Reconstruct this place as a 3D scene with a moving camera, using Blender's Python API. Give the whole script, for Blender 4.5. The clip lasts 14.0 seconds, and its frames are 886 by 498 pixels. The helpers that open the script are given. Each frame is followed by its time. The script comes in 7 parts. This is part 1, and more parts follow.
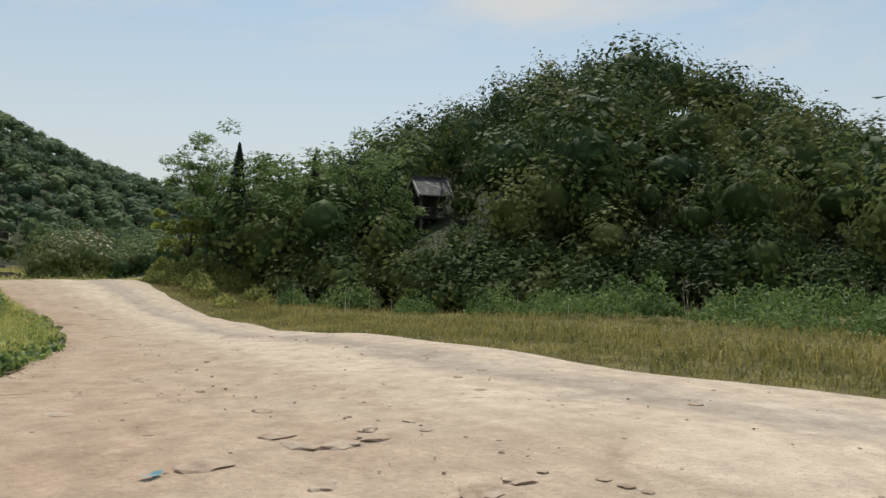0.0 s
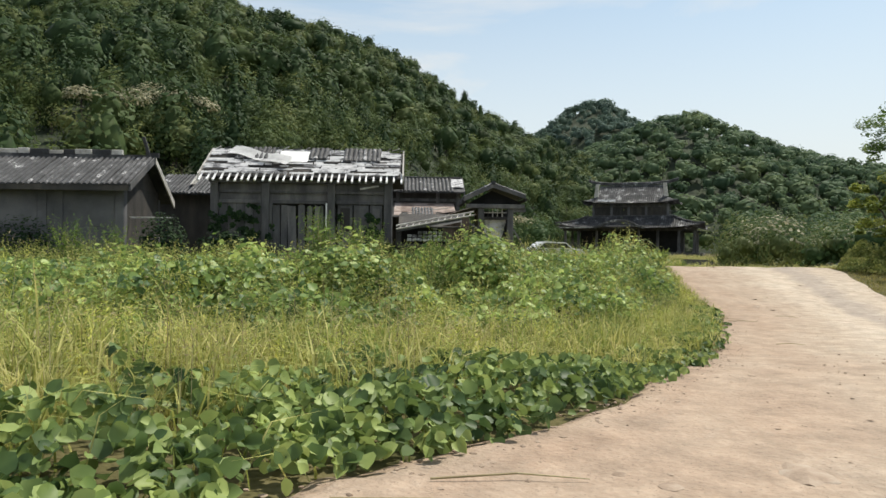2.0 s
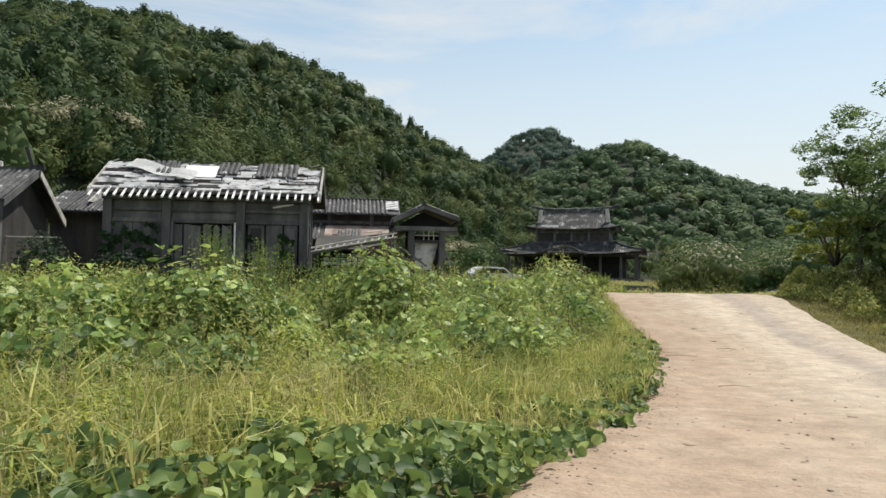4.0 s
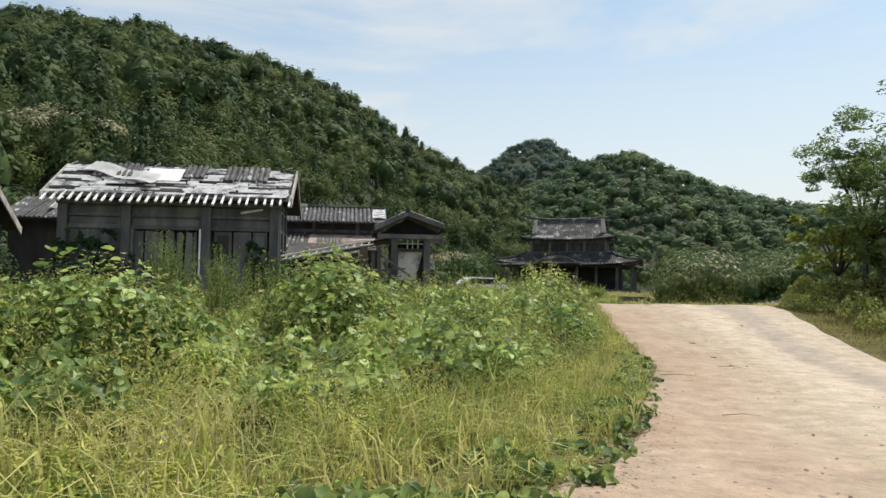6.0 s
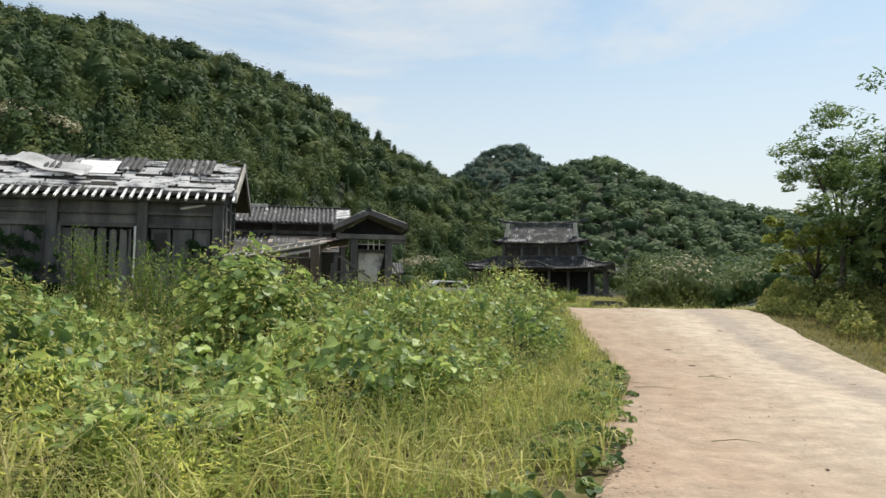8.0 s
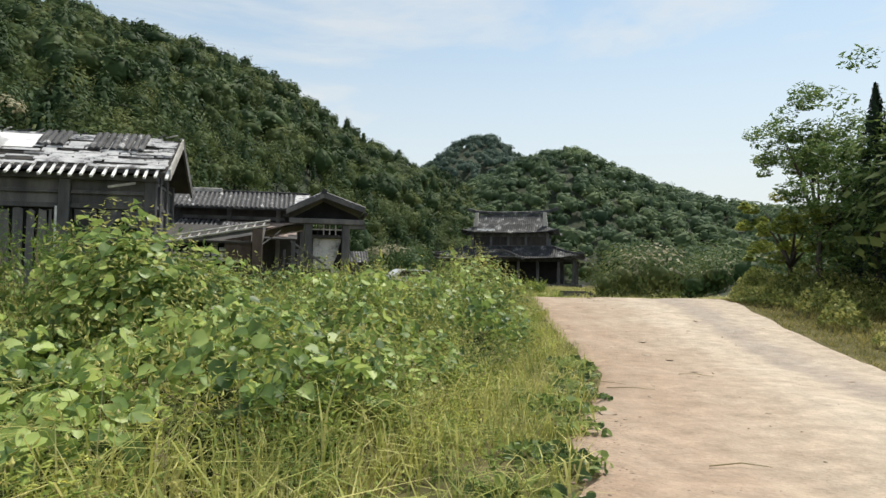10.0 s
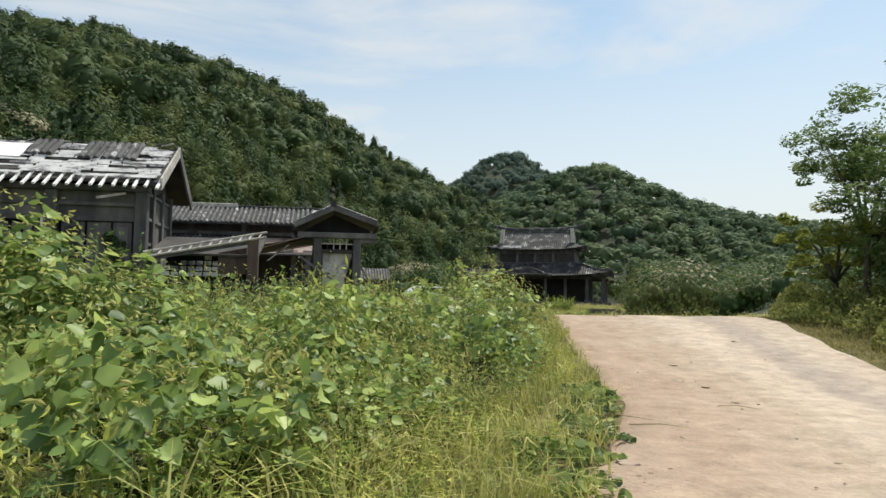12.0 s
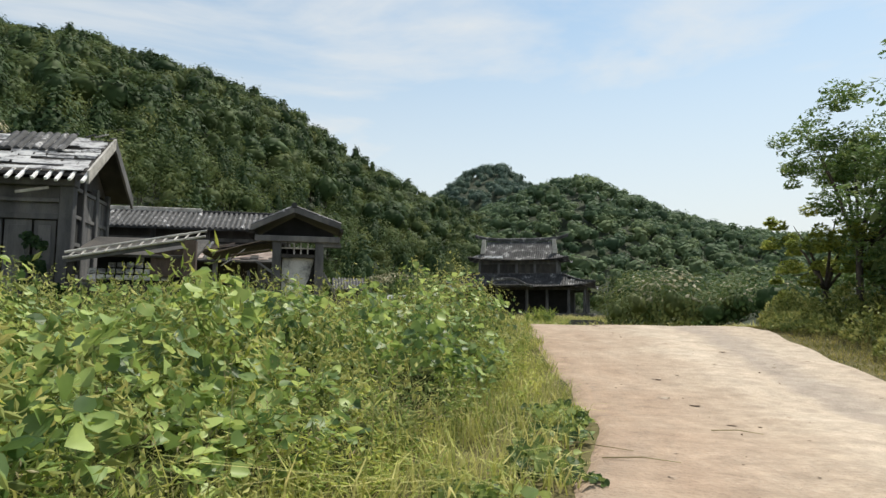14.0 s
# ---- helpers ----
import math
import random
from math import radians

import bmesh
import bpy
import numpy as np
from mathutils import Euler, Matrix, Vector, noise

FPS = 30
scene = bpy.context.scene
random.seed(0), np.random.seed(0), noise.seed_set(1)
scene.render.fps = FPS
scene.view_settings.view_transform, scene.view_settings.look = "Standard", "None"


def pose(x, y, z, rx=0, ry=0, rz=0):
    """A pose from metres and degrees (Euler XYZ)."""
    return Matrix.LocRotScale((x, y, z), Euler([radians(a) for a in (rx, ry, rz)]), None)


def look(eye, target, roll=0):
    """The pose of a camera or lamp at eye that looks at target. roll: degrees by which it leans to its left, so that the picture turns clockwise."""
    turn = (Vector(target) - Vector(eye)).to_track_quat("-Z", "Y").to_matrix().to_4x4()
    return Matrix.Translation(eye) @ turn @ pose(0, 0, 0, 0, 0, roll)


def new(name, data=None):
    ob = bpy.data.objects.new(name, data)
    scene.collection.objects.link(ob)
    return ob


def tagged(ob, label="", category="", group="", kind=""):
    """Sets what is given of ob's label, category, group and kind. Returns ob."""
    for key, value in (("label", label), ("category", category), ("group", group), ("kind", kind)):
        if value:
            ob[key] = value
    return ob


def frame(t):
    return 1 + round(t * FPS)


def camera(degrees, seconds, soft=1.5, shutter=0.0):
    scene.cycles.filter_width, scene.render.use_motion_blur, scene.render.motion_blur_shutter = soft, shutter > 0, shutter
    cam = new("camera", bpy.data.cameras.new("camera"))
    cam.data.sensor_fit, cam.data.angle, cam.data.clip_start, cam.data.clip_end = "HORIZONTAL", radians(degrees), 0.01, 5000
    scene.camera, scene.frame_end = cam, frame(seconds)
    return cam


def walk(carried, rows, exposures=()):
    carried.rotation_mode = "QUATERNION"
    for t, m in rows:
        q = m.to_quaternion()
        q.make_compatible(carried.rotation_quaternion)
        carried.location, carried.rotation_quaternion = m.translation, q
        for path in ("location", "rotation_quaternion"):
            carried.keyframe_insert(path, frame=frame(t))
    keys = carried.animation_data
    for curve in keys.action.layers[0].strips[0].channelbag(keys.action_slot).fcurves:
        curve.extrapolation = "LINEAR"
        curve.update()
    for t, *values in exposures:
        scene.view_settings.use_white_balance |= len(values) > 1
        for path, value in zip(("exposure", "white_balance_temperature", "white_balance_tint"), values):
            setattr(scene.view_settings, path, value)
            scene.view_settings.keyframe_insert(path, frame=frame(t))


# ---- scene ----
cam = camera(64.4, 14.0, soft=1.5)
PATH = [
    (0, (-4.732, -1.784, 1.34), (-3.089, -0.645, 1.408), 1.0),
    (0.1, (-4.653, -1.668, 1.331), (-3.031, -0.503, 1.428), 1.0),
    (0.2, (-4.563, -1.535, 1.322), (-2.961, -0.344, 1.448), 1.1),
    (0.3, (-4.438, -1.354, 1.313), (-3.061, 0.094, 1.399), 1.1),
    (0.4, (-4.303, -1.156, 1.304), (-3.142, 0.471, 1.361), 0.9),
    (0.5, (-4.168, -0.957, 1.295), (-3.245, 0.817, 1.328), 1.3),
    (0.6, (-4.022, -0.742, 1.286), (-3.448, 1.173, 1.306), 0.4),
    (0.7, (-3.875, -0.528, 1.277), (-3.437, 1.423, 1.306), 0.4),
    (0.9, (-3.582, -0.098, 1.259), (-3.323, 1.884, 1.301), 0.3),
    (1, (-3.435, 0.117, 1.25), (-3.18, 2.1, 1.277), 0.4),
    (1.25, (-3.063, 0.662, 1.25), (-2.877, 2.653, 1.26), 0.6),
    (1.5, (-2.691, 1.207, 1.25), (-2.575, 3.204, 1.243), 0.9),
    (2, (-2.025, 2.181, 1.25), (-1.932, 4.179, 1.255), 0.7),
    (2.5, (-1.578, 2.97, 1.256), (-1.454, 4.966, 1.267), 0.7),
    (3, (-1.37, 3.417, 1.263), (-1.198, 5.409, 1.291), 0.8),
    (3.5, (-1.146, 3.849, 1.265), (-0.927, 5.836, 1.321), 0.8),
    (3.7, (-1.048, 4.055, 1.257), (-0.813, 6.04, 1.324), 0.9),
    (6, (-0.11, 5.997, 1.206), (0.136, 7.978, 1.318), 0.8),
    (6.5, (0.061, 6.437, 1.205), (0.316, 8.417, 1.328), 0.9),
    (7, (0.236, 6.852, 1.181), (0.507, 8.829, 1.308), 0.9),
    (7.5, (0.421, 7.277, 1.17), (0.713, 9.252, 1.299), 1.0),
    (8, (0.605, 7.682, 1.137), (0.924, 9.652, 1.264), 0.8),
    (8.5, (0.811, 8.125, 1.135), (1.167, 10.09, 1.256), 0.9),
    (9, (1.005, 8.569, 1.11), (1.406, 10.526, 1.221), 1.0),
    (9.2, (1.066, 8.743, 1.099), (1.481, 10.697, 1.2), 1.0),
    (11.5, (1.917, 10.575, 1.019), (2.252, 12.543, 1.144), 0.7),
    (12, (2.138, 10.937, 1.018), (2.458, 12.905, 1.17), 0.8),
    (12.5, (2.356, 11.325, 0.996), (2.68, 13.291, 1.168), 0.8),
    (13, (2.555, 11.732, 0.963), (2.883, 13.696, 1.146), 0.8),
    (13.5, (2.773, 12.188, 0.927), (3.117, 14.149, 1.112), 0.7),
    (14, (3.007, 12.655, 0.899), (3.371, 14.613, 1.086), 0.8),
]
walk(cam, [(t, look(eye, target, roll)) for t, eye, target, roll in PATH], exposures=[(0.0, 0.12), (0.4, 0.2), (1.0, 0.32), (2.0, 0.46), (14.0, 0.46)])


# ---------------------------------------------------------------- light
SUN_AZ, SUN_EL = 54.0, 62.0          # degrees from +y towards +x, and above the horizon
world = bpy.data.worlds.new("sky")
scene.world = world
world.use_nodes = True
wn, wl = world.node_tree.nodes, world.node_tree.links
wn.clear()
w_out = wn.new("ShaderNodeOutputWorld")
w_bg = wn.new("ShaderNodeBackground")
w_bg.inputs["Strength"].default_value = 0.11
w_sky = wn.new("ShaderNodeTexSky")
w_sky.sky_type = "NISHITA"
w_sky.sun_disc = False
w_sky.sun_elevation = radians(SUN_EL)
w_sky.sun_rotation = radians(SUN_AZ)
w_sky.dust_density = 1.0
w_sky.ozone_density = 1.2
w_co = wn.new("ShaderNodeTexCoord")
w_map = wn.new("ShaderNodeMapping")
w_map.inputs["Scale"].default_value = (1.0, 1.0, 3.2)
w_map.inputs["Location"].default_value = (0.35, 0.1, 0.0)
w_noise = wn.new("ShaderNodeTexNoise")
w_noise.inputs["Scale"].default_value = 1.7
w_noise.inputs["Detail"].default_value = 7.0
w_noise.inputs["Roughness"].default_value = 0.56
w_noise.inputs["Distortion"].default_value = 0.5
w_ramp = wn.new("ShaderNodeValToRGB")
w_ramp.color_ramp.elements[0].position, w_ramp.color_ramp.elements[1].position = 0.40, 0.62
w_ramp.color_ramp.elements[0].color = (0.12, 0.12, 0.12, 1)
w_ramp.color_ramp.elements[1].color = (0.97, 0.97, 0.97, 1)
w_sep = wn.new("ShaderNodeSeparateXYZ")
w_low = wn.new("ShaderNodeMapRange")           # cloud veil thickens towards the horizon
w_low.inputs["From Min"].default_value, w_low.inputs["From Max"].default_value = 0.46, 0.1
w_low.inputs["To Min"].default_value, w_low.inputs["To Max"].default_value = 0.0, 0.86
w_max = wn.new("ShaderNodeMath")
w_max.operation = "MAXIMUM"
w_mix = wn.new("ShaderNodeMixRGB")
w_mix.inputs["Color2"].default_value = (5.45, 5.55, 5.5, 1)
wl.new(w_co.outputs["Generated"], w_map.inputs["Vector"])
wl.new(w_map.outputs["Vector"], w_noise.inputs["Vector"])
wl.new(w_noise.outputs["Fac"], w_ramp.inputs["Fac"])
wl.new(w_co.outputs["Generated"], w_sep.inputs["Vector"])
wl.new(w_sep.outputs["Z"], w_low.inputs["Value"])
wl.new(w_ramp.outputs["Color"], w_max.inputs[0])
wl.new(w_low.outputs["Result"], w_max.inputs[1])
wl.new(w_max.outputs["Value"], w_mix.inputs["Fac"])
w_tint = wn.new("ShaderNodeMixRGB")
w_tint.blend_type = "MULTIPLY"
w_tint.inputs["Fac"].default_value = 1.0
w_tint.inputs["Color2"].default_value = (1.0, 1.1, 1.0, 1)
wl.new(w_sky.outputs["Color"], w_tint.inputs["Color1"])
wl.new(w_tint.outputs["Color"], w_mix.inputs["Color1"])
wl.new(w_mix.outputs["Color"], w_bg.inputs["Color"])
wl.new(w_bg.outputs["Background"], w_out.inputs["Surface"])

sun = new("sun", bpy.data.lights.new("sun", "SUN"))
sun.data.energy = 3.4
sun.data.angle = radians(1.0)
sun.data.color = (1.0, 0.94, 0.82)
_sa, _se = radians(SUN_AZ), radians(SUN_EL)
sun_way = Vector((math.sin(_sa) * math.cos(_se), math.cos(_sa) * math.cos(_se), math.sin(_se)))
sun.matrix_world = look(sun_way * 100, (0, 0, 0))


# ---------------------------------------------------------------- materials
def surface(name, stops, scale=4.0, fine=40.0, rough=0.8, bump=0.3, metal=0.0, stretch=(1, 1, 1), island=0.0, obj=0.0, tint=0.0,
            translucent=0.0, dist=0.02, fine_mix=0.35, gloss=0.5):
    """A procedural surface: colour stops over coarse noise, fine grain, bump, and variation by island or object."""
    m = bpy.data.materials.new(name)
    m.use_nodes = True
    n, l = m.node_tree.nodes, m.node_tree.links
    b = n["Principled BSDF"]
    b.inputs["Roughness"].default_value = rough
    b.inputs["Metallic"].default_value = metal
    b.inputs["Specular IOR Level"].default_value = gloss
    co = n.new("ShaderNodeTexCoord")
    mp = n.new("ShaderNodeMapping")
    mp.inputs["Scale"].default_value = stretch
    geo = n.new("ShaderNodeNewGeometry")
    l.new(geo.outputs["Position"], mp.inputs["Vector"])
    a = n.new("ShaderNodeTexNoise")
    a.inputs["Scale"].default_value = scale
    a.inputs["Detail"].default_value = 5
    a.inputs["Roughness"].default_value = 0.6
    l.new(mp.outputs["Vector"], a.inputs["Vector"])
    f = n.new("ShaderNodeTexNoise")
    f.inputs["Scale"].default_value = fine
    f.inputs["Detail"].default_value = 4
    l.new(mp.outputs["Vector"], f.inputs["Vector"])
    mixf = n.new("ShaderNodeMath")
    mixf.operation = "MULTIPLY_ADD"
    mixf.inputs[1].default_value = fine_mix
    l.new(f.outputs["Fac"], mixf.inputs[0])
    sub = n.new("ShaderNodeMath")
    sub.operation = "MULTIPLY_ADD"
    sub.inputs[1].default_value = 1.7
    sub.inputs[2].default_value = -0.35 - 0.5 * fine_mix
    l.new(a.outputs["Fac"], sub.inputs[0])
    l.new(sub.outputs["Value"], mixf.inputs[2])
    val = mixf.outputs["Value"]
    kind = n.new("ShaderNodeAttribute")         # a number of its own for each plant
    kind.attribute_name = "tint"
    for amount, out in ((island, geo.outputs["Random Per Island"]), (obj, n.new("ShaderNodeObjectInfo").outputs["Random"]), (tint, kind.outputs["Fac"])):
        if amount:
            k = n.new("ShaderNodeMath")
            k.operation = "MULTIPLY_ADD"
            k.inputs[1].default_value = amount
            l.new(out, k.inputs[0])
            s2 = n.new("ShaderNodeMath")
            s2.operation = "SUBTRACT"
            s2.inputs[1].default_value = amount * 0.5
            l.new(val, s2.inputs[0])
            l.new(s2.outputs["Value"], k.inputs[2])
            val = k.outputs["Value"]
    ramp = n.new("ShaderNodeValToRGB")
    el = ramp.color_ramp.elements
    while len(el) < len(stops):
        el.new(0.5)
    for e, (p, c) in zip(el, stops):
        e.position, e.color = p, (*c, 1)
    l.new(val, ramp.inputs["Fac"])
    l.new(ramp.outputs["Color"], b.inputs["Base Color"])
    if bump:
        bp = n.new("ShaderNodeBump")
        bp.inputs["Strength"].default_value = bump
        bp.inputs["Distance"].default_value = dist
        l.new(f.outputs["Fac"], bp.inputs["Height"])
        l.new(bp.outputs["Normal"], b.inputs["Normal"])
    if translucent:
        out = n["Material Output"]
        tr = n.new("ShaderNodeBsdfTranslucent")
        hs = n.new("ShaderNodeHueSaturation")
        hs.inputs["Value"].default_value = 1.25
        hs.inputs["Hue"].default_value = 0.485
        l.new(ramp.outputs["Color"], hs.inputs["Color"])
        l.new(hs.outputs["Color"], tr.inputs["Color"])
        mx = n.new("ShaderNodeMixShader")
        mx.inputs["Fac"].default_value = translucent
        l.new(b.outputs["BSDF"], mx.inputs[1])
        l.new(tr.outputs["BSDF"], mx.inputs[2])
        l.new(mx.outputs["Shader"], out.inputs["Surface"])
    return m


M_SOIL = surface("soil", [(0.2, (0.07, 0.07, 0.032)), (0.6, (0.135, 0.12, 0.058)), (0.9, (0.21, 0.18, 0.1))], 1.2, 25, 0.97, 0.6, gloss=0.05)
# dark colour of the filler sheet that shades the gaps between weeds
M_GAP_SHADE = surface("gap_shade", [(0.2, (0.02, 0.03, 0.01)), (0.8, (0.06, 0.07, 0.025))], 2.0, 30, 0.97, 0.8, gloss=0.05)
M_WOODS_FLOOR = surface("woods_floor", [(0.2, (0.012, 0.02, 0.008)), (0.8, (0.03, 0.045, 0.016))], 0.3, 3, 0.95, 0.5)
M_GREYWOOD = surface("weathered_wood", [(0.15, (0.048, 0.049, 0.053)), (0.5, (0.105, 0.104, 0.107)), (0.9, (0.205, 0.198, 0.192))],
                     1.6, 60, 0.85, 0.5, stretch=(1, 1, 0.25), obj=0.25)
M_DARKWOOD = surface("dark_wood", [(0.15, (0.02, 0.019, 0.019)), (0.55, (0.045, 0.042, 0.04)), (0.95, (0.09, 0.08, 0.07))],
                     1.4, 50, 0.85, 0.5, stretch=(1, 1, 0.3), obj=0.25)
M_PALEWOOD = surface("bleached_wood", [(0.1, (0.22, 0.21, 0.19)), (0.5, (0.45, 0.43, 0.40)), (0.9, (0.66, 0.64, 0.6))],
                     3.0, 70, 0.8, 0.5, obj=0.3)
M_RENDER = surface("grey_render", [(0.1, (0.075, 0.077, 0.085)), (0.5, (0.12, 0.122, 0.13)), (0.9, (0.17, 0.17, 0.175))],
                   0.9, 35, 0.9, 0.3, obj=0.08)
M_TILE = surface("roof_tile", [(0.2, (0.025, 0.026, 0.029)), (0.5, (0.05, 0.051, 0.055)), (0.72, (0.1, 0.1, 0.105)), (0.84, (0.45, 0.45, 0.46))],
                 2.2, 14, 0.7, 0.4, obj=0.22, fine_mix=0.6)
M_TILE_DARK = surface("dark_tile", [(0.2, (0.016, 0.017, 0.019)), (0.6, (0.035, 0.036, 0.04)), (0.9, (0.12, 0.12, 0.12))],
                      1.0, 9, 0.75, 0.4, obj=0.2, fine_mix=0.6)
M_TEMPLE = surface("temple_tile", [(0.2, (0.02, 0.021, 0.024)), (0.52, (0.05, 0.052, 0.056)), (0.68, (0.11, 0.112, 0.118)), (0.8, (0.42, 0.42, 0.42))],
                   0.9, 5, 0.7, 0.4, obj=0.12, fine_mix=0.7)
M_FELT = surface("peeling_felt", [(0.2, (0.08, 0.08, 0.085)), (0.38, (0.17, 0.17, 0.18)), (0.5, (0.48, 0.48, 0.49)), (0.9, (0.68, 0.68, 0.68))],
                 2.4, 22, 0.75, 0.4, fine_mix=0.5, stretch=(0.7, 1.6, 1.6))
M_WHITE = surface("white_sheet", [(0.1, (0.55, 0.55, 0.56)), (0.5, (0.78, 0.78, 0.78)), (0.9, (0.85, 0.85, 0.85))], 2.0, 30, 0.7, 0.2)
M_PLASTER = surface("stained_plaster", [(0.22, (0.06, 0.06, 0.06)), (0.4, (0.3, 0.3, 0.29)), (0.55, (0.55, 0.54, 0.52)), (0.9, (0.68, 0.67, 0.65))],
                    0.9, 12, 0.9, 0.3)
M_RUST = surface("rusty_sheet", [(0.2, (0.13, 0.09, 0.075)), (0.55, (0.28, 0.22, 0.19)), (0.9, (0.42, 0.36, 0.33))], 1.4, 20, 0.8, 0.4, obj=0.3)
M_BROWN = surface("brown_timber", [(0.2, (0.04, 0.028, 0.022)), (0.55, (0.085, 0.06, 0.048)), (0.9, (0.14, 0.1, 0.08))], 1.6, 30, 0.85, 0.5, stretch=(1, 1, 0.3))
# near black: shade of openings and recesses as colour, and the plaster stain
M_BLACK = surface("shade_and_stain_black", [(0.2, (0.008, 0.008, 0.008)), (0.9, (0.02, 0.02, 0.02))], 2, 20, 0.95, 0.2)
M_STONE = surface("pale_stone", [(0.15, (0.24, 0.18, 0.135)), (0.5, (0.36, 0.28, 0.215)), (0.9, (0.46, 0.385, 0.31))], 5, 60, 0.95, 0.15, island=0.3, obj=0.3, gloss=0.1)
M_CONCRETE = surface("old_concrete", [(0.15, (0.05, 0.05, 0.048)), (0.5, (0.1, 0.1, 0.095)), (0.9, (0.2, 0.2, 0.19))], 1.5, 20, 0.9, 0.4)
M_BARK = surface("bark", [(0.2, (0.03, 0.025, 0.02)), (0.8, (0.1, 0.085, 0.07))], 3, 30, 0.95, 0.6)
M_CARBODY = surface("car_paint", [(0.1, (0.62, 0.63, 0.64)), (0.9, (0.74, 0.75, 0.76))], 1, 20, 0.35, 0.05)
M_GLASS = surface("dark_glass", [(0.1, (0.02, 0.022, 0.025)), (0.9, (0.035, 0.037, 0.04))], 1, 10, 0.08, 0.0)
M_RUBBER = surface("rubber", [(0.1, (0.015, 0.015, 0.015)), (0.9, (0.03, 0.03, 0.03))], 4, 40, 0.9, 0.2)
M_BLUE = surface("blue_rag", [(0.1, (0.2, 0.42, 0.5)), (0.9, (0.4, 0.6, 0.66))], 6, 40, 0.8, 0.3)


def foliage(name, dark, mid, light, scale, island=0.5, translucent=0.3, rough=0.6, gloss=0.2, tint=0.0):
    return surface(name, [(0.15, dark), (0.5, mid), (0.85, light)], scale, scale * 5, rough, 0.0, island=island, tint=tint,
                   translucent=translucent, fine_mix=0.3, gloss=gloss)


M_WOOD_L = foliage("slope_leaves", (0.045, 0.069, 0.027), (0.084, 0.121, 0.044), (0.147, 0.174, 0.068), 0.12, island=0.12, tint=0.6, gloss=0.08)
M_WOOD_DARK = foliage("conifer_leaves", (0.025, 0.048, 0.02), (0.046, 0.078, 0.031), (0.078, 0.115, 0.042), 0.12, island=0.12, tint=0.6, translucent=0.15, gloss=0.08)
M_WOOD_LIGHT = foliage("young_leaves", (0.063, 0.095, 0.029), (0.11, 0.147, 0.047), (0.189, 0.21, 0.079), 0.12, island=0.12, tint=0.6, gloss=0.08)
M_WOOD_R = foliage("knoll_leaves", (0.032, 0.055, 0.02), (0.064, 0.095, 0.032), (0.132, 0.152, 0.048), 0.17, island=0.12, tint=0.6, gloss=0.06)
M_WOOD_MID = foliage("valley_leaves", (0.033, 0.065, 0.024), (0.064, 0.112, 0.04), (0.143, 0.17, 0.064), 0.1, island=0.12, tint=0.7, gloss=0.12)
# ridge and peak leaves: bluer, lifted darks put distance haze into the colour
M_WOOD_FAR_HAZE = foliage("ridge_leaves_hazed", (0.063, 0.105, 0.062), (0.095, 0.147, 0.078), (0.158, 0.21, 0.1), 0.045, island=0.12, tint=0.6, gloss=0.08)
M_WOOD_PEAK_HAZE = foliage("peak_leaves_hazed", (0.07, 0.112, 0.095), (0.092, 0.14, 0.112), (0.125, 0.175, 0.13), 0.03, island=0.12, tint=0.6, gloss=0.08)
M_BLOSSOM = foliage("pale_blossom", (0.08, 0.1, 0.04), (0.28, 0.27, 0.16), (0.5, 0.47, 0.33), 0.8)
M_LOCUST = foliage("locust_leaves", (0.053, 0.105, 0.035), (0.105, 0.185, 0.053), (0.228, 0.298, 0.105), 0.8)
M_YELLOW = foliage("yellow_green_leaves", (0.12, 0.17, 0.035), (0.25, 0.31, 0.06), (0.42, 0.45, 0.11), 0.9)
M_CYPRESS = foliage("cypress_needles", (0.008, 0.02, 0.01), (0.016, 0.034, 0.016), (0.03, 0.055, 0.022), 1.0, translucent=0.1)
M_KUDZU = foliage("vine_leaves", (0.071, 0.135, 0.041), (0.202, 0.303, 0.081), (0.451, 0.56, 0.174), 0.75, island=0.7, translucent=0.38, rough=0.48, gloss=0.4)
M_LOW_VINE = foliage("low_vine_leaves", (0.05, 0.095, 0.03), (0.14, 0.21, 0.058), (0.34, 0.42, 0.13), 1.0, island=0.7, rough=0.5, gloss=0.3)
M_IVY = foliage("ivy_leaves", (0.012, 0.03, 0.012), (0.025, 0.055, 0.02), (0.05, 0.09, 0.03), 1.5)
M_WEED = foliage("weed_leaves", (0.10, 0.135, 0.036), (0.25, 0.285, 0.078), (0.50, 0.48, 0.16), 0.7, island=0.6)
M_GRASS = foliage("dry_green_grass", (0.16, 0.208, 0.05), (0.36, 0.385, 0.1), (0.6, 0.562, 0.22), 0.7, island=0.6, translucent=0.35)
M_HERB = foliage("herb_leaves", (0.093, 0.161, 0.036), (0.253, 0.335, 0.068), (0.612, 0.617, 0.146), 0.9, island=0.35, tint=0.7)
M_TUFT = foliage("tuft_grass", (0.17, 0.22, 0.06), (0.38, 0.39, 0.13), (0.58, 0.53, 0.25), 0.9, island=0.4, tint=0.5, translucent=0.35)
M_VERGE = foliage("verge_grass", (0.105, 0.125, 0.036), (0.225, 0.215, 0.066), (0.38, 0.335, 0.115), 0.35, island=0.5, translucent=0.35)
M_STALK = foliage("dry_stalks", (0.175, 0.150, 0.075), (0.325, 0.275, 0.150), (0.500, 0.450, 0.275), 1.0)
M_PLUME = foliage("seed_plumes", (0.25, 0.24, 0.16), (0.42, 0.4, 0.3), (0.62, 0.6, 0.48), 2.0)


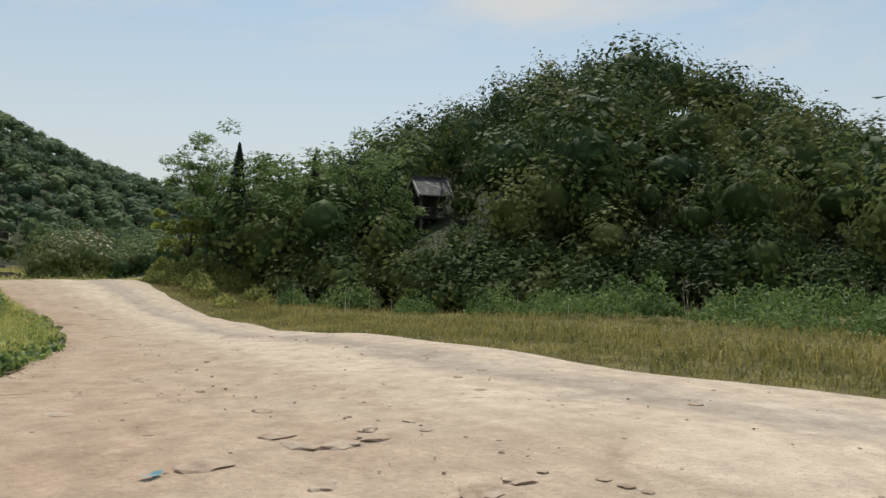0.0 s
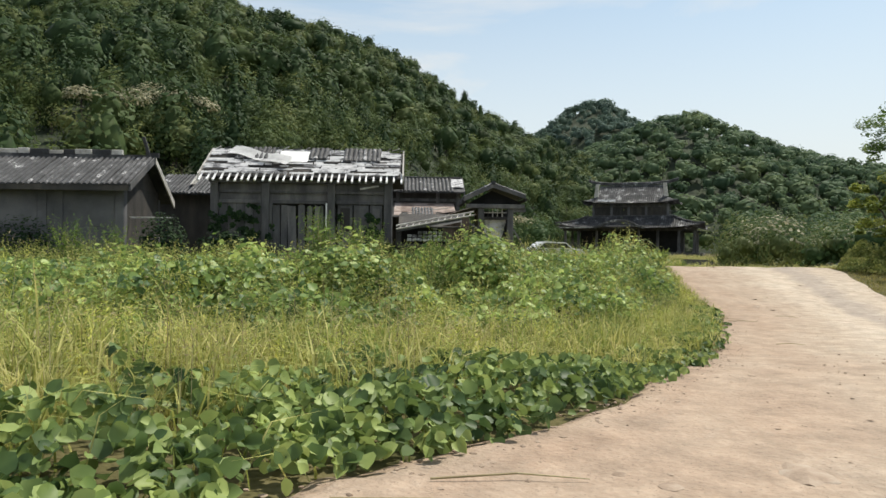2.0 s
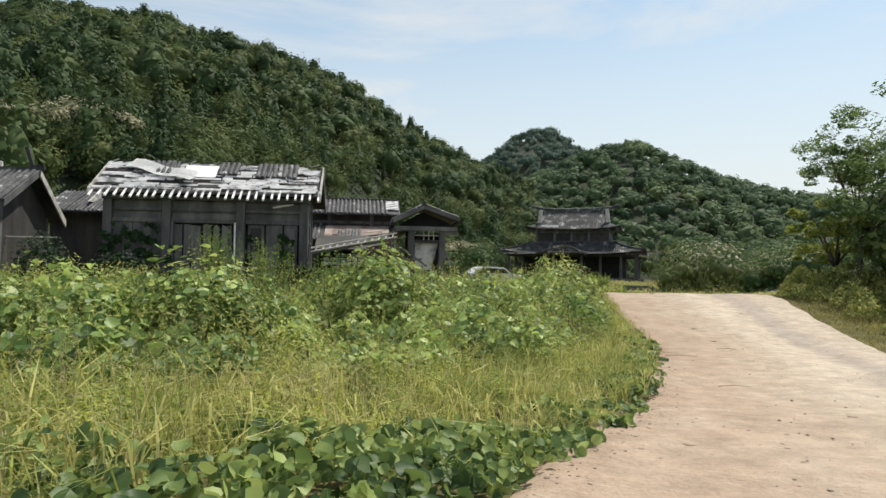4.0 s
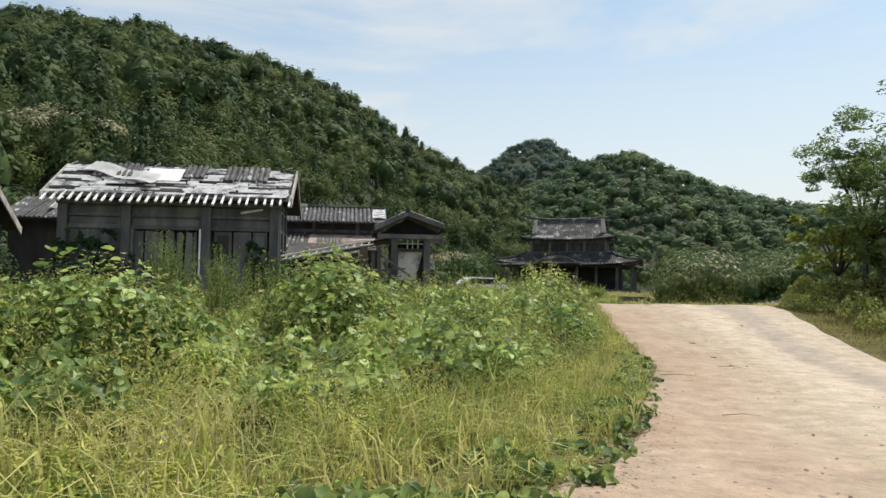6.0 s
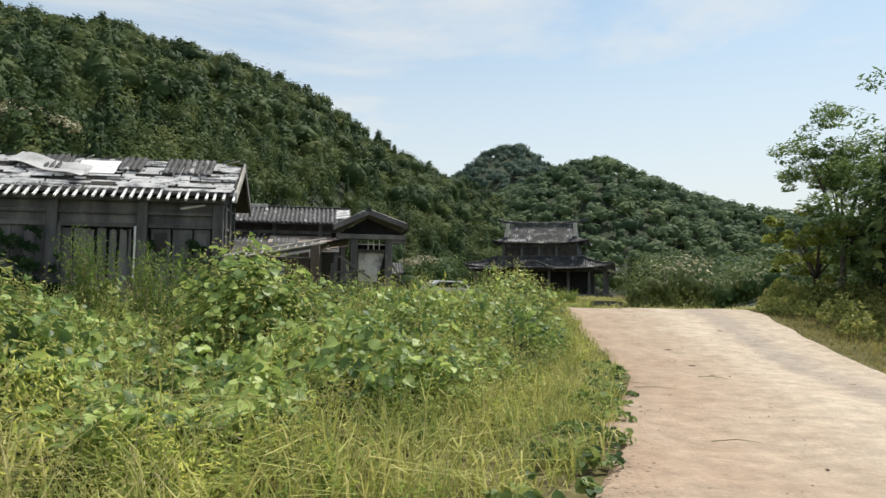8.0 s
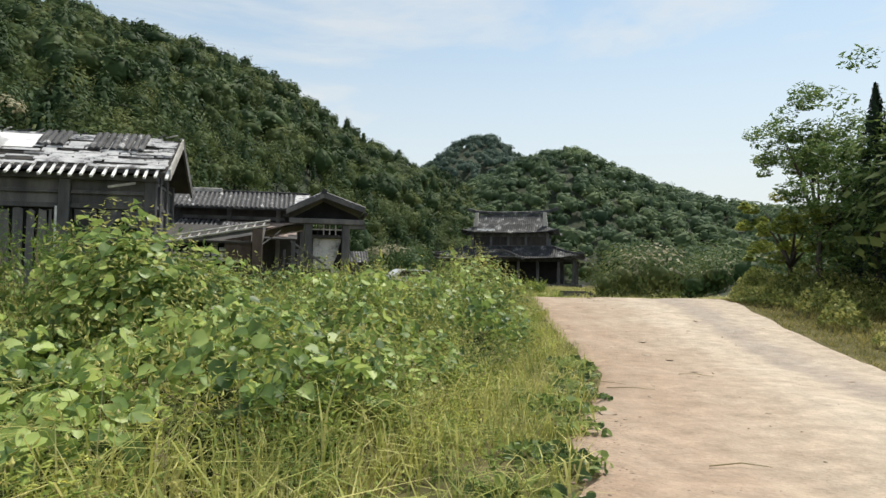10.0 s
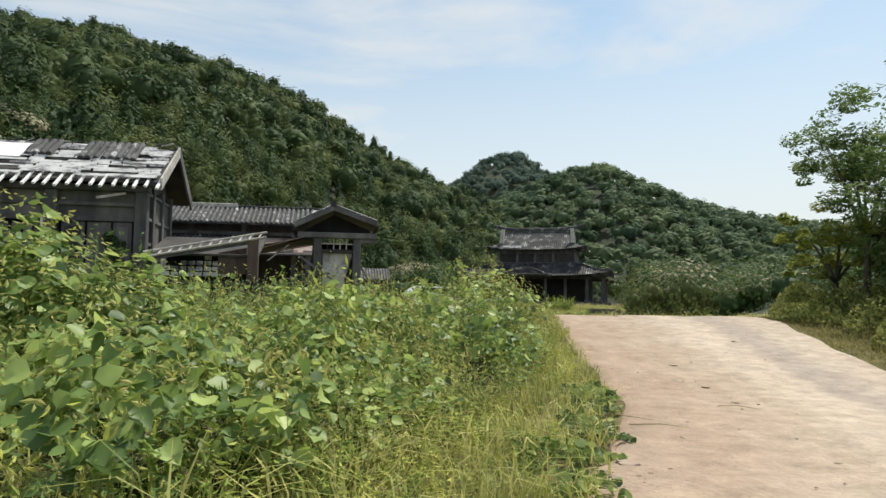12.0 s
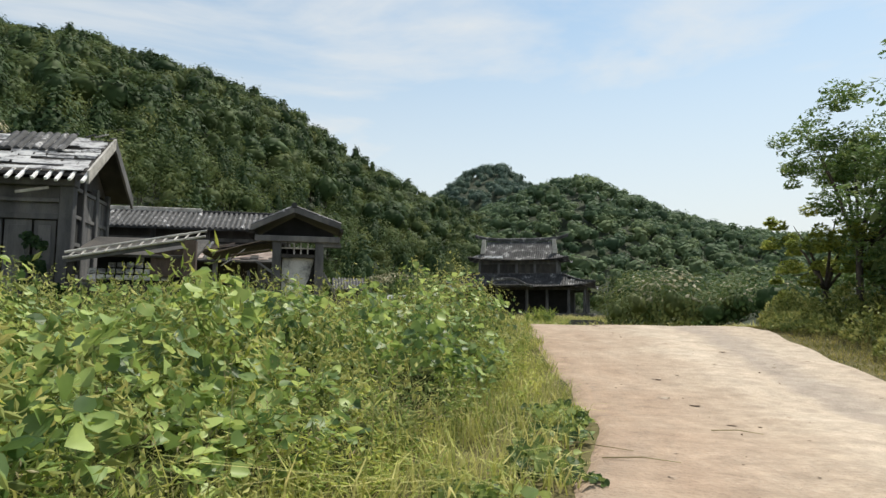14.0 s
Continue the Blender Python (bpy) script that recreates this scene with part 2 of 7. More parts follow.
def road_surface():
    """Packed red-tan earth: pale wheel tracks along the way, grey gravel patches, cracks."""
    m = surface("packed_earth", [(0.02, (0.21, 0.14, 0.1)), (0.36, (0.335, 0.24, 0.175)), (0.62, (0.405, 0.318, 0.242)), (0.98, (0.53, 0.455, 0.375))],
                0.45, 18.0, 0.97, 0.9, fine_mix=0.95, dist=0.03, gloss=0.2)
    n, l = m.node_tree.nodes, m.node_tree.links
    b = n["Principled BSDF"]
    old = b.inputs["Base Color"].links[0].from_socket
    uv = n.new("ShaderNodeUVMap")
    uv.uv_map = "way"
    wv = n.new("ShaderNodeTexNoise")
    mp = n.new("ShaderNodeMapping")
    mp.inputs["Scale"].default_value = (13.0, 0.04, 1.0)
    l.new(uv.outputs["UV"], mp.inputs["Vector"])
    l.new(mp.outputs["Vector"], wv.inputs["Vector"])
    wv.inputs["Scale"].default_value = 1.0
    wv.inputs["Detail"].default_value = 4
    rp = n.new("ShaderNodeValToRGB")
    rp.color_ramp.elements[0].position, rp.color_ramp.elements[1].position = 0.42, 0.72
    l.new(wv.outputs["Fac"], rp.inputs["Fac"])
    k = n.new("ShaderNodeMath")
    k.operation = "MULTIPLY"
    k.inputs[1].default_value = 0.22
    l.new(rp.outputs["Color"], k.inputs[0])
    mx = n.new("ShaderNodeMixRGB")
    mx.inputs["Color2"].default_value = (0.47, 0.395, 0.31, 1)
    l.new(k.outputs["Value"], mx.inputs["Fac"])
    across = n.new("ShaderNodeSeparateXYZ")         # reddish rim, two pale wheel tracks and a grey gravel strip between them
    l.new(uv.outputs["UV"], across.inputs["Vector"])
    wob = n.new("ShaderNodeTexNoise")
    wob.inputs["Scale"].default_value = 0.5
    wob.inputs["Detail"].default_value = 6
    wob.inputs["Roughness"].default_value = 0.65
    gp = n.new("ShaderNodeNewGeometry")
    l.new(gp.outputs["Position"], wob.inputs["Vector"])
    sh = n.new("ShaderNodeMath")
    sh.operation = "MULTIPLY_ADD"
    sh.inputs[1].default_value = 0.3
    l.new(wob.outputs["Fac"], sh.inputs[0])
    l.new(across.outputs["X"], sh.inputs[2])
    tr = n.new("ShaderNodeValToRGB")
    el = tr.color_ramp.elements
    bands = [(0.12, (0.335, 0.24, 0.172)), (0.4, (0.385, 0.3, 0.228)), (0.56, (0.42, 0.345, 0.268)), (0.70, (0.55, 0.475, 0.385)), (0.78, (0.52, 0.445, 0.36)), (0.84, (0.34, 0.305, 0.27)),
             (0.91, (0.35, 0.315, 0.28)), (1.0, (0.5, 0.43, 0.35))]
    while len(el) < len(bands):
        el.new(0.5)
    for e, (at, c) in zip(el, bands):
        e.position, e.color = at, (*c, 1)
    l.new(sh.outputs["Value"], tr.inputs["Fac"])
    mt = n.new("ShaderNodeMixRGB")
    mt.inputs["Fac"].default_value = 0.66
    l.new(old, mt.inputs["Color1"])
    l.new(tr.outputs["Color"], mt.inputs["Color2"])
    blotch = n.new("ShaderNodeTexNoise")            # trodden damp and dusty blotches
    blotch.inputs["Scale"].default_value = 2.6
    blotch.inputs["Detail"].default_value = 8
    blotch.inputs["Roughness"].default_value = 0.72
    l.new(gp.outputs["Position"], blotch.inputs["Vector"])
    br = n.new("ShaderNodeMapRange")
    br.inputs["From Min"].default_value, br.inputs["From Max"].default_value = 0.3, 0.7
    br.inputs["To Min"].default_value, br.inputs["To Max"].default_value = 0.68, 1.26
    l.new(blotch.outputs["Fac"], br.inputs["Value"])
    mb = n.new("ShaderNodeMixRGB")
    mb.blend_type = "MULTIPLY"
    mb.inputs["Fac"].default_value = 1.0
    l.new(mt.outputs["Color"], mb.inputs["Color1"])
    l.new(br.outputs["Result"], mb.inputs["Color2"])
    l.new(mb.outputs["Color"], mx.inputs["Color1"])
    geo = n.new("ShaderNodeNewGeometry")
    gv = n.new("ShaderNodeTexNoise")
    gv.inputs["Scale"].default_value = 1.0
    gv.inputs["Detail"].default_value = 6
    gv.inputs["Roughness"].default_value = 0.7
    mq = n.new("ShaderNodeMapping")
    mq.inputs["Scale"].default_value = (7.0, 0.09, 1.0)
    l.new(uv.outputs["UV"], mq.inputs["Vector"])
    l.new(mq.outputs["Vector"], gv.inputs["Vector"])
    gr = n.new("ShaderNodeValToRGB")
    gr.color_ramp.elements[0].position, gr.color_ramp.elements[1].position = 0.52, 0.68
    l.new(gv.outputs["Fac"], gr.inputs["Fac"])
    g2 = n.new("ShaderNodeMath")
    g2.operation = "MULTIPLY"
    g2.inputs[1].default_value = 0.3
    l.new(gr.outputs["Color"], g2.inputs[0])
    mg = n.new("ShaderNodeMixRGB")
    mg.inputs["Color2"].default_value = (0.29, 0.25, 0.205, 1)
    l.new(g2.outputs["Value"], mg.inputs["Fac"])
    l.new(mx.outputs["Color"], mg.inputs["Color1"])
    sp = n.new("ShaderNodeTexVoronoi")              # small embedded grit
    sp.inputs["Scale"].default_value = 26.0
    l.new(geo.outputs["Position"], sp.inputs["Vector"])
    sr = n.new("ShaderNodeValToRGB")
    sr.color_ramp.elements[0].position, sr.color_ramp.elements[1].position = 0.10, 0.2
    sr.color_ramp.elements[0].color, sr.color_ramp.elements[1].color = (0.65, 0.65, 0.65, 1), (0, 0, 0, 1)
    l.new(sp.outputs["Distance"], sr.inputs["Fac"])
    ms = n.new("ShaderNodeMixRGB")
    ms.inputs["Color2"].default_value = (0.17, 0.13, 0.1, 1)
    l.new(sr.outputs["Color"], ms.inputs["Fac"])
    l.new(mg.outputs["Color"], ms.inputs["Color1"])
    l.new(ms.outputs["Color"], b.inputs["Base Color"])
    return m


M_ROAD = road_surface()


# ---------------------------------------------------------------- building helpers
def big_mesh(name, verts, tris, material, smooth=False, tint=None):
    """A large mesh from arrays of places (n, 3) and triangles (m, 3)."""
    me = bpy.data.meshes.new(name)
    verts, tris = np.asarray(verts, np.float32), np.asarray(tris, np.int32)
    me.vertices.add(len(verts))
    me.vertices.foreach_set("co", verts.ravel())
    me.loops.add(tris.size)
    me.loops.foreach_set("vertex_index", tris.ravel())
    me.polygons.add(len(tris))
    me.polygons.foreach_set("loop_start", np.arange(0, tris.size, 3, dtype=np.int32))
    me.polygons.foreach_set("use_smooth", np.full(len(tris), smooth))
    me.materials.append(material)
    if tint is not None:
        me.attributes.new("tint", "FLOAT", "POINT").data.foreach_set("value", np.asarray(tint, np.float32))
    me.update()
    me.validate()
    return new(name, me)


def part(name, bm, material, parent, label=""):
    me = bpy.data.meshes.new(name)
    bm.to_mesh(me)
    bm.free()
    me.materials.append(material)
    ob = new(name, me)
    ob.parent = parent
    if label:
        ob["label"] = label
    return ob


def box(x0, x1, y0, y1, z0, z1, bm=None, bevel=0.0, turn=None):
    bm = bm or bmesh.new()
    made = bmesh.ops.create_cube(bm, size=1.0)["verts"]
    m = Matrix.Translation(((x0 + x1) / 2, (y0 + y1) / 2, (z0 + z1) / 2))
    if turn is not None:
        m = m @ turn
    m = m @ Matrix.Diagonal((x1 - x0, y1 - y0, z1 - z0, 1))
    bmesh.ops.transform(bm, matrix=m, verts=made)
    if bevel:
        edges = list({e for v in made for e in v.link_edges})
        bmesh.ops.bevel(bm, geom=edges, offset=bevel, segments=1, affect="EDGES")
    return bm


def beam(a, b, w, h, bm=None):
    """A squared timber from a to b, w wide and h high."""
    bm = bm or bmesh.new()
    a, b = Vector(a), Vector(b)
    made = bmesh.ops.create_cube(bm, size=1.0)["verts"]
    q = (b - a).to_track_quat("Y", "Z").to_matrix().to_4x4()
    bmesh.ops.transform(bm, matrix=Matrix.Translation((a + b) / 2) @ q @ Matrix.Diagonal((w, (b - a).length, h, 1)), verts=made)
    edges = list({e for v in made for e in v.link_edges})
    bmesh.ops.bevel(bm, geom=edges, offset=min(w, h) * 0.12, segments=1, affect="EDGES")
    return bm


def pole(a, b, r0, r1, sides=8, bm=None):
    bm = bm or bmesh.new()
    a, b = Vector(a), Vector(b)
    q = (b - a).to_track_quat("Z", "Y").to_matrix().to_4x4()
    made = bmesh.ops.create_cone(bm, cap_ends=True, segments=sides, radius1=r0, radius2=r1, depth=(b - a).length)["verts"]
    bmesh.ops.transform(bm, matrix=Matrix.Translation((a + b) / 2) @ q, verts=made)
    return bm


def thing(name, at, label, category, group="", turn=0.0):
    e = new(name)
    e.matrix_world = pose(*at, 0, 0, turn)
    e.empty_display_size = 0.2
    return tagged(e, label, category, group)


# ---------------------------------------------------------------- the lie of the land
PROFILE_Y = [-400, -30, 5, 9, 13, 17, 22, 27, 32, 34.5, 37, 41, 50, 62, 80, 100, 118, 300]
PROFILE_Z = [0.1, 0.1, 0.0, -0.08, -0.33, -0.38, -0.40, 0.0, 0.52, 0.61, 0.61, 0.40, 0.1, -0.1, 0.1, 0.6, 1.2, 2.0]
EDGE_L = [(-60, 4.2), (-30, 4.5), (-12, 3.3), (-5.1, 4.6), (-3.4, 5.15), (-2.3, 6.2), (-0.9, 7.72), (0.35, 9.4), (1.6, 11.15), (3.4, 14.4),
          (4.6, 17.0), (5.4, 18.8), (6.4, 21.2), (8.0, 27.0), (9.6, 33.6), (11.0, 40), (12.3, 44.5), (16, 56)]
EDGE_R = [(-60, -40), (-30, -34), (-10, -27), (0.5, -20), (3.6, -11), (4.6, -3.0), (5.2, 1.2), (6.0, 4.2), (6.8, 7.4), (8.0, 11.0),
          (9.4, 14.4), (11.0, 18.2), (12.0, 20.2), (13.2, 22.8), (15.4, 28.4), (18.8, 36.2), (22, 43), (29, 56)]


def ground_z(x, y):
    x, y = np.asarray(x, float), np.asarray(y, float)
    z = np.interp(y, PROFILE_Y, PROFILE_Z)
    return z + np.interp(y, [20, 29, 40, 60], [1.0, 0.1, 0.1, 1.0]) * 0.05 * np.sin(x * 0.6 + 1.0) * np.cos(y * 0.45) + 0.015 * np.sin(x * 1.7 + y * 1.1)


def dense(line, step):
    out = [line[0]]
    for a, b in zip(line[:-1], line[1:]):
        k = max(1, int(math.dist(a, b) / step))
        out += [(a[0] + (b[0] - a[0]) * i / k, a[1] + (b[1] - a[1]) * i / k) for i in range(1, k + 1)]
    return np.array(out)


EDGE_L_D, EDGE_R_D = dense(EDGE_L, 0.4), dense(EDGE_R, 0.4)


def left_of(line, x, y):
    """Signed distance from a line of places, positive to its left."""
    line = np.asarray(line)
    x, y = np.atleast_1d(x), np.atleast_1d(y)
    out = np.empty(len(x))
    for s in range(0, len(x), 4000):
        px, py = x[s:s + 4000, None], y[s:s + 4000, None]
        d2 = (px - line[None, :, 0]) ** 2 + (py - line[None, :, 1]) ** 2
        k = np.clip(d2.argmin(1), 1, len(line) - 2)
        tx, ty = line[k + 1, 0] - line[k - 1, 0], line[k + 1, 1] - line[k - 1, 1]
        side = tx * (py[:, 0] - line[k, 1]) - ty * (px[:, 0] - line[k, 0])
        out[s:s + 4000] = np.sign(side) * np.sqrt(d2.min(1))
    return out


def ripple(x, y, seed, size):
    """Smooth noise in 0..1 over the plan."""
    r = np.random.RandomState(seed)
    v = np.zeros_like(np.asarray(x, float))
    for k in range(7):
        a, p = r.uniform(0, 2 * math.pi, 2)
        f = r.uniform(0.6, 1.8) * 2 * math.pi / size
        v = v + np.sin((np.cos(a) * x + np.sin(a) * y) * f + p)
    return np.clip(0.5 + v / 7.5, 0, 1)


def make_ground():
    xs = np.concatenate([np.linspace(-1800, -62, 14), np.arange(-60, 61, 1.0), np.linspace(62, 1800, 14)])
    ys = np.concatenate([np.linspace(-1800, -42, 12), np.arange(-40, 131, 1.0), np.linspace(135, 1800, 14)])
    gx, gy = np.meshgrid(xs, ys)
    z = ground_z(gx, gy) - 0.05
    n = len(xs)
    verts = np.stack([gx.ravel(), gy.ravel(), z.ravel()], 1)
    i = (np.arange(len(ys) - 1)[:, None] * n + np.arange(n - 1)[None]).ravel()
    tris = np.concatenate([np.stack([i, i + 1, i + n + 1], 1), np.stack([i, i + n + 1, i + n], 1)])
    tagged(big_mesh("ground", verts, tris, M_SOIL, True), "uneven dark soil under weeds and grass", "ground", kind="structure")


def make_road():
    pairs = list(zip(EDGE_L, EDGE_R))
    rows, along = [], 0.0
    rnd = np.random.RandomState(3)
    for k in range(len(pairs) - 1):
        (a, b), (c, d) = pairs[k], pairs[k + 1]
        steps = max(3, int(max(math.dist(a, c), math.dist(b, d)) / 0.35))
        for i in range(steps):
            t = i / steps
            rows.append((a[0] + (c[0] - a[0]) * t, a[1] + (c[1] - a[1]) * t, b[0] + (d[0] - b[0]) * t, b[1] + (d[1] - b[1]) * t))
    rows = np.array(rows)
    cols = 48
    u = np.linspace(0, 1, cols)
    jag = rnd.normal(0, 0.22, (len(rows), 2))
    jag[:, 1] *= 0.3
    for _ in range(3):
        jag = (jag + np.roll(jag, 1, 0) + np.roll(jag, -1, 0)) / 3
    uu = u[None] + np.zeros((len(rows), 1))
    width = np.hypot(rows[:, 2] - rows[:, 0], rows[:, 3] - rows[:, 1])
    uu = uu + (jag[:, :1] / width[:, None]) * (1 - u) + (jag[:, 1:] / width[:, None]) * u
    x = rows[:, :1] + (rows[:, 2:3] - rows[:, :1]) * uu
    y = rows[:, 1:2] + (rows[:, 3:4] - rows[:, 1:2]) * uu
    z = ground_z(x, y) + 0.012
    z = z + 0.003 * (ripple(x, y, 11, 1.3) - 0.5) + 0.006 * (ripple(x, y, 12, 0.5) - 0.5)
    z = z - 0.015 * np.exp(-((u[None] - 0.32) / 0.05) ** 2) - 0.015 * np.exp(-((u[None] - 0.66) / 0.05) ** 2)
    z[:, 0] -= 0.06
    z[:, -1] -= 0.06
    s = np.concatenate([[0], np.cumsum(np.hypot(np.diff(x[:, cols // 2]), np.diff(y[:, cols // 2])))])
    verts = np.stack([x.ravel(), y.ravel(), z.ravel()], 1)
    i = (np.arange(len(rows) - 1)[:, None] * cols + np.arange(cols - 1)[None]).ravel()
    tris = np.concatenate([np.stack([i, i + 1, i + cols + 1], 1), np.stack([i, i + cols + 1, i + cols], 1)])
    tris = tris[:, ::-1]
    ob = big_mesh("road", verts, tris, M_ROAD, True)
    uv = ob.data.uv_layers.new(name="way")
    per = np.stack([np.tile(u, len(rows)), np.repeat(s, cols)], 1).astype(np.float32)
    idx = np.empty(len(ob.data.loops), np.int32)
    ob.data.loops.foreach_get("vertex_index", idx)
    uv.data.foreach_set("uv", per[idx].ravel())
    tagged(ob, "rutted dirt road of packed reddish earth", "road", kind="structure")


make_ground()
make_road()


# ---------------------------------------------------------------- hills
def polar_hill(name, centre, azimuths, ridge_el, ridge_r, foot_r, tree, label, eye=1.2, foot_z=0.6, bulge=True):
    """A hill round one side of the valley: for each bearing its foot, and a ridge at a distance and height."""
    az = np.linspace(azimuths[0], azimuths[-1], 90)
    el, rr, fr = (np.interp(az, azimuths, v) for v in (ridge_el, ridge_r, foot_r))
    zr = eye + rr * np.tan(np.radians(el)) - tree
    t = np.concatenate([np.linspace(0, 1, 26), np.linspace(1.06, 1.9, 8)])
    x = centre[0] + np.sin(np.radians(az))[:, None] * (fr[:, None] + (rr - fr)[:, None] * t)
    y = centre[1] + np.cos(np.radians(az))[:, None] * (fr[:, None] + (rr - fr)[:, None] * t)
    prof = np.where(t < 1, np.sin(np.clip(t, 0, 1) * math.pi / 2) ** 1.15, 1 - 1.1 * np.maximum(t - 1, 0) ** 1.3)
    if not bulge:
        prof = np.where(t < 1, np.clip(t, 0, 1) ** 0.97, prof)
    z = foot_z + (zr[:, None] - foot_z) * prof[None]
    size = max(14.0, float(rr.mean()) / 6)
    z = z + (ripple(x, y, 5, size) - 0.5) * 0.05 * (zr[:, None] - foot_z) * np.sin(np.clip(t, 0, 1) * math.pi)
    z[:, 0] -= 1.0
    n = len(t)
    verts = np.stack([x.ravel(), y.ravel(), z.ravel()], 1)
    i = (np.arange(len(az) - 1)[:, None] * n + np.arange(n - 1)[None]).ravel()
    tris = np.concatenate([np.stack([i, i + 1, i + n + 1], 1), np.stack([i, i + n + 1, i + n], 1)])[:, ::-1]
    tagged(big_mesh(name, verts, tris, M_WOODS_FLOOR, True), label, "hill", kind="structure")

    def spot(a, s):
        """The place on the hill at bearings a and shares s of the way from foot to ridge."""
        k = (np.asarray(a) - az[0]) / (az[-1] - az[0]) * (len(az) - 1)
        k0 = np.clip(k.astype(int), 0, len(az) - 2)
        kf = k - k0
        j = np.interp(s, t, np.arange(n))
        j0 = np.clip(j.astype(int), 0, n - 2)
        jf = j - j0
        out = []
        for g in (x, y, z):
            out.append((g[k0, j0] * (1 - jf) + g[k0, j0 + 1] * jf) * (1 - kf) + (g[k0 + 1, j0] * (1 - jf) + g[k0 + 1, j0 + 1] * jf) * kf)
        return np.stack(out, 1), np.interp(a, az, fr), np.interp(a, az, rr)
    return spot


def crown(seed, leaves, leaf, wide=0.45, base=0.18, lobes=10, point=False, core=(7, 5), fill=0.22, heart=0.8):
    """A unit-high tree crown: leaf sprays over a lobed egg or cone shape, round a leafy core. Sizes are shares of the tree's height."""
    r = np.random.RandomState(seed)
    L = r.normal(0, 1, (lobes, 3))
    L[:, 2] = np.abs(L[:, 2]) * 0.9 - 0.2
    L /= np.linalg.norm(L, axis=1)[:, None]

    def shell(d):
        """Places on the crown's skin in the directions d, and the way the skin faces."""
        dots = np.clip(d @ L.T, 0, 1)
        near = dots.max(1)[:, None] ** 7
        f = 0.72 + 0.36 * near
        u = np.clip(0.5 + 0.5 * d[:, 2:], 0, 1)
        if point:
            flat = d[:, :2] / (np.linalg.norm(d[:, :2], axis=1)[:, None] + 1e-6)
            q = np.concatenate([flat * wide * (1.03 - u ** 1.5) ** 0.6 * f * 1.15, base + (1 - base) * u], 1)
            out = np.concatenate([flat, np.full((len(d), 1), 0.45)], 1)
        else:
            q = np.array([0, 0, base + (1 - base) * 0.47]) + d * [wide, wide, (1 - base) * 0.53] * f
            out = d / [wide, wide, (1 - base) * 0.53]
            out = out / np.linalg.norm(out, axis=1)[:, None]
        return q, out + 0.75 * near * L[dots.argmax(1)]
    d = r.normal(0, 1, (leaves, 3))
    d /= np.linalg.norm(d, axis=1)[:, None]
    d[:, 2] = np.where(d[:, 2] < (-0.5 if heart > 0.5 else -0.95), -d[:, 2], d[:, 2])
    P, N = shell(d)
    mid = np.array([0, 0, base + (1 - base) * 0.4])
    P = mid + (P - mid) * np.where(r.rand(leaves) < 0.1, r.uniform(1.02, 1.2, leaves), 1.05 - fill * r.rand(leaves) ** 1.3)[:, None]
    v, t = sprays(P, N + [0, 0, 0.25] + r.normal(0, 0.22, N.shape), leaf * r.uniform(0.6, 1.4, leaves), r)
    na, nb = core
    a, b = np.meshgrid(np.arange(na) * 2 * math.pi / na, np.linspace(-1.2, 1.5, nb))
    cd = np.stack([np.cos(a) * np.cos(b), np.sin(a) * np.cos(b), np.sin(b)], -1).reshape(-1, 3)
    cp = mid + (shell(cd)[0] - mid) * heart
    k = np.arange((nb - 1) * na)
    k2 = k - k % na + (k + 1) % na
    ct = np.concatenate([np.stack([k, k2, k2 + na], 1), np.stack([k, k2 + na, k + na], 1)])
    return np.concatenate([v, cp]), np.concatenate([t, ct + len(v)])


def sprays(P, N, size, r, slim=0.6):
    """Bent leaf shapes of four corners at places P facing N."""
    N = N / np.linalg.norm(N, axis=1)[:, None]
    t = r.normal(0, 1, N.shape)
    t -= (t * N).sum(1)[:, None] * N
    t /= np.linalg.norm(t, axis=1)[:, None]
    b = np.cross(N, t)
    size = np.asarray(size)[:, None]
    v = np.stack([P - t * size, P - b * size * slim - N * size * 0.18, P + t * size, P + b * size * slim - N * size * 0.18], 1)
    k = np.arange(len(P))[:, None] * 4
    tri = np.concatenate([k + [0, 1, 2], k + [0, 2, 3]])
    return v.reshape(-1, 3), tri


def stamp(templates, places, heights, widths, seed):
    """Joins turned and scaled copies of templates."""
    r = np.random.RandomState(seed)
    V, T, off = [], [], 0
    pick = r.randint(0, len(templates), len(places))
    for p, h, w, k in zip(places, heights, widths, pick):
        v, t = templates[k]
        a = r.uniform(0, 2 * math.pi)
        c, s = math.cos(a), math.sin(a)
        q = v @ np.array([[c, s, 0], [-s, c, 0], [0, 0, 1]]) * [h * w, h * w, h]
        V.append(q + p)
        T.append(t + off)
        off += len(v)
    return np.concatenate(V), np.concatenate(T)


def trunk_template(top=0.6, r=0.018):
    a = np.arange(5) * 2 * math.pi / 5
    lo = np.stack([np.cos(a) * r, np.sin(a) * r, np.full(5, -0.15)], 1)
    hi = np.stack([np.cos(a) * r * 0.5, np.sin(a) * r * 0.5, np.full(5, top)], 1)
    k = np.arange(5)
    m = (k + 1) % 5
    return np.concatenate([lo, hi]), np.concatenate([np.stack([k, m, m + 5], 1), np.stack([k, m + 5, k + 5], 1)])


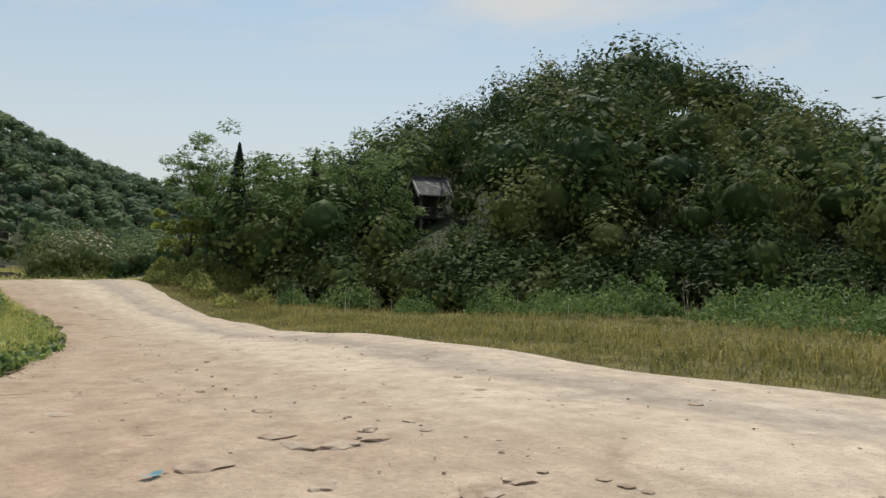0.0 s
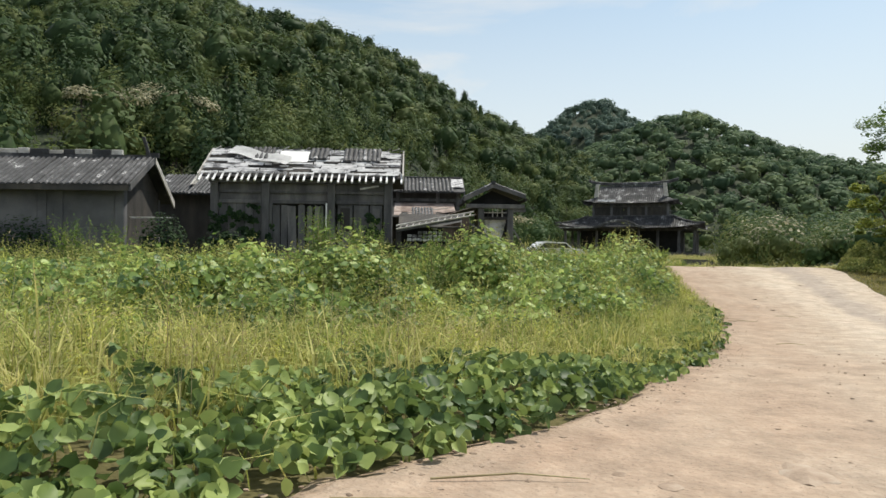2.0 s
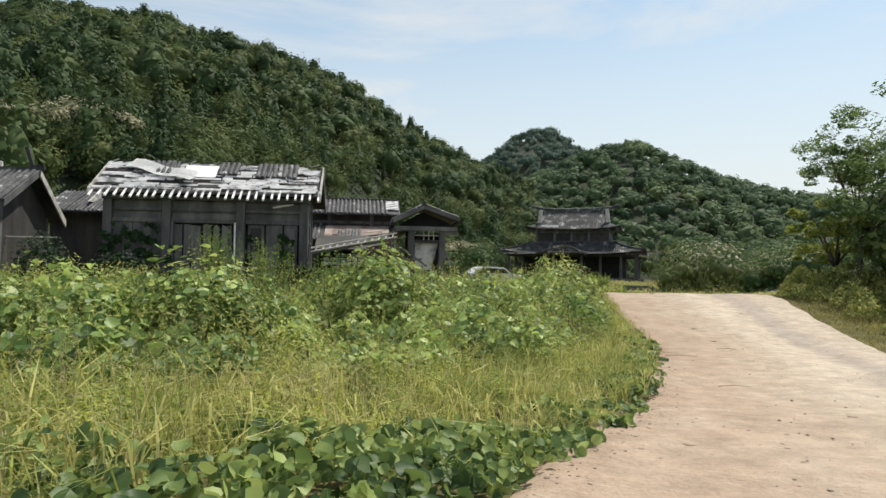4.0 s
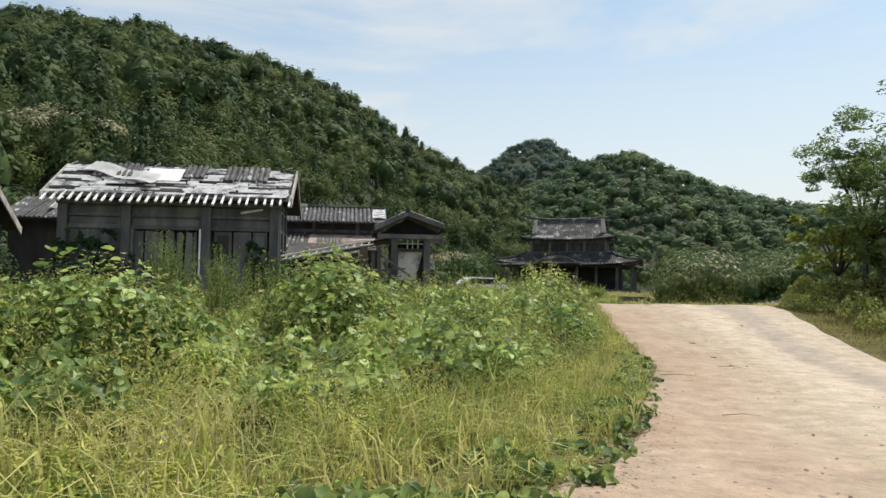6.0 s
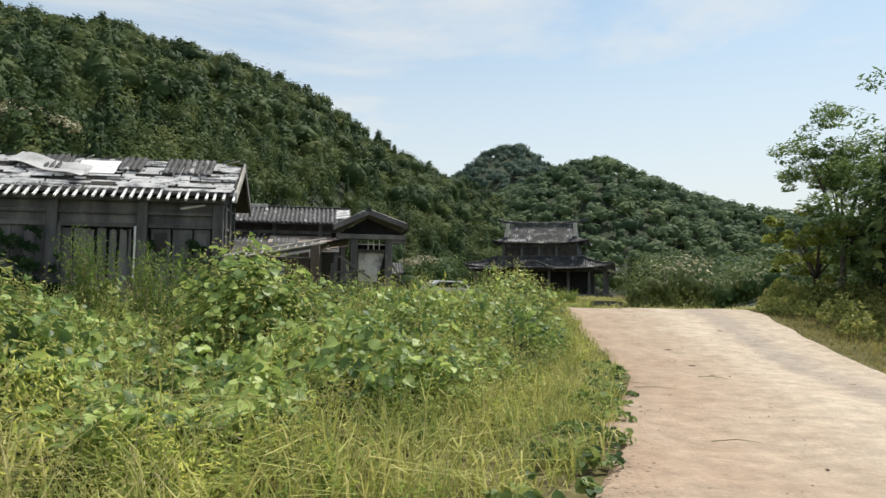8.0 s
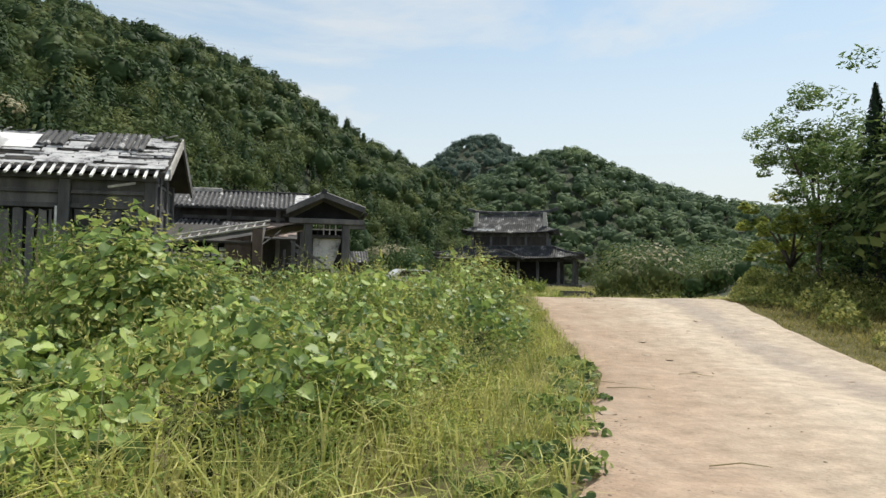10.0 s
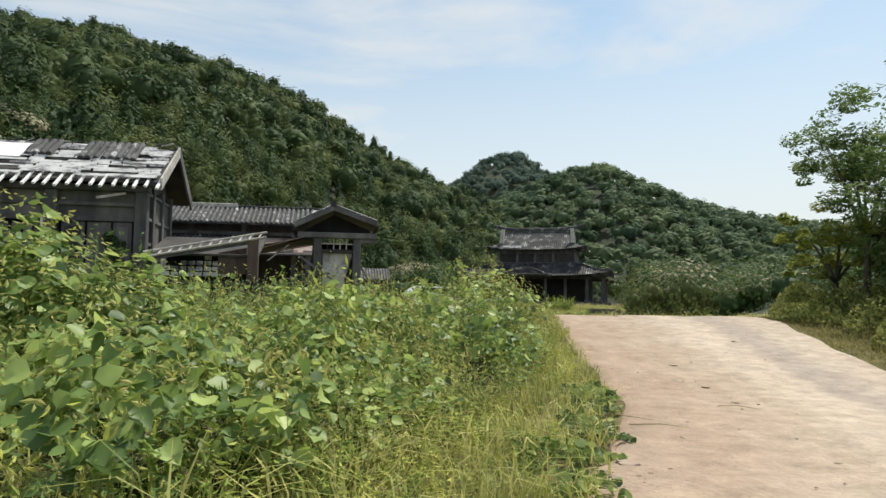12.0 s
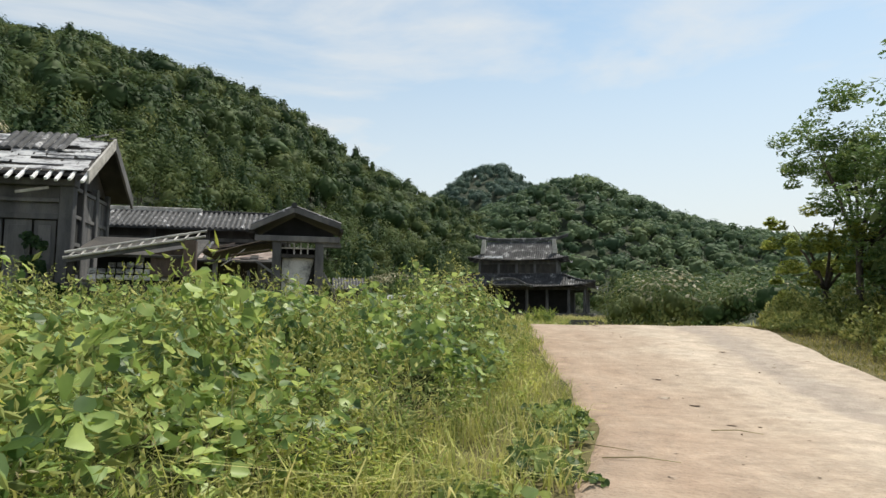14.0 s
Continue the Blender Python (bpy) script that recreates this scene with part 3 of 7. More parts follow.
def stamp_tinted(templates, places, heights, widths, seed, spread=1.0):
    """As stamp, with a number for each copy that runs in drifts over the plan."""
    r = np.random.RandomState(seed + 50)
    sizes = [len(v) for v, _ in templates]
    pick = np.random.RandomState(seed).randint(0, len(templates), len(places))
    v, t = stamp(templates, places, heights, widths, seed)
    drift = ripple(places[:, 0], places[:, 1], seed + 3, 22.0)
    tone = np.clip(0.35 * drift + 0.65 * r.rand(len(places)), 0, 1) * spread
    return v, t, np.repeat(tone, [sizes[k] for k in pick])


def clear_pavilion(P):
    """True for places that leave the pavilion on the knoll in view from the road."""
    a = np.degrees(np.arctan2(P[:, 0] + 5, P[:, 1] + 2))
    q = np.hypot(P[:, 0] + 5, P[:, 1] + 2)
    return ~((np.abs(a - 54.0) < 3.0) & (q > 28) & (q < 49))


def joined(arrays):
    off, T = 0, []
    for a in arrays:
        T.append(a[1] + off)
        off += len(a[0])
    return np.concatenate([a[0] for a in arrays]), np.concatenate(T), np.concatenate([a[2] for a in arrays])


def plant_woods(name, spot, az, share, count, tall, wide, templates, material, label, seed, sort_out=None, trunks=True, power=0.75, beyond=None):
    r = np.random.RandomState(seed)
    a = r.uniform(az[0], az[1], count)
    s = share[0] + (share[1] - share[0]) * r.uniform(0, 1, count) ** power
    P, fr, rr = spot(a, s)
    if sort_out is not None:
        P = P[sort_out(P)]
        s = np.zeros(len(P))
    h = tall[0] + (tall[1] - tall[0]) * r.uniform(0, 1, len(P)) ** 1.4
    w = r.uniform(wide[0], wide[1], len(P))
    v, t, k = stamp_tinted(templates, P, h, w, seed + 1) if beyond is None else joined([
        stamp_tinted(kinds, P[k], h[k], w[k], seed + 1) for kinds, k in ((templates, s < 0.3), (beyond, s >= 0.3))])
    tagged(big_mesh(name, v, t, material, True, tint=k), label, "woodland", kind="stuff")
    if trunks:
        v, t = stamp([trunk_template()], P, h, np.full(len(P), 1.0), seed + 2)
        tagged(big_mesh(name + "_trunks", v, t, M_BARK), "thin grey trunks among the hillside trees", "tree trunks", kind="stuff")


NEAR_CROWNS = [crown(20 + k, 280, 0.031, wide=w, lobes=n, fill=0.45, heart=0.46) for k, (w, n) in enumerate(((0.34, 12), (0.4, 16), (0.47, 14), (0.3, 10), (0.43, 18)))]
SLOPE_CROWNS = [crown(80 + k, 100, 0.052, wide=w, lobes=n, core=(6, 5)) for k, (w, n) in enumerate(((0.33, 9), (0.4, 12), (0.48, 10), (0.28, 8)))]
FAR_CROWNS = [crown(70 + k, 30, 0.1, wide=w, lobes=7, core=(6, 4)) for k, w in enumerate((0.42, 0.5, 0.34))]

spot_left = polar_hill("hill_left", (0, 5), [-85, -60, -45, -29, -25, -17, -10.4, -1.9, 4.2, 9.6, 14, 20],
                       [12, 14, 15.6, 17.8, 19.3, 19.9, 19.0, 16.7, 12.9, 10.3, 8.7, 6.0],
                       [165, 172, 186, 206, 212, 222, 230, 240, 252, 265, 275, 280],
                       [42, 44, 46, 48, 49, 52, 58, 74, 95, 120, 150, 180], 9.0, "steep wooded hillside above the houses", bulge=False)
spot_right = polar_hill("hill_right", (-5, -2), [30, 33, 37.5, 43.4, 48.5, 54.4, 61.3, 68.7, 75.3, 82.4, 87.3, 100, 120],
                        [4.0, 5.5, 6.5, 8.5, 10.5, 13.3, 15.8, 17.5, 15.8, 13.0, 10.5, 8, 5],
                        [120, 115, 110, 105, 100, 98, 100, 105, 108, 110, 110, 110, 110],
                        [52, 48, 42, 36, 33, 31, 30, 30, 31, 33, 34, 36, 40], 10.0, "wooded knoll beside the dirt road", foot_z=0.0)
spot_mid = polar_hill("hill_far", (0, 5), [9, 12, 15, 17, 18.4, 20, 21.9, 24.2, 27, 31.2, 33.8, 40, 50, 60],
                      [6.5, 7.6, 8.8, 9.7, 10.2, 10.6, 11.0, 10.0, 8.6, 7.2, 6.6, 6.0, 5.0, 3.0], [330] * 14, [170] * 14, 8.0,
                      "distant wooded ridge", foot_z=1.5)
spot_peak = polar_hill("hill_peak", (0, 5), [0, 6, 8, 10.4, 11.6, 12.8, 14, 15.4, 16.6, 18.4, 20, 24, 28], [6.0, 8.0, 9.0, 9.9, 10.9, 11.6, 12.1, 12.2, 11.6, 10.2, 9.3, 7.5, 5],
                       [620] * 13, [360] * 13, 14.0, "far rounded wooded peak", foot_z=6.0)

POINTED = [crown(60 + k, 190, 0.038, fill=0.4, heart=0.5, wide=w, base=0.08, point=True, lobes=14) for k, w in enumerate((0.26, 0.32, 0.22))]
POINTED_FAR = [crown(64 + k, 100, 0.05, wide=w, base=0.08, point=True, lobes=10, core=(6, 5)) for k, w in enumerate((0.26, 0.32, 0.22))]
plant_woods("woods_left", spot_left, (-38, 15), (0.0, 1.03), 1150, (4.0, 7.2), (0.85, 1.3), NEAR_CROWNS, M_WOOD_L, "dense green deciduous trees on the hillside", 101, beyond=SLOPE_CROWNS)
plant_woods("dark_woods_left", spot_left, (-38, 15), (0.0, 1.03), 800, (4.5, 8.8), (0.85, 1.25), POINTED + NEAR_CROWNS[:1], M_WOOD_DARK, "dark green conifers on the hillside", 104, beyond=POINTED_FAR[:2] + SLOPE_CROWNS)
plant_woods("light_woods_left", spot_left, (-38, 15), (0.0, 1.0), 330, (3.4, 6.2), (0.9, 1.3), NEAR_CROWNS, M_WOOD_LIGHT, "yellow-green young trees on the hillside", 107, trunks=False, beyond=SLOPE_CROWNS)
plant_woods("woods_right", spot_right, (40, 100), (0.0, 1.03), 330, (4.2, 7.6), (0.85, 1.25), NEAR_CROWNS, M_WOOD_R, "dense dark green trees on the knoll", 111, sort_out=clear_pavilion)
plant_woods("dark_woods_right", spot_right, (40, 100), (0.05, 1.03), 160, (4.5, 8.6), (0.85, 1.2), NEAR_CROWNS, M_WOOD_DARK, "dark conifers on the knoll", 114, sort_out=clear_pavilion)
plant_woods("light_woods_right", spot_right, (40, 100), (0.0, 1.0), 120, (3.6, 6.8), (0.85, 1.2), NEAR_CROWNS, M_WOOD_LIGHT, "yellow-green young trees on the knoll", 117, sort_out=clear_pavilion, trunks=False)
# leaf colours of these two woods include the haze of distance
plant_woods("woods_far", spot_mid, (8, 48), (0.0, 1.02), 1650, (3.8, 7.0), (0.9, 1.4), FAR_CROWNS, M_WOOD_FAR_HAZE, "green trees on the distant ridge, haze put into their leaf colour", 121, trunks=False)
plant_woods("woods_peak", spot_peak, (2, 26), (0.0, 1.02), 950, (6.5, 10), (0.9, 1.5), FAR_CROWNS, M_WOOD_PEAK_HAZE, "trees on the far peak, haze put into their blue-green leaf colour", 131, trunks=False)


# ---------------------------------------------------------------- buildings
def put(name, bm, material, parent, label="", m=None):
    """A part whose mesh is given in world places (or in the frame m), under a thing."""
    if m is not None:
        bm.transform(m)
    ob = part(name, bm, material, parent, label)
    if parent is not None and parent.type == "EMPTY":
        ob.matrix_parent_inverse = parent.matrix_basis.inverted()
    return ob


def prism(points, y0, y1, axis="y"):
    """A flat outline of (a, z) pairs drawn out from y0 to y1 along y, or along x."""
    bm = bmesh.new()
    swap = (lambda a, z, d: (a, d, z)) if axis == "y" else (lambda a, z, d: (d, a, z))
    lo = [bm.verts.new(swap(a, z, y0)) for a, z in points]
    hi = [bm.verts.new(swap(a, z, y1)) for a, z in points]
    bm.faces.new(lo)
    bm.faces.new(hi[::-1])
    n = len(points)
    for i in range(n):
        bm.faces.new((lo[i], hi[i], hi[(i + 1) % n], lo[(i + 1) % n]))
    bmesh.ops.recalc_face_normals(bm, faces=bm.faces)
    return bm


def slab(x0, x1, ya, za, yb, zb, thick=0.08):
    """A roof slope from the eave line (ya, za) to the ridge line (yb, zb)."""
    return prism([(ya, za), (yb, zb), (yb, zb + thick), (ya, za + thick)], x0, x1, axis="x")


def tile_rows(parent, x0, x1, ya, za, yb, zb, radius, material, pitch=None, courses=7, lift=0.06, sag=0.0, seed=1):
    """Rows of half-round tiles running down a slope, one object a row on shared meshes."""
    r = random.Random(seed)
    pitch = pitch or radius * 2.3
    kinds = []
    for _ in range(3):
        bm = bmesh.new()
        for c in range(courses):
            t0, t1 = c / courses, (c + 1.12) / courses
            w = radius * r.uniform(0.92, 1.06)
            dx = r.uniform(-0.012, 0.012)
            ring = []
            for t, up in ((t0, 0.012), (min(t1, 1.0), 0.0)):
                y, z = ya + (yb - ya) * t, za + (zb - za) * t + lift - up + 0.012
                ring.append([bm.verts.new((dx + math.cos(a) * w, y, z + math.sin(a) * w * 0.85)) for a in (0, 0.78, 1.57, 2.36, 3.14)])
            for i in range(4):
                bm.faces.new((ring[0][i], ring[0][i + 1], ring[1][i + 1], ring[1][i]))
            bm.faces.new(ring[0][::-1])
        me = bpy.data.meshes.new("roof_tile")
        bm.to_mesh(me)
        bm.free()
        me.materials.append(material)
        kinds.append(me)
    x = x0
    while x <= x1:
        ob = new("roof_tile", r.choice(kinds))
        ob.parent = parent
        ob.matrix_parent_inverse = parent.matrix_basis.inverted() if parent.type == "EMPTY" else Matrix()
        ob.location = (x, r.uniform(-0.03, 0.03), r.uniform(-0.012, 0.012) - sag * math.sin(math.pi * (x - x0) / max(0.1, x1 - x0)))
        x += pitch


def crooked(x0, x1, y, z0, z1, thick, rnd, skew=0.03):
    """An upright board with ragged ends that leans a little."""
    s, s2 = rnd.uniform(-skew, skew), rnd.uniform(-skew, skew)
    return prism([(x0, z0), (x1, z0 + rnd.uniform(-0.06, 0.06)), (x1 + s, z1 + rnd.uniform(-0.03, 0.03)), ((x0 + x1) / 2 + s, z1 + s2),
                  (x0 + s, z1)], y - thick / 2, y + thick / 2)


def house_main():
    h = thing("farmhouse", (-6.4, 31.2, 0.3), "derelict grey timber house with peeling white roof covering", "house")
    r = random.Random(7)
    yw, z0 = 31.2, 0.35
    put("plinth", box(-10.2, -2.85, yw - 0.05, 34.7, -0.2, 0.66), M_CONCRETE, h, "dark stained concrete plinth")
    put("wall", box(-10.1, -3.05, yw + 0.25, yw + 0.3, 0.66, 4.0), M_DARKWOOD, h, "dark boarded inner wall")
    put("wall", box(-10.1, -10.0, yw + 0.3, 34.6, 0.66, 4.3), M_GREYWOOD, h)
    put("wall", box(-10.0, -3.05, 34.5, 34.6, 0.66, 4.3), M_DARKWOOD, h)
    posts = (-10.0, -7.95, -5.28, -2.97)
    for x in posts:
        put("post", box(x - 0.16, x + 0.16, yw - 0.08, yw + 0.24, 0.9, 3.92, bevel=0.02), M_GREYWOOD, h)
    put("sill_beam", box(-10.2, -2.8, yw - 0.1, yw + 0.26, 0.66, 0.9, bevel=0.02), M_GREYWOOD, h)
    put("lintel", box(-10.2, -2.78, yw - 0.12, yw + 0.28, 3.92, 4.1, bevel=0.02), M_GREYWOOD, h)
    for a, b in zip(posts[:-1], posts[1:]):
        x0, x1 = a + 0.16, b - 0.16
        put("rail", box(x0, x1, yw + 0.0, yw + 0.16, 3.52, 3.62, bevel=0.01), M_GREYWOOD, h)
        put("rail", box(x0, x1, yw + 0.0, yw + 0.16, 3.1, 3.24, bevel=0.01), M_GREYWOOD, h)
        put("panel", box(x0, x1, yw + 0.1, yw + 0.14, 3.62, 3.92), M_GREYWOOD, h)
        put("panel", box(x0, x1, yw + 0.1, yw + 0.14, 3.24, 3.52), M_GREYWOOD, h)
    # boarded bay hidden by ivy
    for k in range(5):
        x = -9.84 + k * 0.35
        put("door_board", box(x, x + 0.33, yw + 0.08, yw + 0.12, 0.9, 3.1, bevel=0.005), M_GREYWOOD, h)
    # middle bay: broken upright boards with black gaps
    put("door_frame", box(-7.79, -7.69, yw, yw + 0.16, 0.9, 3.1), M_GREYWOOD, h)
    put("door_frame", box(-5.54, -5.44, yw, yw + 0.16, 0.9, 3.1), M_GREYWOOD, h)
    # black sheet in place of the shade behind the broken boards
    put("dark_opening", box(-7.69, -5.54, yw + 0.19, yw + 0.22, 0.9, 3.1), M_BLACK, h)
    for x0, w, top in ((-7.66, 0.3, 3.08), (-7.33, 0.24, 3.06), (-7.02, 0.34, 3.02), (-6.62, 0.26, 3.05), (-6.28, 0.2, 2.98), (-6.02, 0.27, 3.06), (-5.7, 0.13, 3.05)):
        put("door_board", crooked(x0, x0 + w, yw + 0.1, 0.9, top, 0.04, r, 0.07), M_GREYWOOD, h)
    put("white_plank", crooked(-5.5, -5.34, yw - 0.03, 1.5, 3.14, 0.04, r, 0.01), M_WHITE, h, "white painted upright plank")
    # closed bay with two leaves
    for x0, x1 in ((-5.02, -4.42), (-4.36, -3.76), (-3.7, -3.2)):
        d = put("door", box(x0, x1, yw + 0.06, yw + 0.12, 0.92, 3.08, bevel=0.01), M_GREYWOOD, h)
        put("door_panel", box(x0 + 0.1, x1 - 0.1, yw + 0.035, yw + 0.062, 2.0, 2.95, bevel=0.01), M_DARKWOOD if x0 < -4.5 else M_GREYWOOD, d)
        put("door_panel", box(x0 + 0.1, x1 - 0.1, yw + 0.035, yw + 0.062, 1.05, 1.85, bevel=0.01), M_GREYWOOD, d)
    put("broken_board", beam((-4.1, yw - 0.15, 3.72), (-3.35, yw - 0.17, 3.86), 0.03, 0.07), M_PALEWOOD, h, "loose pale board hanging under the eave")
    # side wall on the lane
    xs = -2.97
    for y in (32.2, 33.3, 34.4):
        put("post", box(xs - 0.1, xs + 0.12, y - 0.1, y + 0.1, 0.9, 4.2, bevel=0.02), M_GREYWOOD, h)
    put("sill_beam", box(xs - 0.12, xs + 0.1, yw + 0.26, 34.6, 0.66, 0.9), M_GREYWOOD, h)
    for z in (1.7, 2.5, 3.2, 3.9):
        put("rail", box(xs - 0.04, xs + 0.08, yw + 0.24, 34.4, z, z + 0.09), M_GREYWOOD, h)
    # black sheet gives the window opening its shade
    put("window", box(xs - 0.02, xs + 0.02, yw + 0.3, 32.1, 0.9, 3.2), M_BLACK, h, "black sheet in the side wall for the shade of an open window")
    for y in (32.3, 32.55, 32.8, 33.05, 33.42, 33.7, 33.98, 34.2):
        put("wall_board", box(xs - 0.02, xs + 0.03, y, y + 0.235, 0.9, 3.95 - r.uniform(0, 0.1)), M_GREYWOOD, h)
    # roof
    ya, za, yb, zb, yc = 30.64, 4.06, 32.77, 5.4, 34.9
    put("roof_deck", slab(-10.5, -2.4, ya + 0.12, za + 0.05, yb, zb, 0.05), M_DARKWOOD, h, "dark roof boarding")
    put("roof_deck", slab(-10.5, -2.4, yc, za, yb, zb, 0.07), M_DARKWOOD, h)
    for x in (-10.1, -3.02):
        put("gable_wall", prism([(yw + 0.3, 4.1), (34.5, 4.1), (yb, 5.25)], x - 0.05, x + 0.05, axis="x"), M_DARKWOOD, h)
    for x in (-10.52, -2.36):
        for e, tip in ((ya, za - 0.02), (yc, za - 0.02)):
            lab = "bleached barge board"
            put("barge_board", prism([(e, tip - 0.12), (yb, zb - 0.16), (yb, zb + 0.14), (e, tip + 0.2)], x - 0.03, x + 0.03, axis="x"), M_PALEWOOD if e < 32 else M_GREYWOOD, h, lab if e < 32 else "")
    slope = lambda t: (ya + (yb - ya) * t, za + (zb - za) * t)
    n = 30
    for k in range(n):
        x = -10.42 + k * (7.98 / (n - 1)) + r.uniform(-0.03, 0.03)
        (y0, zz0), (y1, zz1) = slope(-0.10 + r.uniform(-0.03, 0.03)), slope(0.2)
        put("rafter_end", beam((x, y0, zz0 + 0.02), (x, y1, zz1 + 0.03), 0.075, 0.07), M_WHITE, h)
    # torn strips of white roofing felt over the boards
    for row in range(15):
        t0, t1 = 0.08 + row * 0.0613, 0.08 + (row + 0.86) * 0.0613
        x = -10.48
        while x < -2.45:
            w = min(r.uniform(0.25, 1.5), -2.42 - x)
            if r.random() < 0.8 and w > 0.1:
                (y0, zz0), (y1, zz1) = slope(t0 + r.uniform(-0.02, 0.02)), slope(t1 + r.uniform(-0.03, 0.0))
                d = r.uniform(-0.03, 0.03)
                put("felt_strip", prism([(y0, zz0 + 0.115), (y1, zz1 + 0.115), (y1, zz1 + 0.135 + abs(d)), (y0, zz0 + 0.13)], x, x + w - r.uniform(0.02, 0.1), axis="x"), M_FELT, h)
            x += w
    # curled sheet
    bm = bmesh.new()
    grid = [[None] * 5 for _ in range(13)]
    for i in range(13):
        for j in range(5):
            s, q = i / 12, j / 4
            t = 0.86 - 0.5 * s + (q - 0.5) * 0.3
            y, z = slope(t)
            grid[i][j] = bm.verts.new((-9.75 + 2.6 * s + 0.2 * q, y, z + 0.24 + 0.05 * math.sin(s * 9) + 0.06 * abs(q - 0.5) * 2 * (0.3 + s)))
    for i in range(12):
        for j in range(4):
            bm.faces.new((grid[i][j], grid[i + 1][j], grid[i + 1][j + 1], grid[i][j + 1]))
    bmesh.ops.solidify(bm, geom=bm.faces[:], thickness=0.015)
    put("loose_sheet", bm, M_WHITE, h, "curled white sheet lying on the roof")
    put("loose_sheet", slab(-7.6, -6.35, slope(0.5)[0], slope(0.5)[1] + 0.14, slope(0.9)[0], slope(0.9)[1] + 0.15, 0.012), M_WHITE, h)
    for x0, x1, lo in ((-9.3, -7.75, 0.55), (-6.25, -5.55, 0.58), (-4.8, -3.3, 0.52)):
        (y0, zz0), (y1, zz1) = slope(lo), slope(0.99)
        tile_rows(h, x0, x1, y0, zz0, y1, zz1, 0.095, M_TILE, 0.2, 4, 0.16, seed=int(-x0 * 10))
    for k in range(26):
        x = -10.3 + k * 0.31 + r.uniform(-0.1, 0.1)
        put("ridge_debris", beam((x, yb + r.uniform(-0.12, 0.05), zb + 0.13), (x + r.uniform(0.15, 0.35), yb + r.uniform(-0.1, 0.1), zb + r.uniform(0.15, 0.26)), 0.06, 0.04),
            M_TILE if k % 3 else M_PALEWOOD, h)


def house_left():
    h = thing("outbuilding", (-18, 29.6, 0.3), "long grey rendered outbuilding under a dark tiled roof", "house")
    r = random.Random(9)
    x1, x0, yw = -12.95, -26.0, 29.6
    put("wall", box(x0, x1, yw, yw + 0.25, -0.2, 3.62), M_RENDER, h)
    put("wall", box(x1 - 0.2, x1, yw + 0.25, 33.2, -0.2, 3.6), M_DARKWOOD, h, "dark boarded gable wall")
    put("wall", box(x0, x1, 33.2, 33.4, -0.2, 3.3), M_RENDER, h)
    put("gable_wall", prism([(yw, 3.5), (33.3, 3.5), (31.5, 4.72)], x1 - 0.2, x1 - 0.05, axis="x"), M_DARKWOOD, h)
    for x in (-13.12, -15.4, -16.0, -18.9, -21.6, -24.3):
        put("post", box(x - 0.16, x + 0.16, yw - 0.05, yw, -0.2, 3.5, bevel=0.01), M_RENDER, h)
    for a, b in ((-15.24, -13.28), (-18.74, -16.16), (-21.44, -19.06), (-24.14, -21.76)):
        put("panel", box(a + 0.05, b - 0.05, yw - 0.025, yw - 0.003, 2.02, 3.2, bevel=0.008), M_RENDER, h)
        put("panel", box(a + 0.05, b - 0.05, yw - 0.025, yw - 0.003, 0.5, 1.98, bevel=0.008), M_RENDER, h)
    ya, za, yb, zb, yc, zc = 28.95, 3.5, 31.5, 4.8, 33.9, 3.15
    put("roof_deck", slab(x0, x1 + 0.45, ya, za, yb, zb, 0.08), M_TILE_DARK, h)
    put("roof_deck", slab(x0, x1 + 0.45, yc, zc, yb, zb, 0.08), M_TILE_DARK, h)
    put("eave_board", box(x0, x1 + 0.4, ya - 0.02, ya + 0.05, za - 0.16, za + 0.05), M_DARKWOOD, h)
    tile_rows(h, x0 + 0.1, x1 + 0.32, ya - 0.05, za, yb - 0.06, zb, 0.085, M_TILE, 0.21, 7, 0.08, sag=0.05, seed=4)
    xg = x1 + 0.42
    put("barge_board", prism([(ya, za - 0.16), (yb, zb - 0.1), (yb, zb + 0.16), (ya, za + 0.12)], xg, xg + 0.05, axis="x"), M_GREYWOOD, h, "weathered barge board")
    put("barge_board", prism([(yc, zc - 0.16), (yb, zb - 0.1), (yb, zb + 0.16), (yc, zc + 0.12)], xg, xg + 0.05, axis="x"), M_PALEWOOD, h)
    put("ridge", box(x0, x1 + 0.3, yb - 0.12, yb + 0.12, zb, zb + 0.2), M_TILE_DARK, h)
    x = x0
    while x < x1 - 0.6:
        w = r.uniform(0.45, 1.0)
        if r.random() < 0.72:
            put("ridge_block", box(x, x + w - 0.04, yb - 0.07, yb + 0.07, zb + 0.2, zb + 0.2 + r.uniform(0.15, 0.24), bevel=0.015), M_PALEWOOD if r.random() < 0.7 else M_TILE_DARK, h)
        x += w
    put("ridge_finial", beam((x1 + 0.25, yb, zb + 0.05), (x1 - 0.02, yb - 0.02, zb + 0.95), 0.13, 0.13), M_TILE_DARK, h, "slanting dark ridge finial")
    put("ridge_finial", box(x1 + 0.1, x1 + 0.6, yb - 0.06, yb + 0.06, zb + 0.12, zb + 0.3), M_TILE_DARK, h)
    put("brace", beam((x1, yw + 0.5, 2.4), (x1 + 1.6, yw + 0.7, 2.42), 0.05, 0.05), M_PALEWOOD, h)


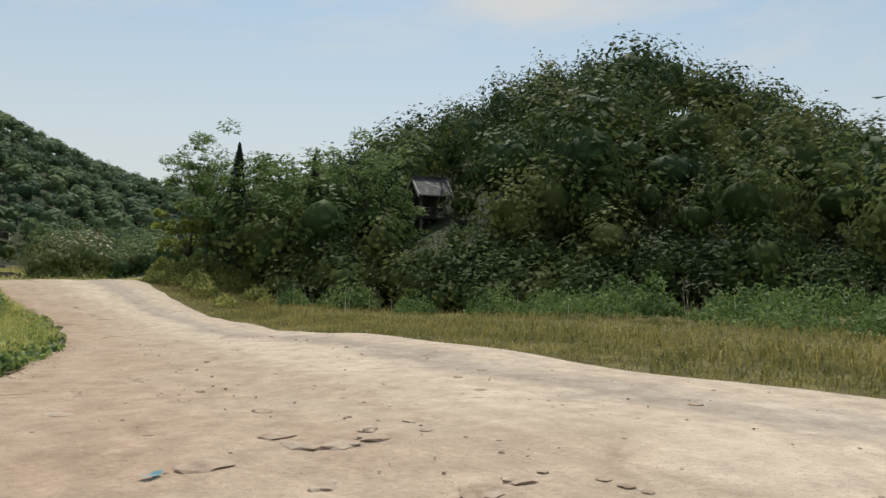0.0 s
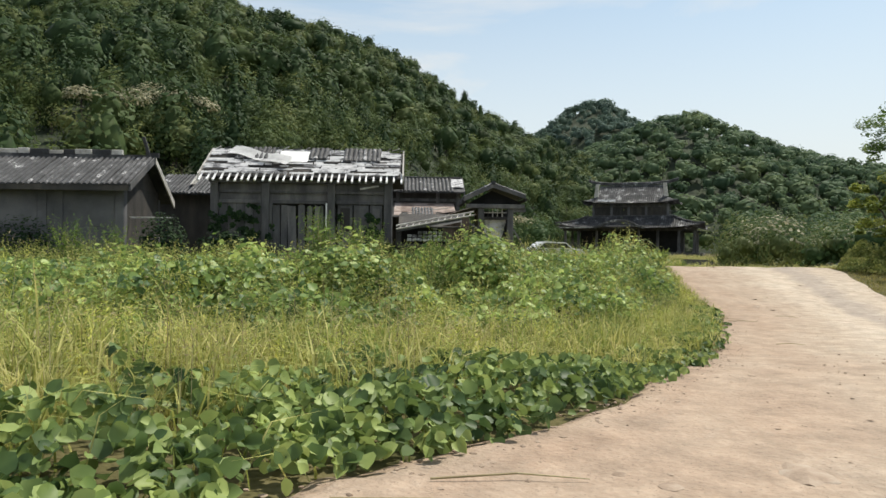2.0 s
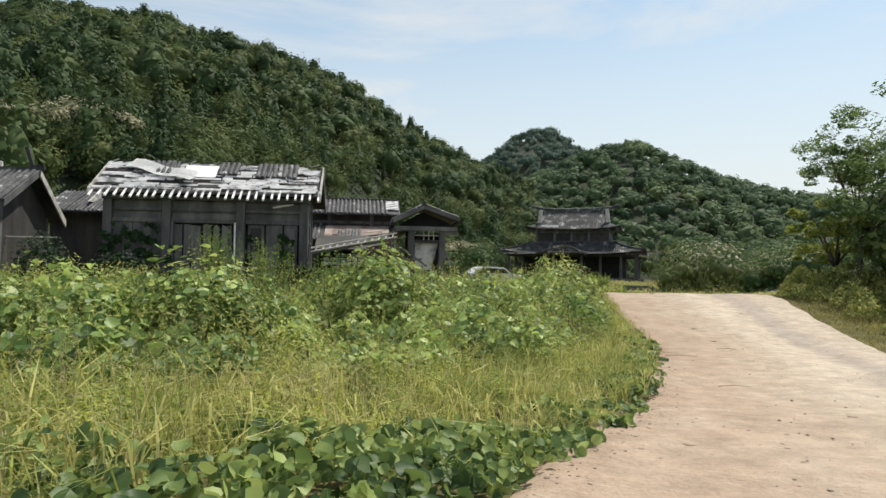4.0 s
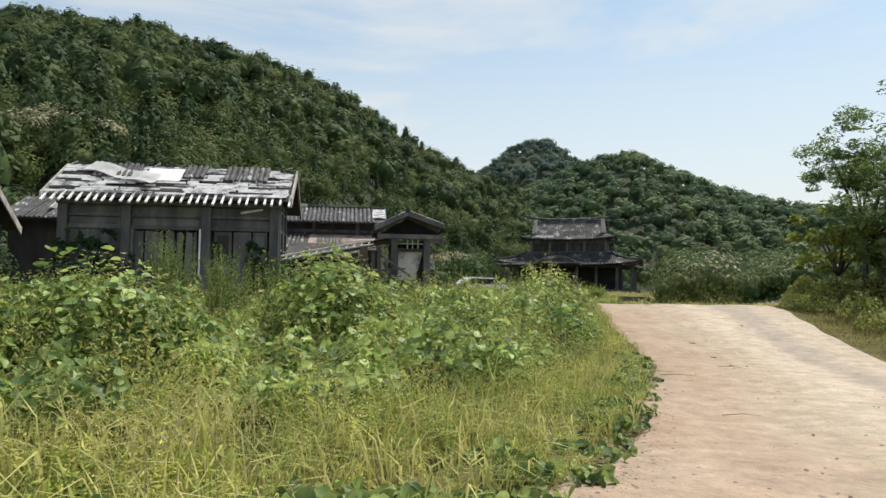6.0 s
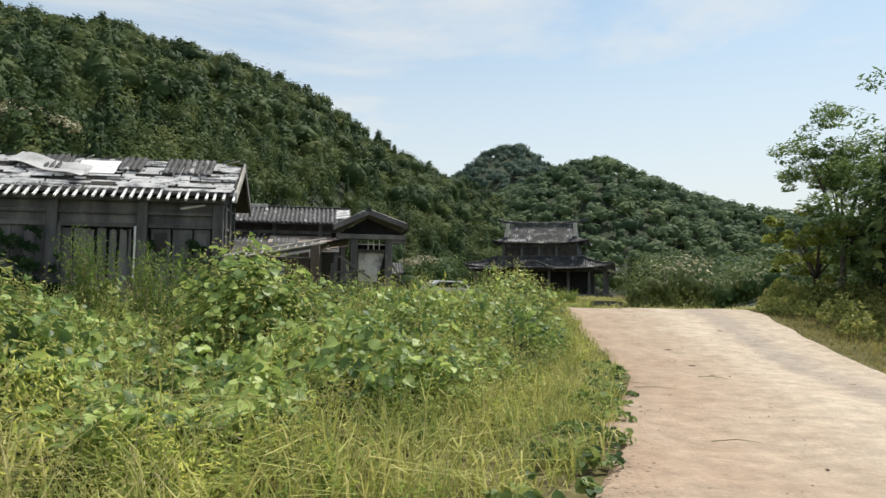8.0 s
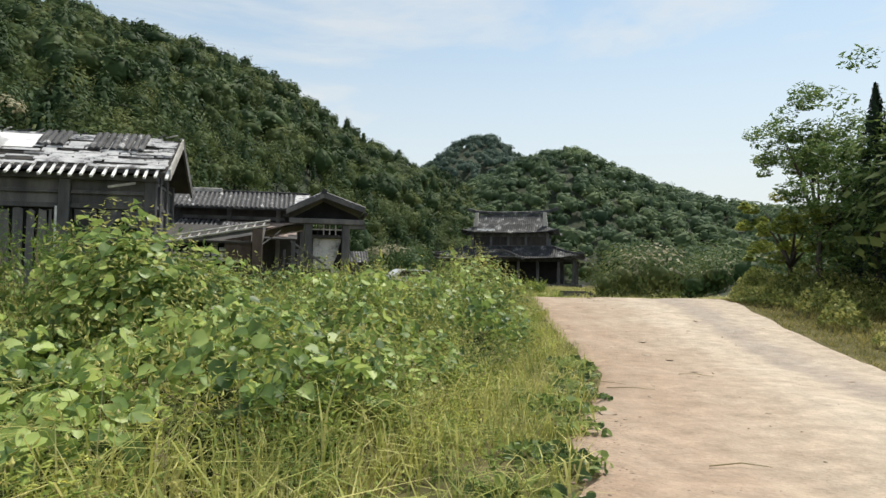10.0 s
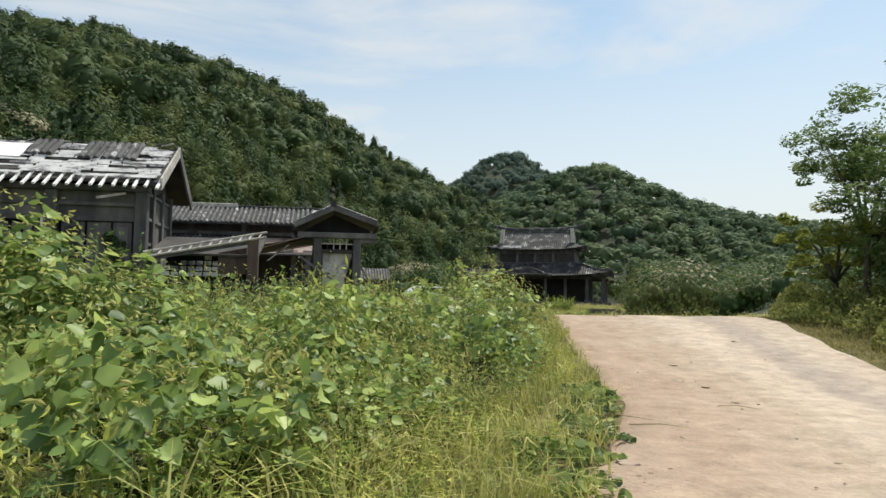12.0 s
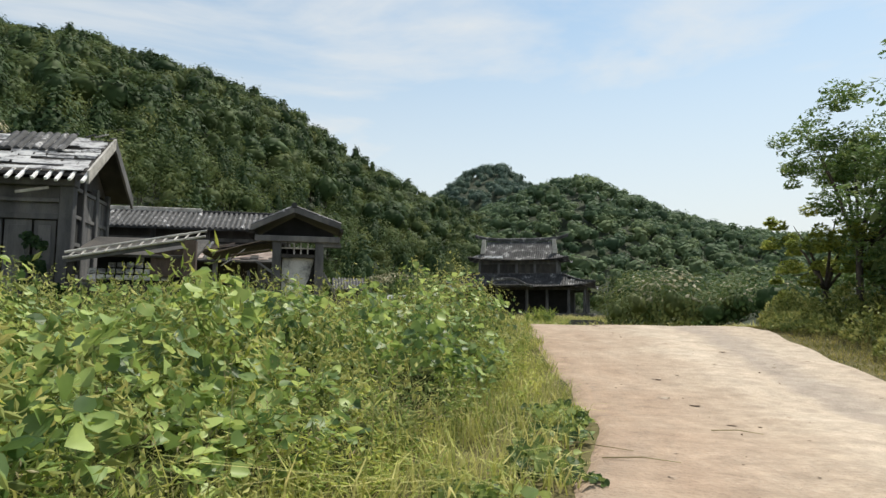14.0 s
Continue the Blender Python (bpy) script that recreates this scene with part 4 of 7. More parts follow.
def small_shed():
    h = thing("shed", (-12.9, 36.5, 0.4), "small shed with a broken corrugated roof behind the houses", "shed")
    put("wall", box(-14.2, -11.2, 36.6, 38.4, -0.1, 3.9), M_DARKWOOD, h)
    put("roof", slab(-14.4, -11.0, 35.8, 3.75, 38.6, 4.85, 0.07), M_TILE_DARK, h)
    tile_rows(h, -14.3, -11.1, 35.75, 3.75, 38.5, 4.85, 0.07, M_TILE, 0.18, 6, 0.07, seed=12)
    put("gable_board", prism([(36.4, 4.3), (37.9, 5.05), (39.3, 4.3)], -12.6, -12.5, axis="x"), M_PALEWOOD, h)


def lean_to():
    h = thing("lean_to", (-1.2, 30.6, 0.3), "collapsed brown lean-to with a slanting bamboo roof edge", "shed")
    r = random.Random(21)
    for dz, dy in ((0.0, 0.0), (0.14, 0.12)):
        put("roof_pole", pole((-2.6, 30.0 + dy, 2.08 + dz), (0.5, 30.0 + dy, 2.68 + dz), 0.035, 0.03), M_PALEWOOD, h, "bleached pole")
    put("roof_edge", prism([(-2.55, 1.98), (0.3, 2.53), (0.3, 2.62), (-2.55, 2.07)], 30.03, 30.1), M_GREYWOOD, h)
    for k in range(12):
        x = -2.45 + k * 0.25
        z = 2.1 + (x + 2.6) / 3.1 * 0.6
        put("roof_lath", beam((x, 29.93, z - 0.02), (x + 0.08, 30.2, z + 0.17), 0.04, 0.03), M_PALEWOOD, h)
    put("roof_deck", slab(-2.5, 0.3, 30.15, 2.15, 32.2, 2.75, 0.06), M_DARKWOOD, h)
    # fallen patch of pale tiles hanging inside
    for i in range(9):
        for j in range(4):
            x = -2.15 + i * 0.205
            top = 1.92 + 0.055 * i * (1 if i < 6 else 0.75)
            z = 1.62 + j * 0.15
            if z + 0.1 < top:
                put("tile", box(x + r.uniform(-0.01, 0.01), x + 0.17, 30.3 + j * 0.06, 30.34 + j * 0.06, z, z + 0.115, bevel=0.012), M_FELT, h)
    put("board", prism([(-0.75, 1.7), (-0.02, 1.7), (-0.02, 2.4), (-0.75, 2.25)], 30.22, 30.27), M_BROWN, h, "faded brown board")
    put("post", box(0.02, 0.3, 29.98, 30.22, 0.0, 2.58, bevel=0.02), M_BROWN, h, "square brown post")
    put("post", box(-2.55, -2.4, 30.1, 30.25, 0.0, 2.05), M_DARKWOOD, h)
    put("cross_beam", box(-2.6, 0.34, 29.95, 30.15, 1.36, 1.5, bevel=0.015), M_DARKWOOD, h)
    put("wall_board", box(-2.4, 0.02, 30.05, 30.1, 0.9, 1.36), M_DARKWOOD, h)
    # rear board coloured black for the shade inside
    put("wall_board", box(-2.4, 0.02, 31.9, 31.95, 0.0, 2.4), M_BLACK, h)
    put("wall_board", box(0.3, 2.3, 31.2, 31.25, 0.6, 1.5), M_DARKWOOD, h)
    for k in range(7):
        a = (-2.2 + r.uniform(0, 4.0), 29.7 + r.uniform(0, 0.5), r.uniform(0.9, 1.6))
        put("fallen_stick", beam(a, (a[0] + r.uniform(-0.4, 0.5), a[1] + r.uniform(-0.2, 0.2), a[2] + r.uniform(-0.5, 0.2)), 0.04, 0.03), M_GREYWOOD, h)


def gatehouse():
    h = thing("gatehouse", (2.4, 39.5, 0.8), "small ruined timber gatehouse with a gabled tile roof", "gatehouse")
    r = random.Random(5)
    ax, az = 2.3, 4.72
    for x in (1.7, 3.25):
        put("post", box(x - 0.16, x + 0.16, 39.2, 39.52, 0.5, 3.6, bevel=0.02), M_GREYWOOD, h)
        put("post", box(x - 0.14, x + 0.14, 41.6, 41.9, 0.5, 3.6, bevel=0.02), M_DARKWOOD, h)
    put("tie_beam", box(0.9, 4.0, 39.1, 39.45, 3.52, 3.74, bevel=0.02), M_GREYWOOD, h)
    put("tie_beam", box(1.86, 3.09, 39.3, 39.45, 2.94, 3.08, bevel=0.01), M_DARKWOOD, h)
    for x in (2.05, 2.3, 2.55, 2.8):
        put("lattice_bar", box(x, x + 0.05, 39.36, 39.4, 3.08, 3.52), M_PALEWOOD if x > 2.2 else M_DARKWOOD, h)
    put("lattice_bar", box(1.86, 3.09, 39.35, 39.39, 3.28, 3.33), M_PALEWOOD, h)
    put("plaster_panel", box(1.9, 3.05, 39.5, 39.56, 0.6, 2.94), M_PLASTER, h, "white plaster panel with a black stain")
    put("stain", prism([(2.75, 1.6), (3.05, 1.6), (3.05, 2.75), (2.98, 2.6), (2.9, 2.2), (2.78, 1.95)], 39.488, 39.497), M_BLACK, h, "black soot stain")
    put("side_wall", box(3.28, 3.36, 39.52, 41.7, 0.6, 3.5), M_DARKWOOD, h)
    put("door", box(3.37, 3.41, 39.7, 40.5, 0.6, 3.0), M_GREYWOOD, h)
    put("side_wall", box(1.66, 1.74, 39.52, 41.7, 0.6, 3.5), M_DARKWOOD, h)
    # back wall and gable infill: interior shade put in as black
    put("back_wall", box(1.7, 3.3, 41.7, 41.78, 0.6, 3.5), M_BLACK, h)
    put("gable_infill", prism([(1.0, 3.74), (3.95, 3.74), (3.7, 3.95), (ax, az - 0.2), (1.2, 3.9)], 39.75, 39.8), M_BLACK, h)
    left, right = (0.78, 3.88), (4.02, 4.02)
    for (ex, ez) in (left, right):
        put("barge_board", prism([(ex, ez), (ax, az - 0.12), (ax, az + 0.07), (ex, ez + 0.2)], 38.95, 39.03), M_GREYWOOD, h)
        put("roof_deck", prism([(ex, ez + 0.1), (ax, az), (ax, az + 0.08), (ex, ez + 0.18)], 39.03, 42.3), M_TILE_DARK, h)
        n = 14
        for k in range(n):
            y = 39.0 + k * 3.3 / n
            put("roof_tile", pole((ex, y + 0.1, ez + 0.2), (ax, y + 0.1, az + 0.1), 0.075, 0.075, 6), M_TILE, h)
        put("eave_beam", box(ex - 0.02 if ex > ax else ex - 0.1, ex + 0.1, 39.1, 42.2, ez - 0.1, ez + 0.04), M_DARKWOOD, h)
    put("ridge", pole((ax, 38.9, az + 0.14), (ax, 42.3, az + 0.14), 0.11, 0.11, 8), M_TILE_DARK, h)
    put("corbel", box(3.4, 4.05, 39.2, 39.5, 3.36, 3.52), M_GREYWOOD, h)
    for a, b in (((1.0, 38.9, 2.75), (2.45, 38.8, 1.75)), ((1.2, 38.8, 2.4), (1.9, 38.8, 1.2)), ((3.4, 39.0, 2.4), (4.1, 38.9, 1.2)), ((0.9, 38.8, 2.0), (2.2, 38.9, 2.1)),
                 ((0.7, 38.9, 1.0), (0.75, 38.95, 2.4)), ((1.3, 38.9, 1.0), (1.3, 38.95, 2.45))):
        put("leaning_timber", beam(a, b, 0.09, 0.09), M_GREYWOOD, h)
    put("side_roof", prism([(-1.0, 3.05), (1.5, 3.5), (1.5, 3.57), (-1.0, 3.12)], 39.4, 43.0), M_DARKWOOD, h)
    for k, (a, b) in enumerate((((-0.6, 39.0, 3.0), (1.35, 39.4, 3.62)), ((-0.2, 38.9, 2.55), (0.55, 39.2, 3.2)), ((0.1, 39.0, 2.95), (1.45, 39.1, 3.2)), ((-0.9, 39.0, 3.1), (0.2, 39.2, 3.4)))):
        put("rusty_sheet", beam(a, b, 0.5 if k != 1 else 0.25, 0.02), M_RUST if k != 1 else M_PALEWOOD, h, "faded pinkish roofing sheet" if k != 1 else "")
    tile_rows(h, -1.9, -0.8, 39.6, 3.0, 41.5, 3.55, 0.07, M_TILE, 0.17, 5, 0.06, seed=31)


def hall_behind():
    h = thing("long_hall", (-3, 55, 0.8), "long dark timber hall with a tiled roof", "house")
    put("wall", box(-12.5, 1.6, 55.0, 58.6, 0.3, 5.7), M_DARKWOOD, h)
    put("rail", box(-12.5, 1.7, 54.9, 55.0, 4.95, 5.15), M_GREYWOOD, h)
    for x in (-9, -6, -3, 0, 1.5):
        put("post", box(x - 0.13, x + 0.13, 54.88, 55.0, 0.3, 5.6), M_GREYWOOD, h)
    ya, za, yb, zb, yc = 54.0, 5.5, 56.6, 6.7, 59.2
    put("roof_deck", slab(-13, 1.9, ya, za, yb, zb, 0.1), M_TILE_DARK, h)
    put("roof_deck", slab(-13, 1.9, yc, za, yb, zb, 0.1), M_TILE_DARK, h)
    tile_rows(h, -12.9, 1.2, ya - 0.05, za, yb - 0.05, zb, 0.11, M_TILE, 0.29, 7, 0.1, seed=15)
    put("roof_patch", slab(1.0, 1.9, 54.6, 5.95, 56.4, 6.75, 0.05), M_FELT, h, "pale bare patch at the roof end")
    put("ridge", box(-13, -3.6, yb - 0.14, yb + 0.14, zb + 0.1, zb + 0.36, bevel=0.03), M_PALEWOOD, h, "pale ridge capping")
    put("ridge", box(-3.6, 1.9, yb - 0.12, yb + 0.12, zb + 0.1, zb + 0.26, bevel=0.03), M_TILE_DARK, h)
    put("barge_board", prism([(ya, za - 0.15), (yb, zb - 0.1), (yb, zb + 0.2), (ya, za + 0.15)], 1.9, 1.97, axis="x"), M_GREYWOOD, h)
    put("barge_board", prism([(yc, za - 0.15), (yb, zb - 0.1), (yb, zb + 0.2), (yc, za + 0.15)], 1.9, 1.97, axis="x"), M_GREYWOOD, h)
    # black colour stands for the shade under the roof end
    put("gable_wall", prism([(55, 5.6), (58.5, 5.6), (yb, 6.6)], 1.5, 1.6, axis="x"), M_BLACK, h)
    put("porch_roof", slab(-12, 1.2, 50.8, 3.5, 54.9, 4.75, 0.08), M_DARKWOOD, h)
    tile_rows(h, -12, -3.4, 50.7, 3.5, 54.8, 4.75, 0.1, M_TILE, 0.27, 8, 0.09, seed=16)
    r = random.Random(8)
    for k in range(9):
        x = -3.2 + k * 0.48
        t0 = r.uniform(0.0, 0.3)
        put("rusty_sheet", slab(x, x + 0.52, 50.8 + 4.1 * t0, 3.6 + 1.25 * t0 + 0.01 * (k % 2), 54.6, 4.76 + 0.01 * (k % 2), 0.02), M_RUST, h)
    for x in (-11, -8, -5, -2, 1):
        put("post", box(x - 0.12, x + 0.12, 51.0, 51.24, 0.3, 3.5), M_GREYWOOD, h)
    put("fallen_plank", beam((-2.5, 50.9, 3.8), (0.6, 51.6, 4.25), 0.3, 0.04), M_PALEWOOD, h)


def hut():
    h = thing("hut", (6.6, 78.8, 0.8), "low tiled hut among bushes", "hut")
    put("wall", box(5.2, 7.6, 78.5, 81, 0.3, 3.2), M_DARKWOOD, h)
    put("roof", slab(4.9, 7.9, 77.9, 3.0, 79.8, 4.1, 0.12), M_TILE_DARK, h)
    put("roof", slab(4.9, 7.9, 81.7, 3.0, 79.8, 4.1, 0.12), M_TILE_DARK, h)
    tile_rows(h, 5.0, 7.8, 77.85, 3.0, 79.8, 4.1, 0.1, M_TILE, 0.27, 5, 0.1, seed=17)
    put("barge_board", prism([(77.9, 2.9), (79.8, 4.05), (79.8, 4.35), (77.9, 3.2)], 7.9, 8.0, axis="x"), M_GREYWOOD, h)


def curved_skirt(w0, d0, z0, w1, d1, z1, lift, side, n=20, k=6):
    """One side of a hipped roof that sweeps up at its corners; side 0 front, 1 right, 2 back, 3 left."""
    bm = bmesh.new()
    rows = []
    for j in range(k + 1):
        v = j / k
        row = []
        for i in range(n + 1):
            u = -1 + 2 * i / n
            w, d = w0 + (w1 - w0) * v, d0 + (d1 - d0) * v
            z = z0 + (z1 - z0) * v ** 1.4 + lift * abs(u) ** 3.5 * (1 - v) ** 1.5
            p = ((u * w / 2, -d / 2), (w / 2, u * d / 2), (-u * w / 2, d / 2), (-w / 2, -u * d / 2))[side]
            row.append(bm.verts.new((p[0], p[1], z)))
        rows.append(row)
    for j in range(k):
        for i in range(n):
            bm.faces.new((rows[j][i], rows[j][i + 1], rows[j + 1][i + 1], rows[j + 1][i]))
    bmesh.ops.solidify(bm, geom=bm.faces[:], thickness=0.22)
    return bm


def roof_ribs(w0, d0, z0, w1, d1, z1, lift, count, rad=0.12):
    """Tile ribs down the front of a swept roof, one mesh each."""
    for i in range(count):
        bm = bmesh.new()
        u = -0.98 + 1.96 * i / (count - 1)
        ring0 = None
        for j in range(6):
            v = j / 5
            w, d = w0 + (w1 - w0) * v, d0 + (d1 - d0) * v
            x = u * w0 / 2
            if abs(x) > w / 2:
                break
            uu = x / (w / 2)
            z = z0 + (z1 - z0) * v ** 1.4 + lift * abs(uu) ** 3.5 * (1 - v) ** 1.5
            ring = [bm.verts.new((x + math.cos(a) * rad, -d / 2 - 0.01, z + 0.02 + math.sin(a) * rad)) for a in (0, 1.05, 2.1, 3.14)]
            if ring0:
                for q in range(3):
                    bm.faces.new((ring0[q], ring0[q + 1], ring[q + 1], ring[q]))
            ring0 = ring
        yield bm


def temple():
    base = 1.3
    M = pose(35.6, 120.0, base, 0, 0, -25)
    h = thing("temple_hall", (35.6, 120.0, base), "dark two-tiered temple hall with sweeping tiled roofs", "temple", turn=-25)
    g = lambda name, bm, mat, label="": put(name, bm, mat, h, label, M)
    g("platform", box(-11.5, 11.5, -6.6, 6.6, -1.2, 0.12, bevel=0.05), M_CONCRETE)
    for k in range(4):
        g("step", box(2.6 - 0.02 * k, 7.0 + 0.02 * k, -6.9 - 0.4 * k, -6.55 - 0.4 * k + 0.02, -1.2, 0.1 - 0.2 * k), M_CONCRETE)
    # porch shade is in the wall's black colour
    g("lower_wall", box(-8.0, 8.0, -3.6, 4.5, 0.1, 5.0), M_BLACK, "rear wall of the porch, its shade put in as black")
    for x in (-10.2, -8.0, -5.0, -2.9, 1.7, 4.7, 7.9, 10.2):
        bm = pole((x, -5.6, 0.1), (x, -5.6, 3.9), 0.24, 0.21, 10)
        g("column", bm, M_GREYWOOD)
        g("column_base", pole((x, -5.6, 0.1), (x, -5.6, 0.4), 0.36, 0.32, 10), M_CONCRETE)
        g("column", pole((x, 5.6, 0.1), (x, 5.6, 3.9), 0.24, 0.21, 8), M_GREYWOOD)
    for x in (-10.2, 10.2):
        g("column", pole((x, 0, 0.1), (x, 0, 3.9), 0.24, 0.21, 8), M_GREYWOOD)
    g("eave_beam", box(-10.6, 10.6, -5.8, -5.4, 3.55, 3.95), M_DARKWOOD)
    g("eave_beam", box(-10.6, 10.6, 5.4, 5.8, 3.55, 3.95), M_DARKWOOD)
    low = (23.6, 14.2, 3.95, 13.4, 7.6, 6.0, 0.75)
    for s in range(4):
        g("lower_roof", curved_skirt(*low, s), M_TEMPLE)
    for bm in roof_ribs(*low, 64):
        g("tile_rib", bm, M_TEMPLE)
    for sx in (-1, 1):
        pts = [(sx * (low[0] + (low[3] - low[0]) * v) / 2, -(low[1] + (low[4] - low[1]) * v) / 2, low[2] + (low[5] - low[2]) * v ** 1.4 + 0.75 * (1 - v) ** 1.5 + 0.12) for v in (0, 0.3, 0.6, 1)]
        bm = bmesh.new()
        for a, b in zip(pts[:-1], pts[1:]):
            beam(a, b, 0.3, 0.3, bm)
        g("hip_ridge", bm, M_TILE)
    g("eave_edge", box(-10.9, -5.2, -7.2, -7.06, 3.95, 4.12), M_FELT, "pale bare strip along the eave")
    # arched porch gable over the entrance
    bm = bmesh.new()
    arc = [(-5.2, 4.0), (-4.2, 4.25), (-3.2, 4.75), (-2.2, 5.05), (-1.2, 5.1), (-0.2, 5.05), (0.8, 4.75), (1.8, 4.25), (2.8, 4.0)]
    for a, b in zip(arc[:-1], arc[1:]):
        beam((a[0], -7.5, a[1]), (b[0] + 0.02, -7.5, b[1]), 0.9, 0.4, bm)
    g("porch_arch", bm, M_TEMPLE, "curved gable over the entrance")
    g("porch_beam", box(-4.4, 2.0, -7.35, -7.1, 3.9, 4.2), M_DARKWOOD)
    g("upper_wall", box(-6.0, 6.0, -3.2, 3.2, 5.6, 8.2), M_GREYWOOD)
    for x in (-6.0, -3.0, -0.2, 2.6, 6.0):
        g("post", box(x - 0.17, x + 0.17, -3.38, -3.15, 5.9, 8.1), M_RENDER)
    for a, b in ((-5.8, -3.2), (-2.8, -0.4), (0, 2.4), (2.8, 5.8)):
        g("window_panel", box(a, b, -3.27, -3.2, 6.25, 7.55), M_DARKWOOD)
    up = (15.6, 9.0, 8.1, 10.8, 4.6, 9.6, 0.6)
    for s in range(4):
        g("upper_roof", curved_skirt(*up, s), M_TEMPLE)
    for bm in roof_ribs(*up, 46):
        g("tile_rib", bm, M_TEMPLE)
    top = (10.8, 4.6, 9.6, 10.8, 0.5, 11.3, 0.0)
    for s in (0, 2):
        g("upper_roof", curved_skirt(*top, s), M_TEMPLE)
    for bm in roof_ribs(10.8, 4.6, 9.6, 10.8, 0.5, 11.3, 0.0, 34):
        g("tile_rib", bm, M_TEMPLE)
    g("roof_patch", box(-5.0, -2.2, -4.6, -4.4, 8.3, 8.75, turn=pose(0, 0, 0, -35)), M_FELT, "pale patch on the upper roof")
    for sx in (-1, 1):
        g("gable_finial", prism([(sx * 5.3, 9.3), (sx * 6.0, 9.25), (sx * 5.7, 11.5), (sx * 5.2, 11.5)], -2.9, -2.4), M_PALEWOOD, "whitewashed roof end")
        g("gable_wall", prism([(-2.3, 9.5), (2.3, 9.5), (0, 11.3)], sx * 5.3 - 0.05, sx * 5.3 + 0.05, axis="x"), M_DARKWOOD)
    bm = bmesh.new()
    line = [(-7.4, 12.35), (-6.0, 11.95), (-4, 11.75), (-2, 11.68), (0, 11.7), (2, 11.68), (4, 11.75), (6.0, 11.95), (7.4, 12.4)]
    ring = [[bm.verts.new((x, y, z + dz)) for y, dz in ((-0.2, -0.25), (0.2, -0.25), (0.2, 0.2), (0.0, 0.27), (-0.2, 0.2))] for x, z in line]
    for a, b in zip(ring[:-1], ring[1:]):
        for q in range(5):
            bm.faces.new((a[q], a[(q + 1) % 5], b[(q + 1) % 5], b[q]))
    bm.faces.new(ring[0][::-1])
    bm.faces.new(ring[-1])
    bmesh.ops.recalc_face_normals(bm, faces=bm.faces)
    g("ridge", bm, M_TEMPLE)


def hillside_pavilion():
    P, _, _ = spot_right(np.array([54.0]), np.array([0.24]))
    x, y, z = P[0]
    ztop = 9.5
    zb = min(z, 5.6)
    h = thing("pavilion", (x, y, zb), "small grey gabled pavilion half hidden on the wooded slope", "pavilion", turn=-30)
    M = pose(x, y, 6.75, 0, 0, -30) @ Matrix.Scale(0.78, 4) @ pose(0, 0, -8.3)
    g = lambda name, bm, mat, label="": put(name, bm, mat, h, label, M)
    for a in (-1.1, 1.1):
        for b in (-0.9, 0.9):
            g("post", box(a - 0.1, a + 0.1, b - 0.1, b + 0.1, zb - 1.5, 7.9), M_GREYWOOD)
    g("floor_deck", box(-1.3, 1.3, -1.1, 1.1, 5.9, 6.05), M_DARKWOOD)
    g("wall", box(-1.1, 1.1, 0.85, 0.9, 6.05, 7.9), M_DARKWOOD)
    for b in (-1, 1):
        g("roof_slope", slab(-1.55, 1.55, b * 1.5, 7.75, 0, 9.35, 0.1), M_TILE)
        for a in (-1.6, 1.6):
            g("barge_board", prism([(b * 1.55, 7.65), (0, 9.25), (0, 9.55), (b * 1.55, 7.95)], a - 0.05, a + 0.05, axis="x"), M_PALEWOOD)
    g("ridge", box(-1.7, 1.7, -0.1, 0.1, 9.4, 9.58), M_TILE_DARK)
    for k in range(3):
        g("rail", box(-1.2, 1.2, -1.0, -0.95, 6.2 + k * 0.3, 6.26 + k * 0.3), M_GREYWOOD)
    return x, y


def car():
    M = pose(8.6, 53.5, 0.55, 0, 0, 12)
    h = thing("car", (8.6, 53.5, 0.55), "white parked car half hidden behind weeds", "car", turn=12)
    g = lambda name, bm, mat, label="", par=None: put(name, bm, mat, par or h, label, M)
    bm = prism([(-2.0, 0.35), (2.0, 0.35), (2.05, 0.7), (1.95, 0.92), (1.1, 1.0), (0.55, 1.42), (-1.2, 1.46), (-1.85, 1.0), (-2.05, 0.9), (-2.05, 0.5)], -0.8, 0.8)
    bmesh.ops.bevel(bm, geom=bm.edges[:], offset=0.07, segments=2, affect="EDGES")
    body = g("body", bm, M_CARBODY)
    for y in (-0.81, 0.81):
        g("side_window", prism([(-1.55, 1.0), (0.9, 1.0), (0.5, 1.34), (-1.15, 1.36)], y - 0.012, y + 0.012), M_GLASS)
    for x in (-1.3, 1.3):
        for y in (-0.76, 0.76):
            t = g("wheel", pole((x, y - 0.1, 0.33), (x, y + 0.1, 0.33), 0.33, 0.33, 16), M_RUBBER)
            g("rim", pole((x, y - 0.108, 0.33), (x, y + 0.108, 0.33), 0.19, 0.19, 12), M_CARBODY, par=t)


house_main()
house_left()
small_shed()
lean_to()
gatehouse()
hall_behind()
hut()
temple()
hillside_pavilion()
car()


# ---------------------------------------------------------------- plants
def stuff(name, arrays, material, label, category, smooth=False):
    v, t, off = [], [], 0
    for a, b in arrays:
        v.append(a)
        t.append(b + off)
        off += len(a)
    return tagged(big_mesh(name, np.concatenate(v), np.concatenate(t), material, smooth), label, category, kind="stuff")


LEAF_V = np.array([(0, 0, 0), (-0.42, 0.04, 0.09), (-0.53, 0.40, 0.13), (-0.36, 0.74, 0.06), (0, 0.98, -0.12),
                   (0.36, 0.74, 0.06), (0.53, 0.40, 0.13), (0.42, 0.04, 0.09), (0, 0.5, -0.05)])
LEAF_T = np.array([(0, 8, 1), (1, 8, 2), (2, 8, 3), (3, 8, 4), (4, 8, 5), (5, 8, 6), (6, 8, 7), (7, 8, 0)])


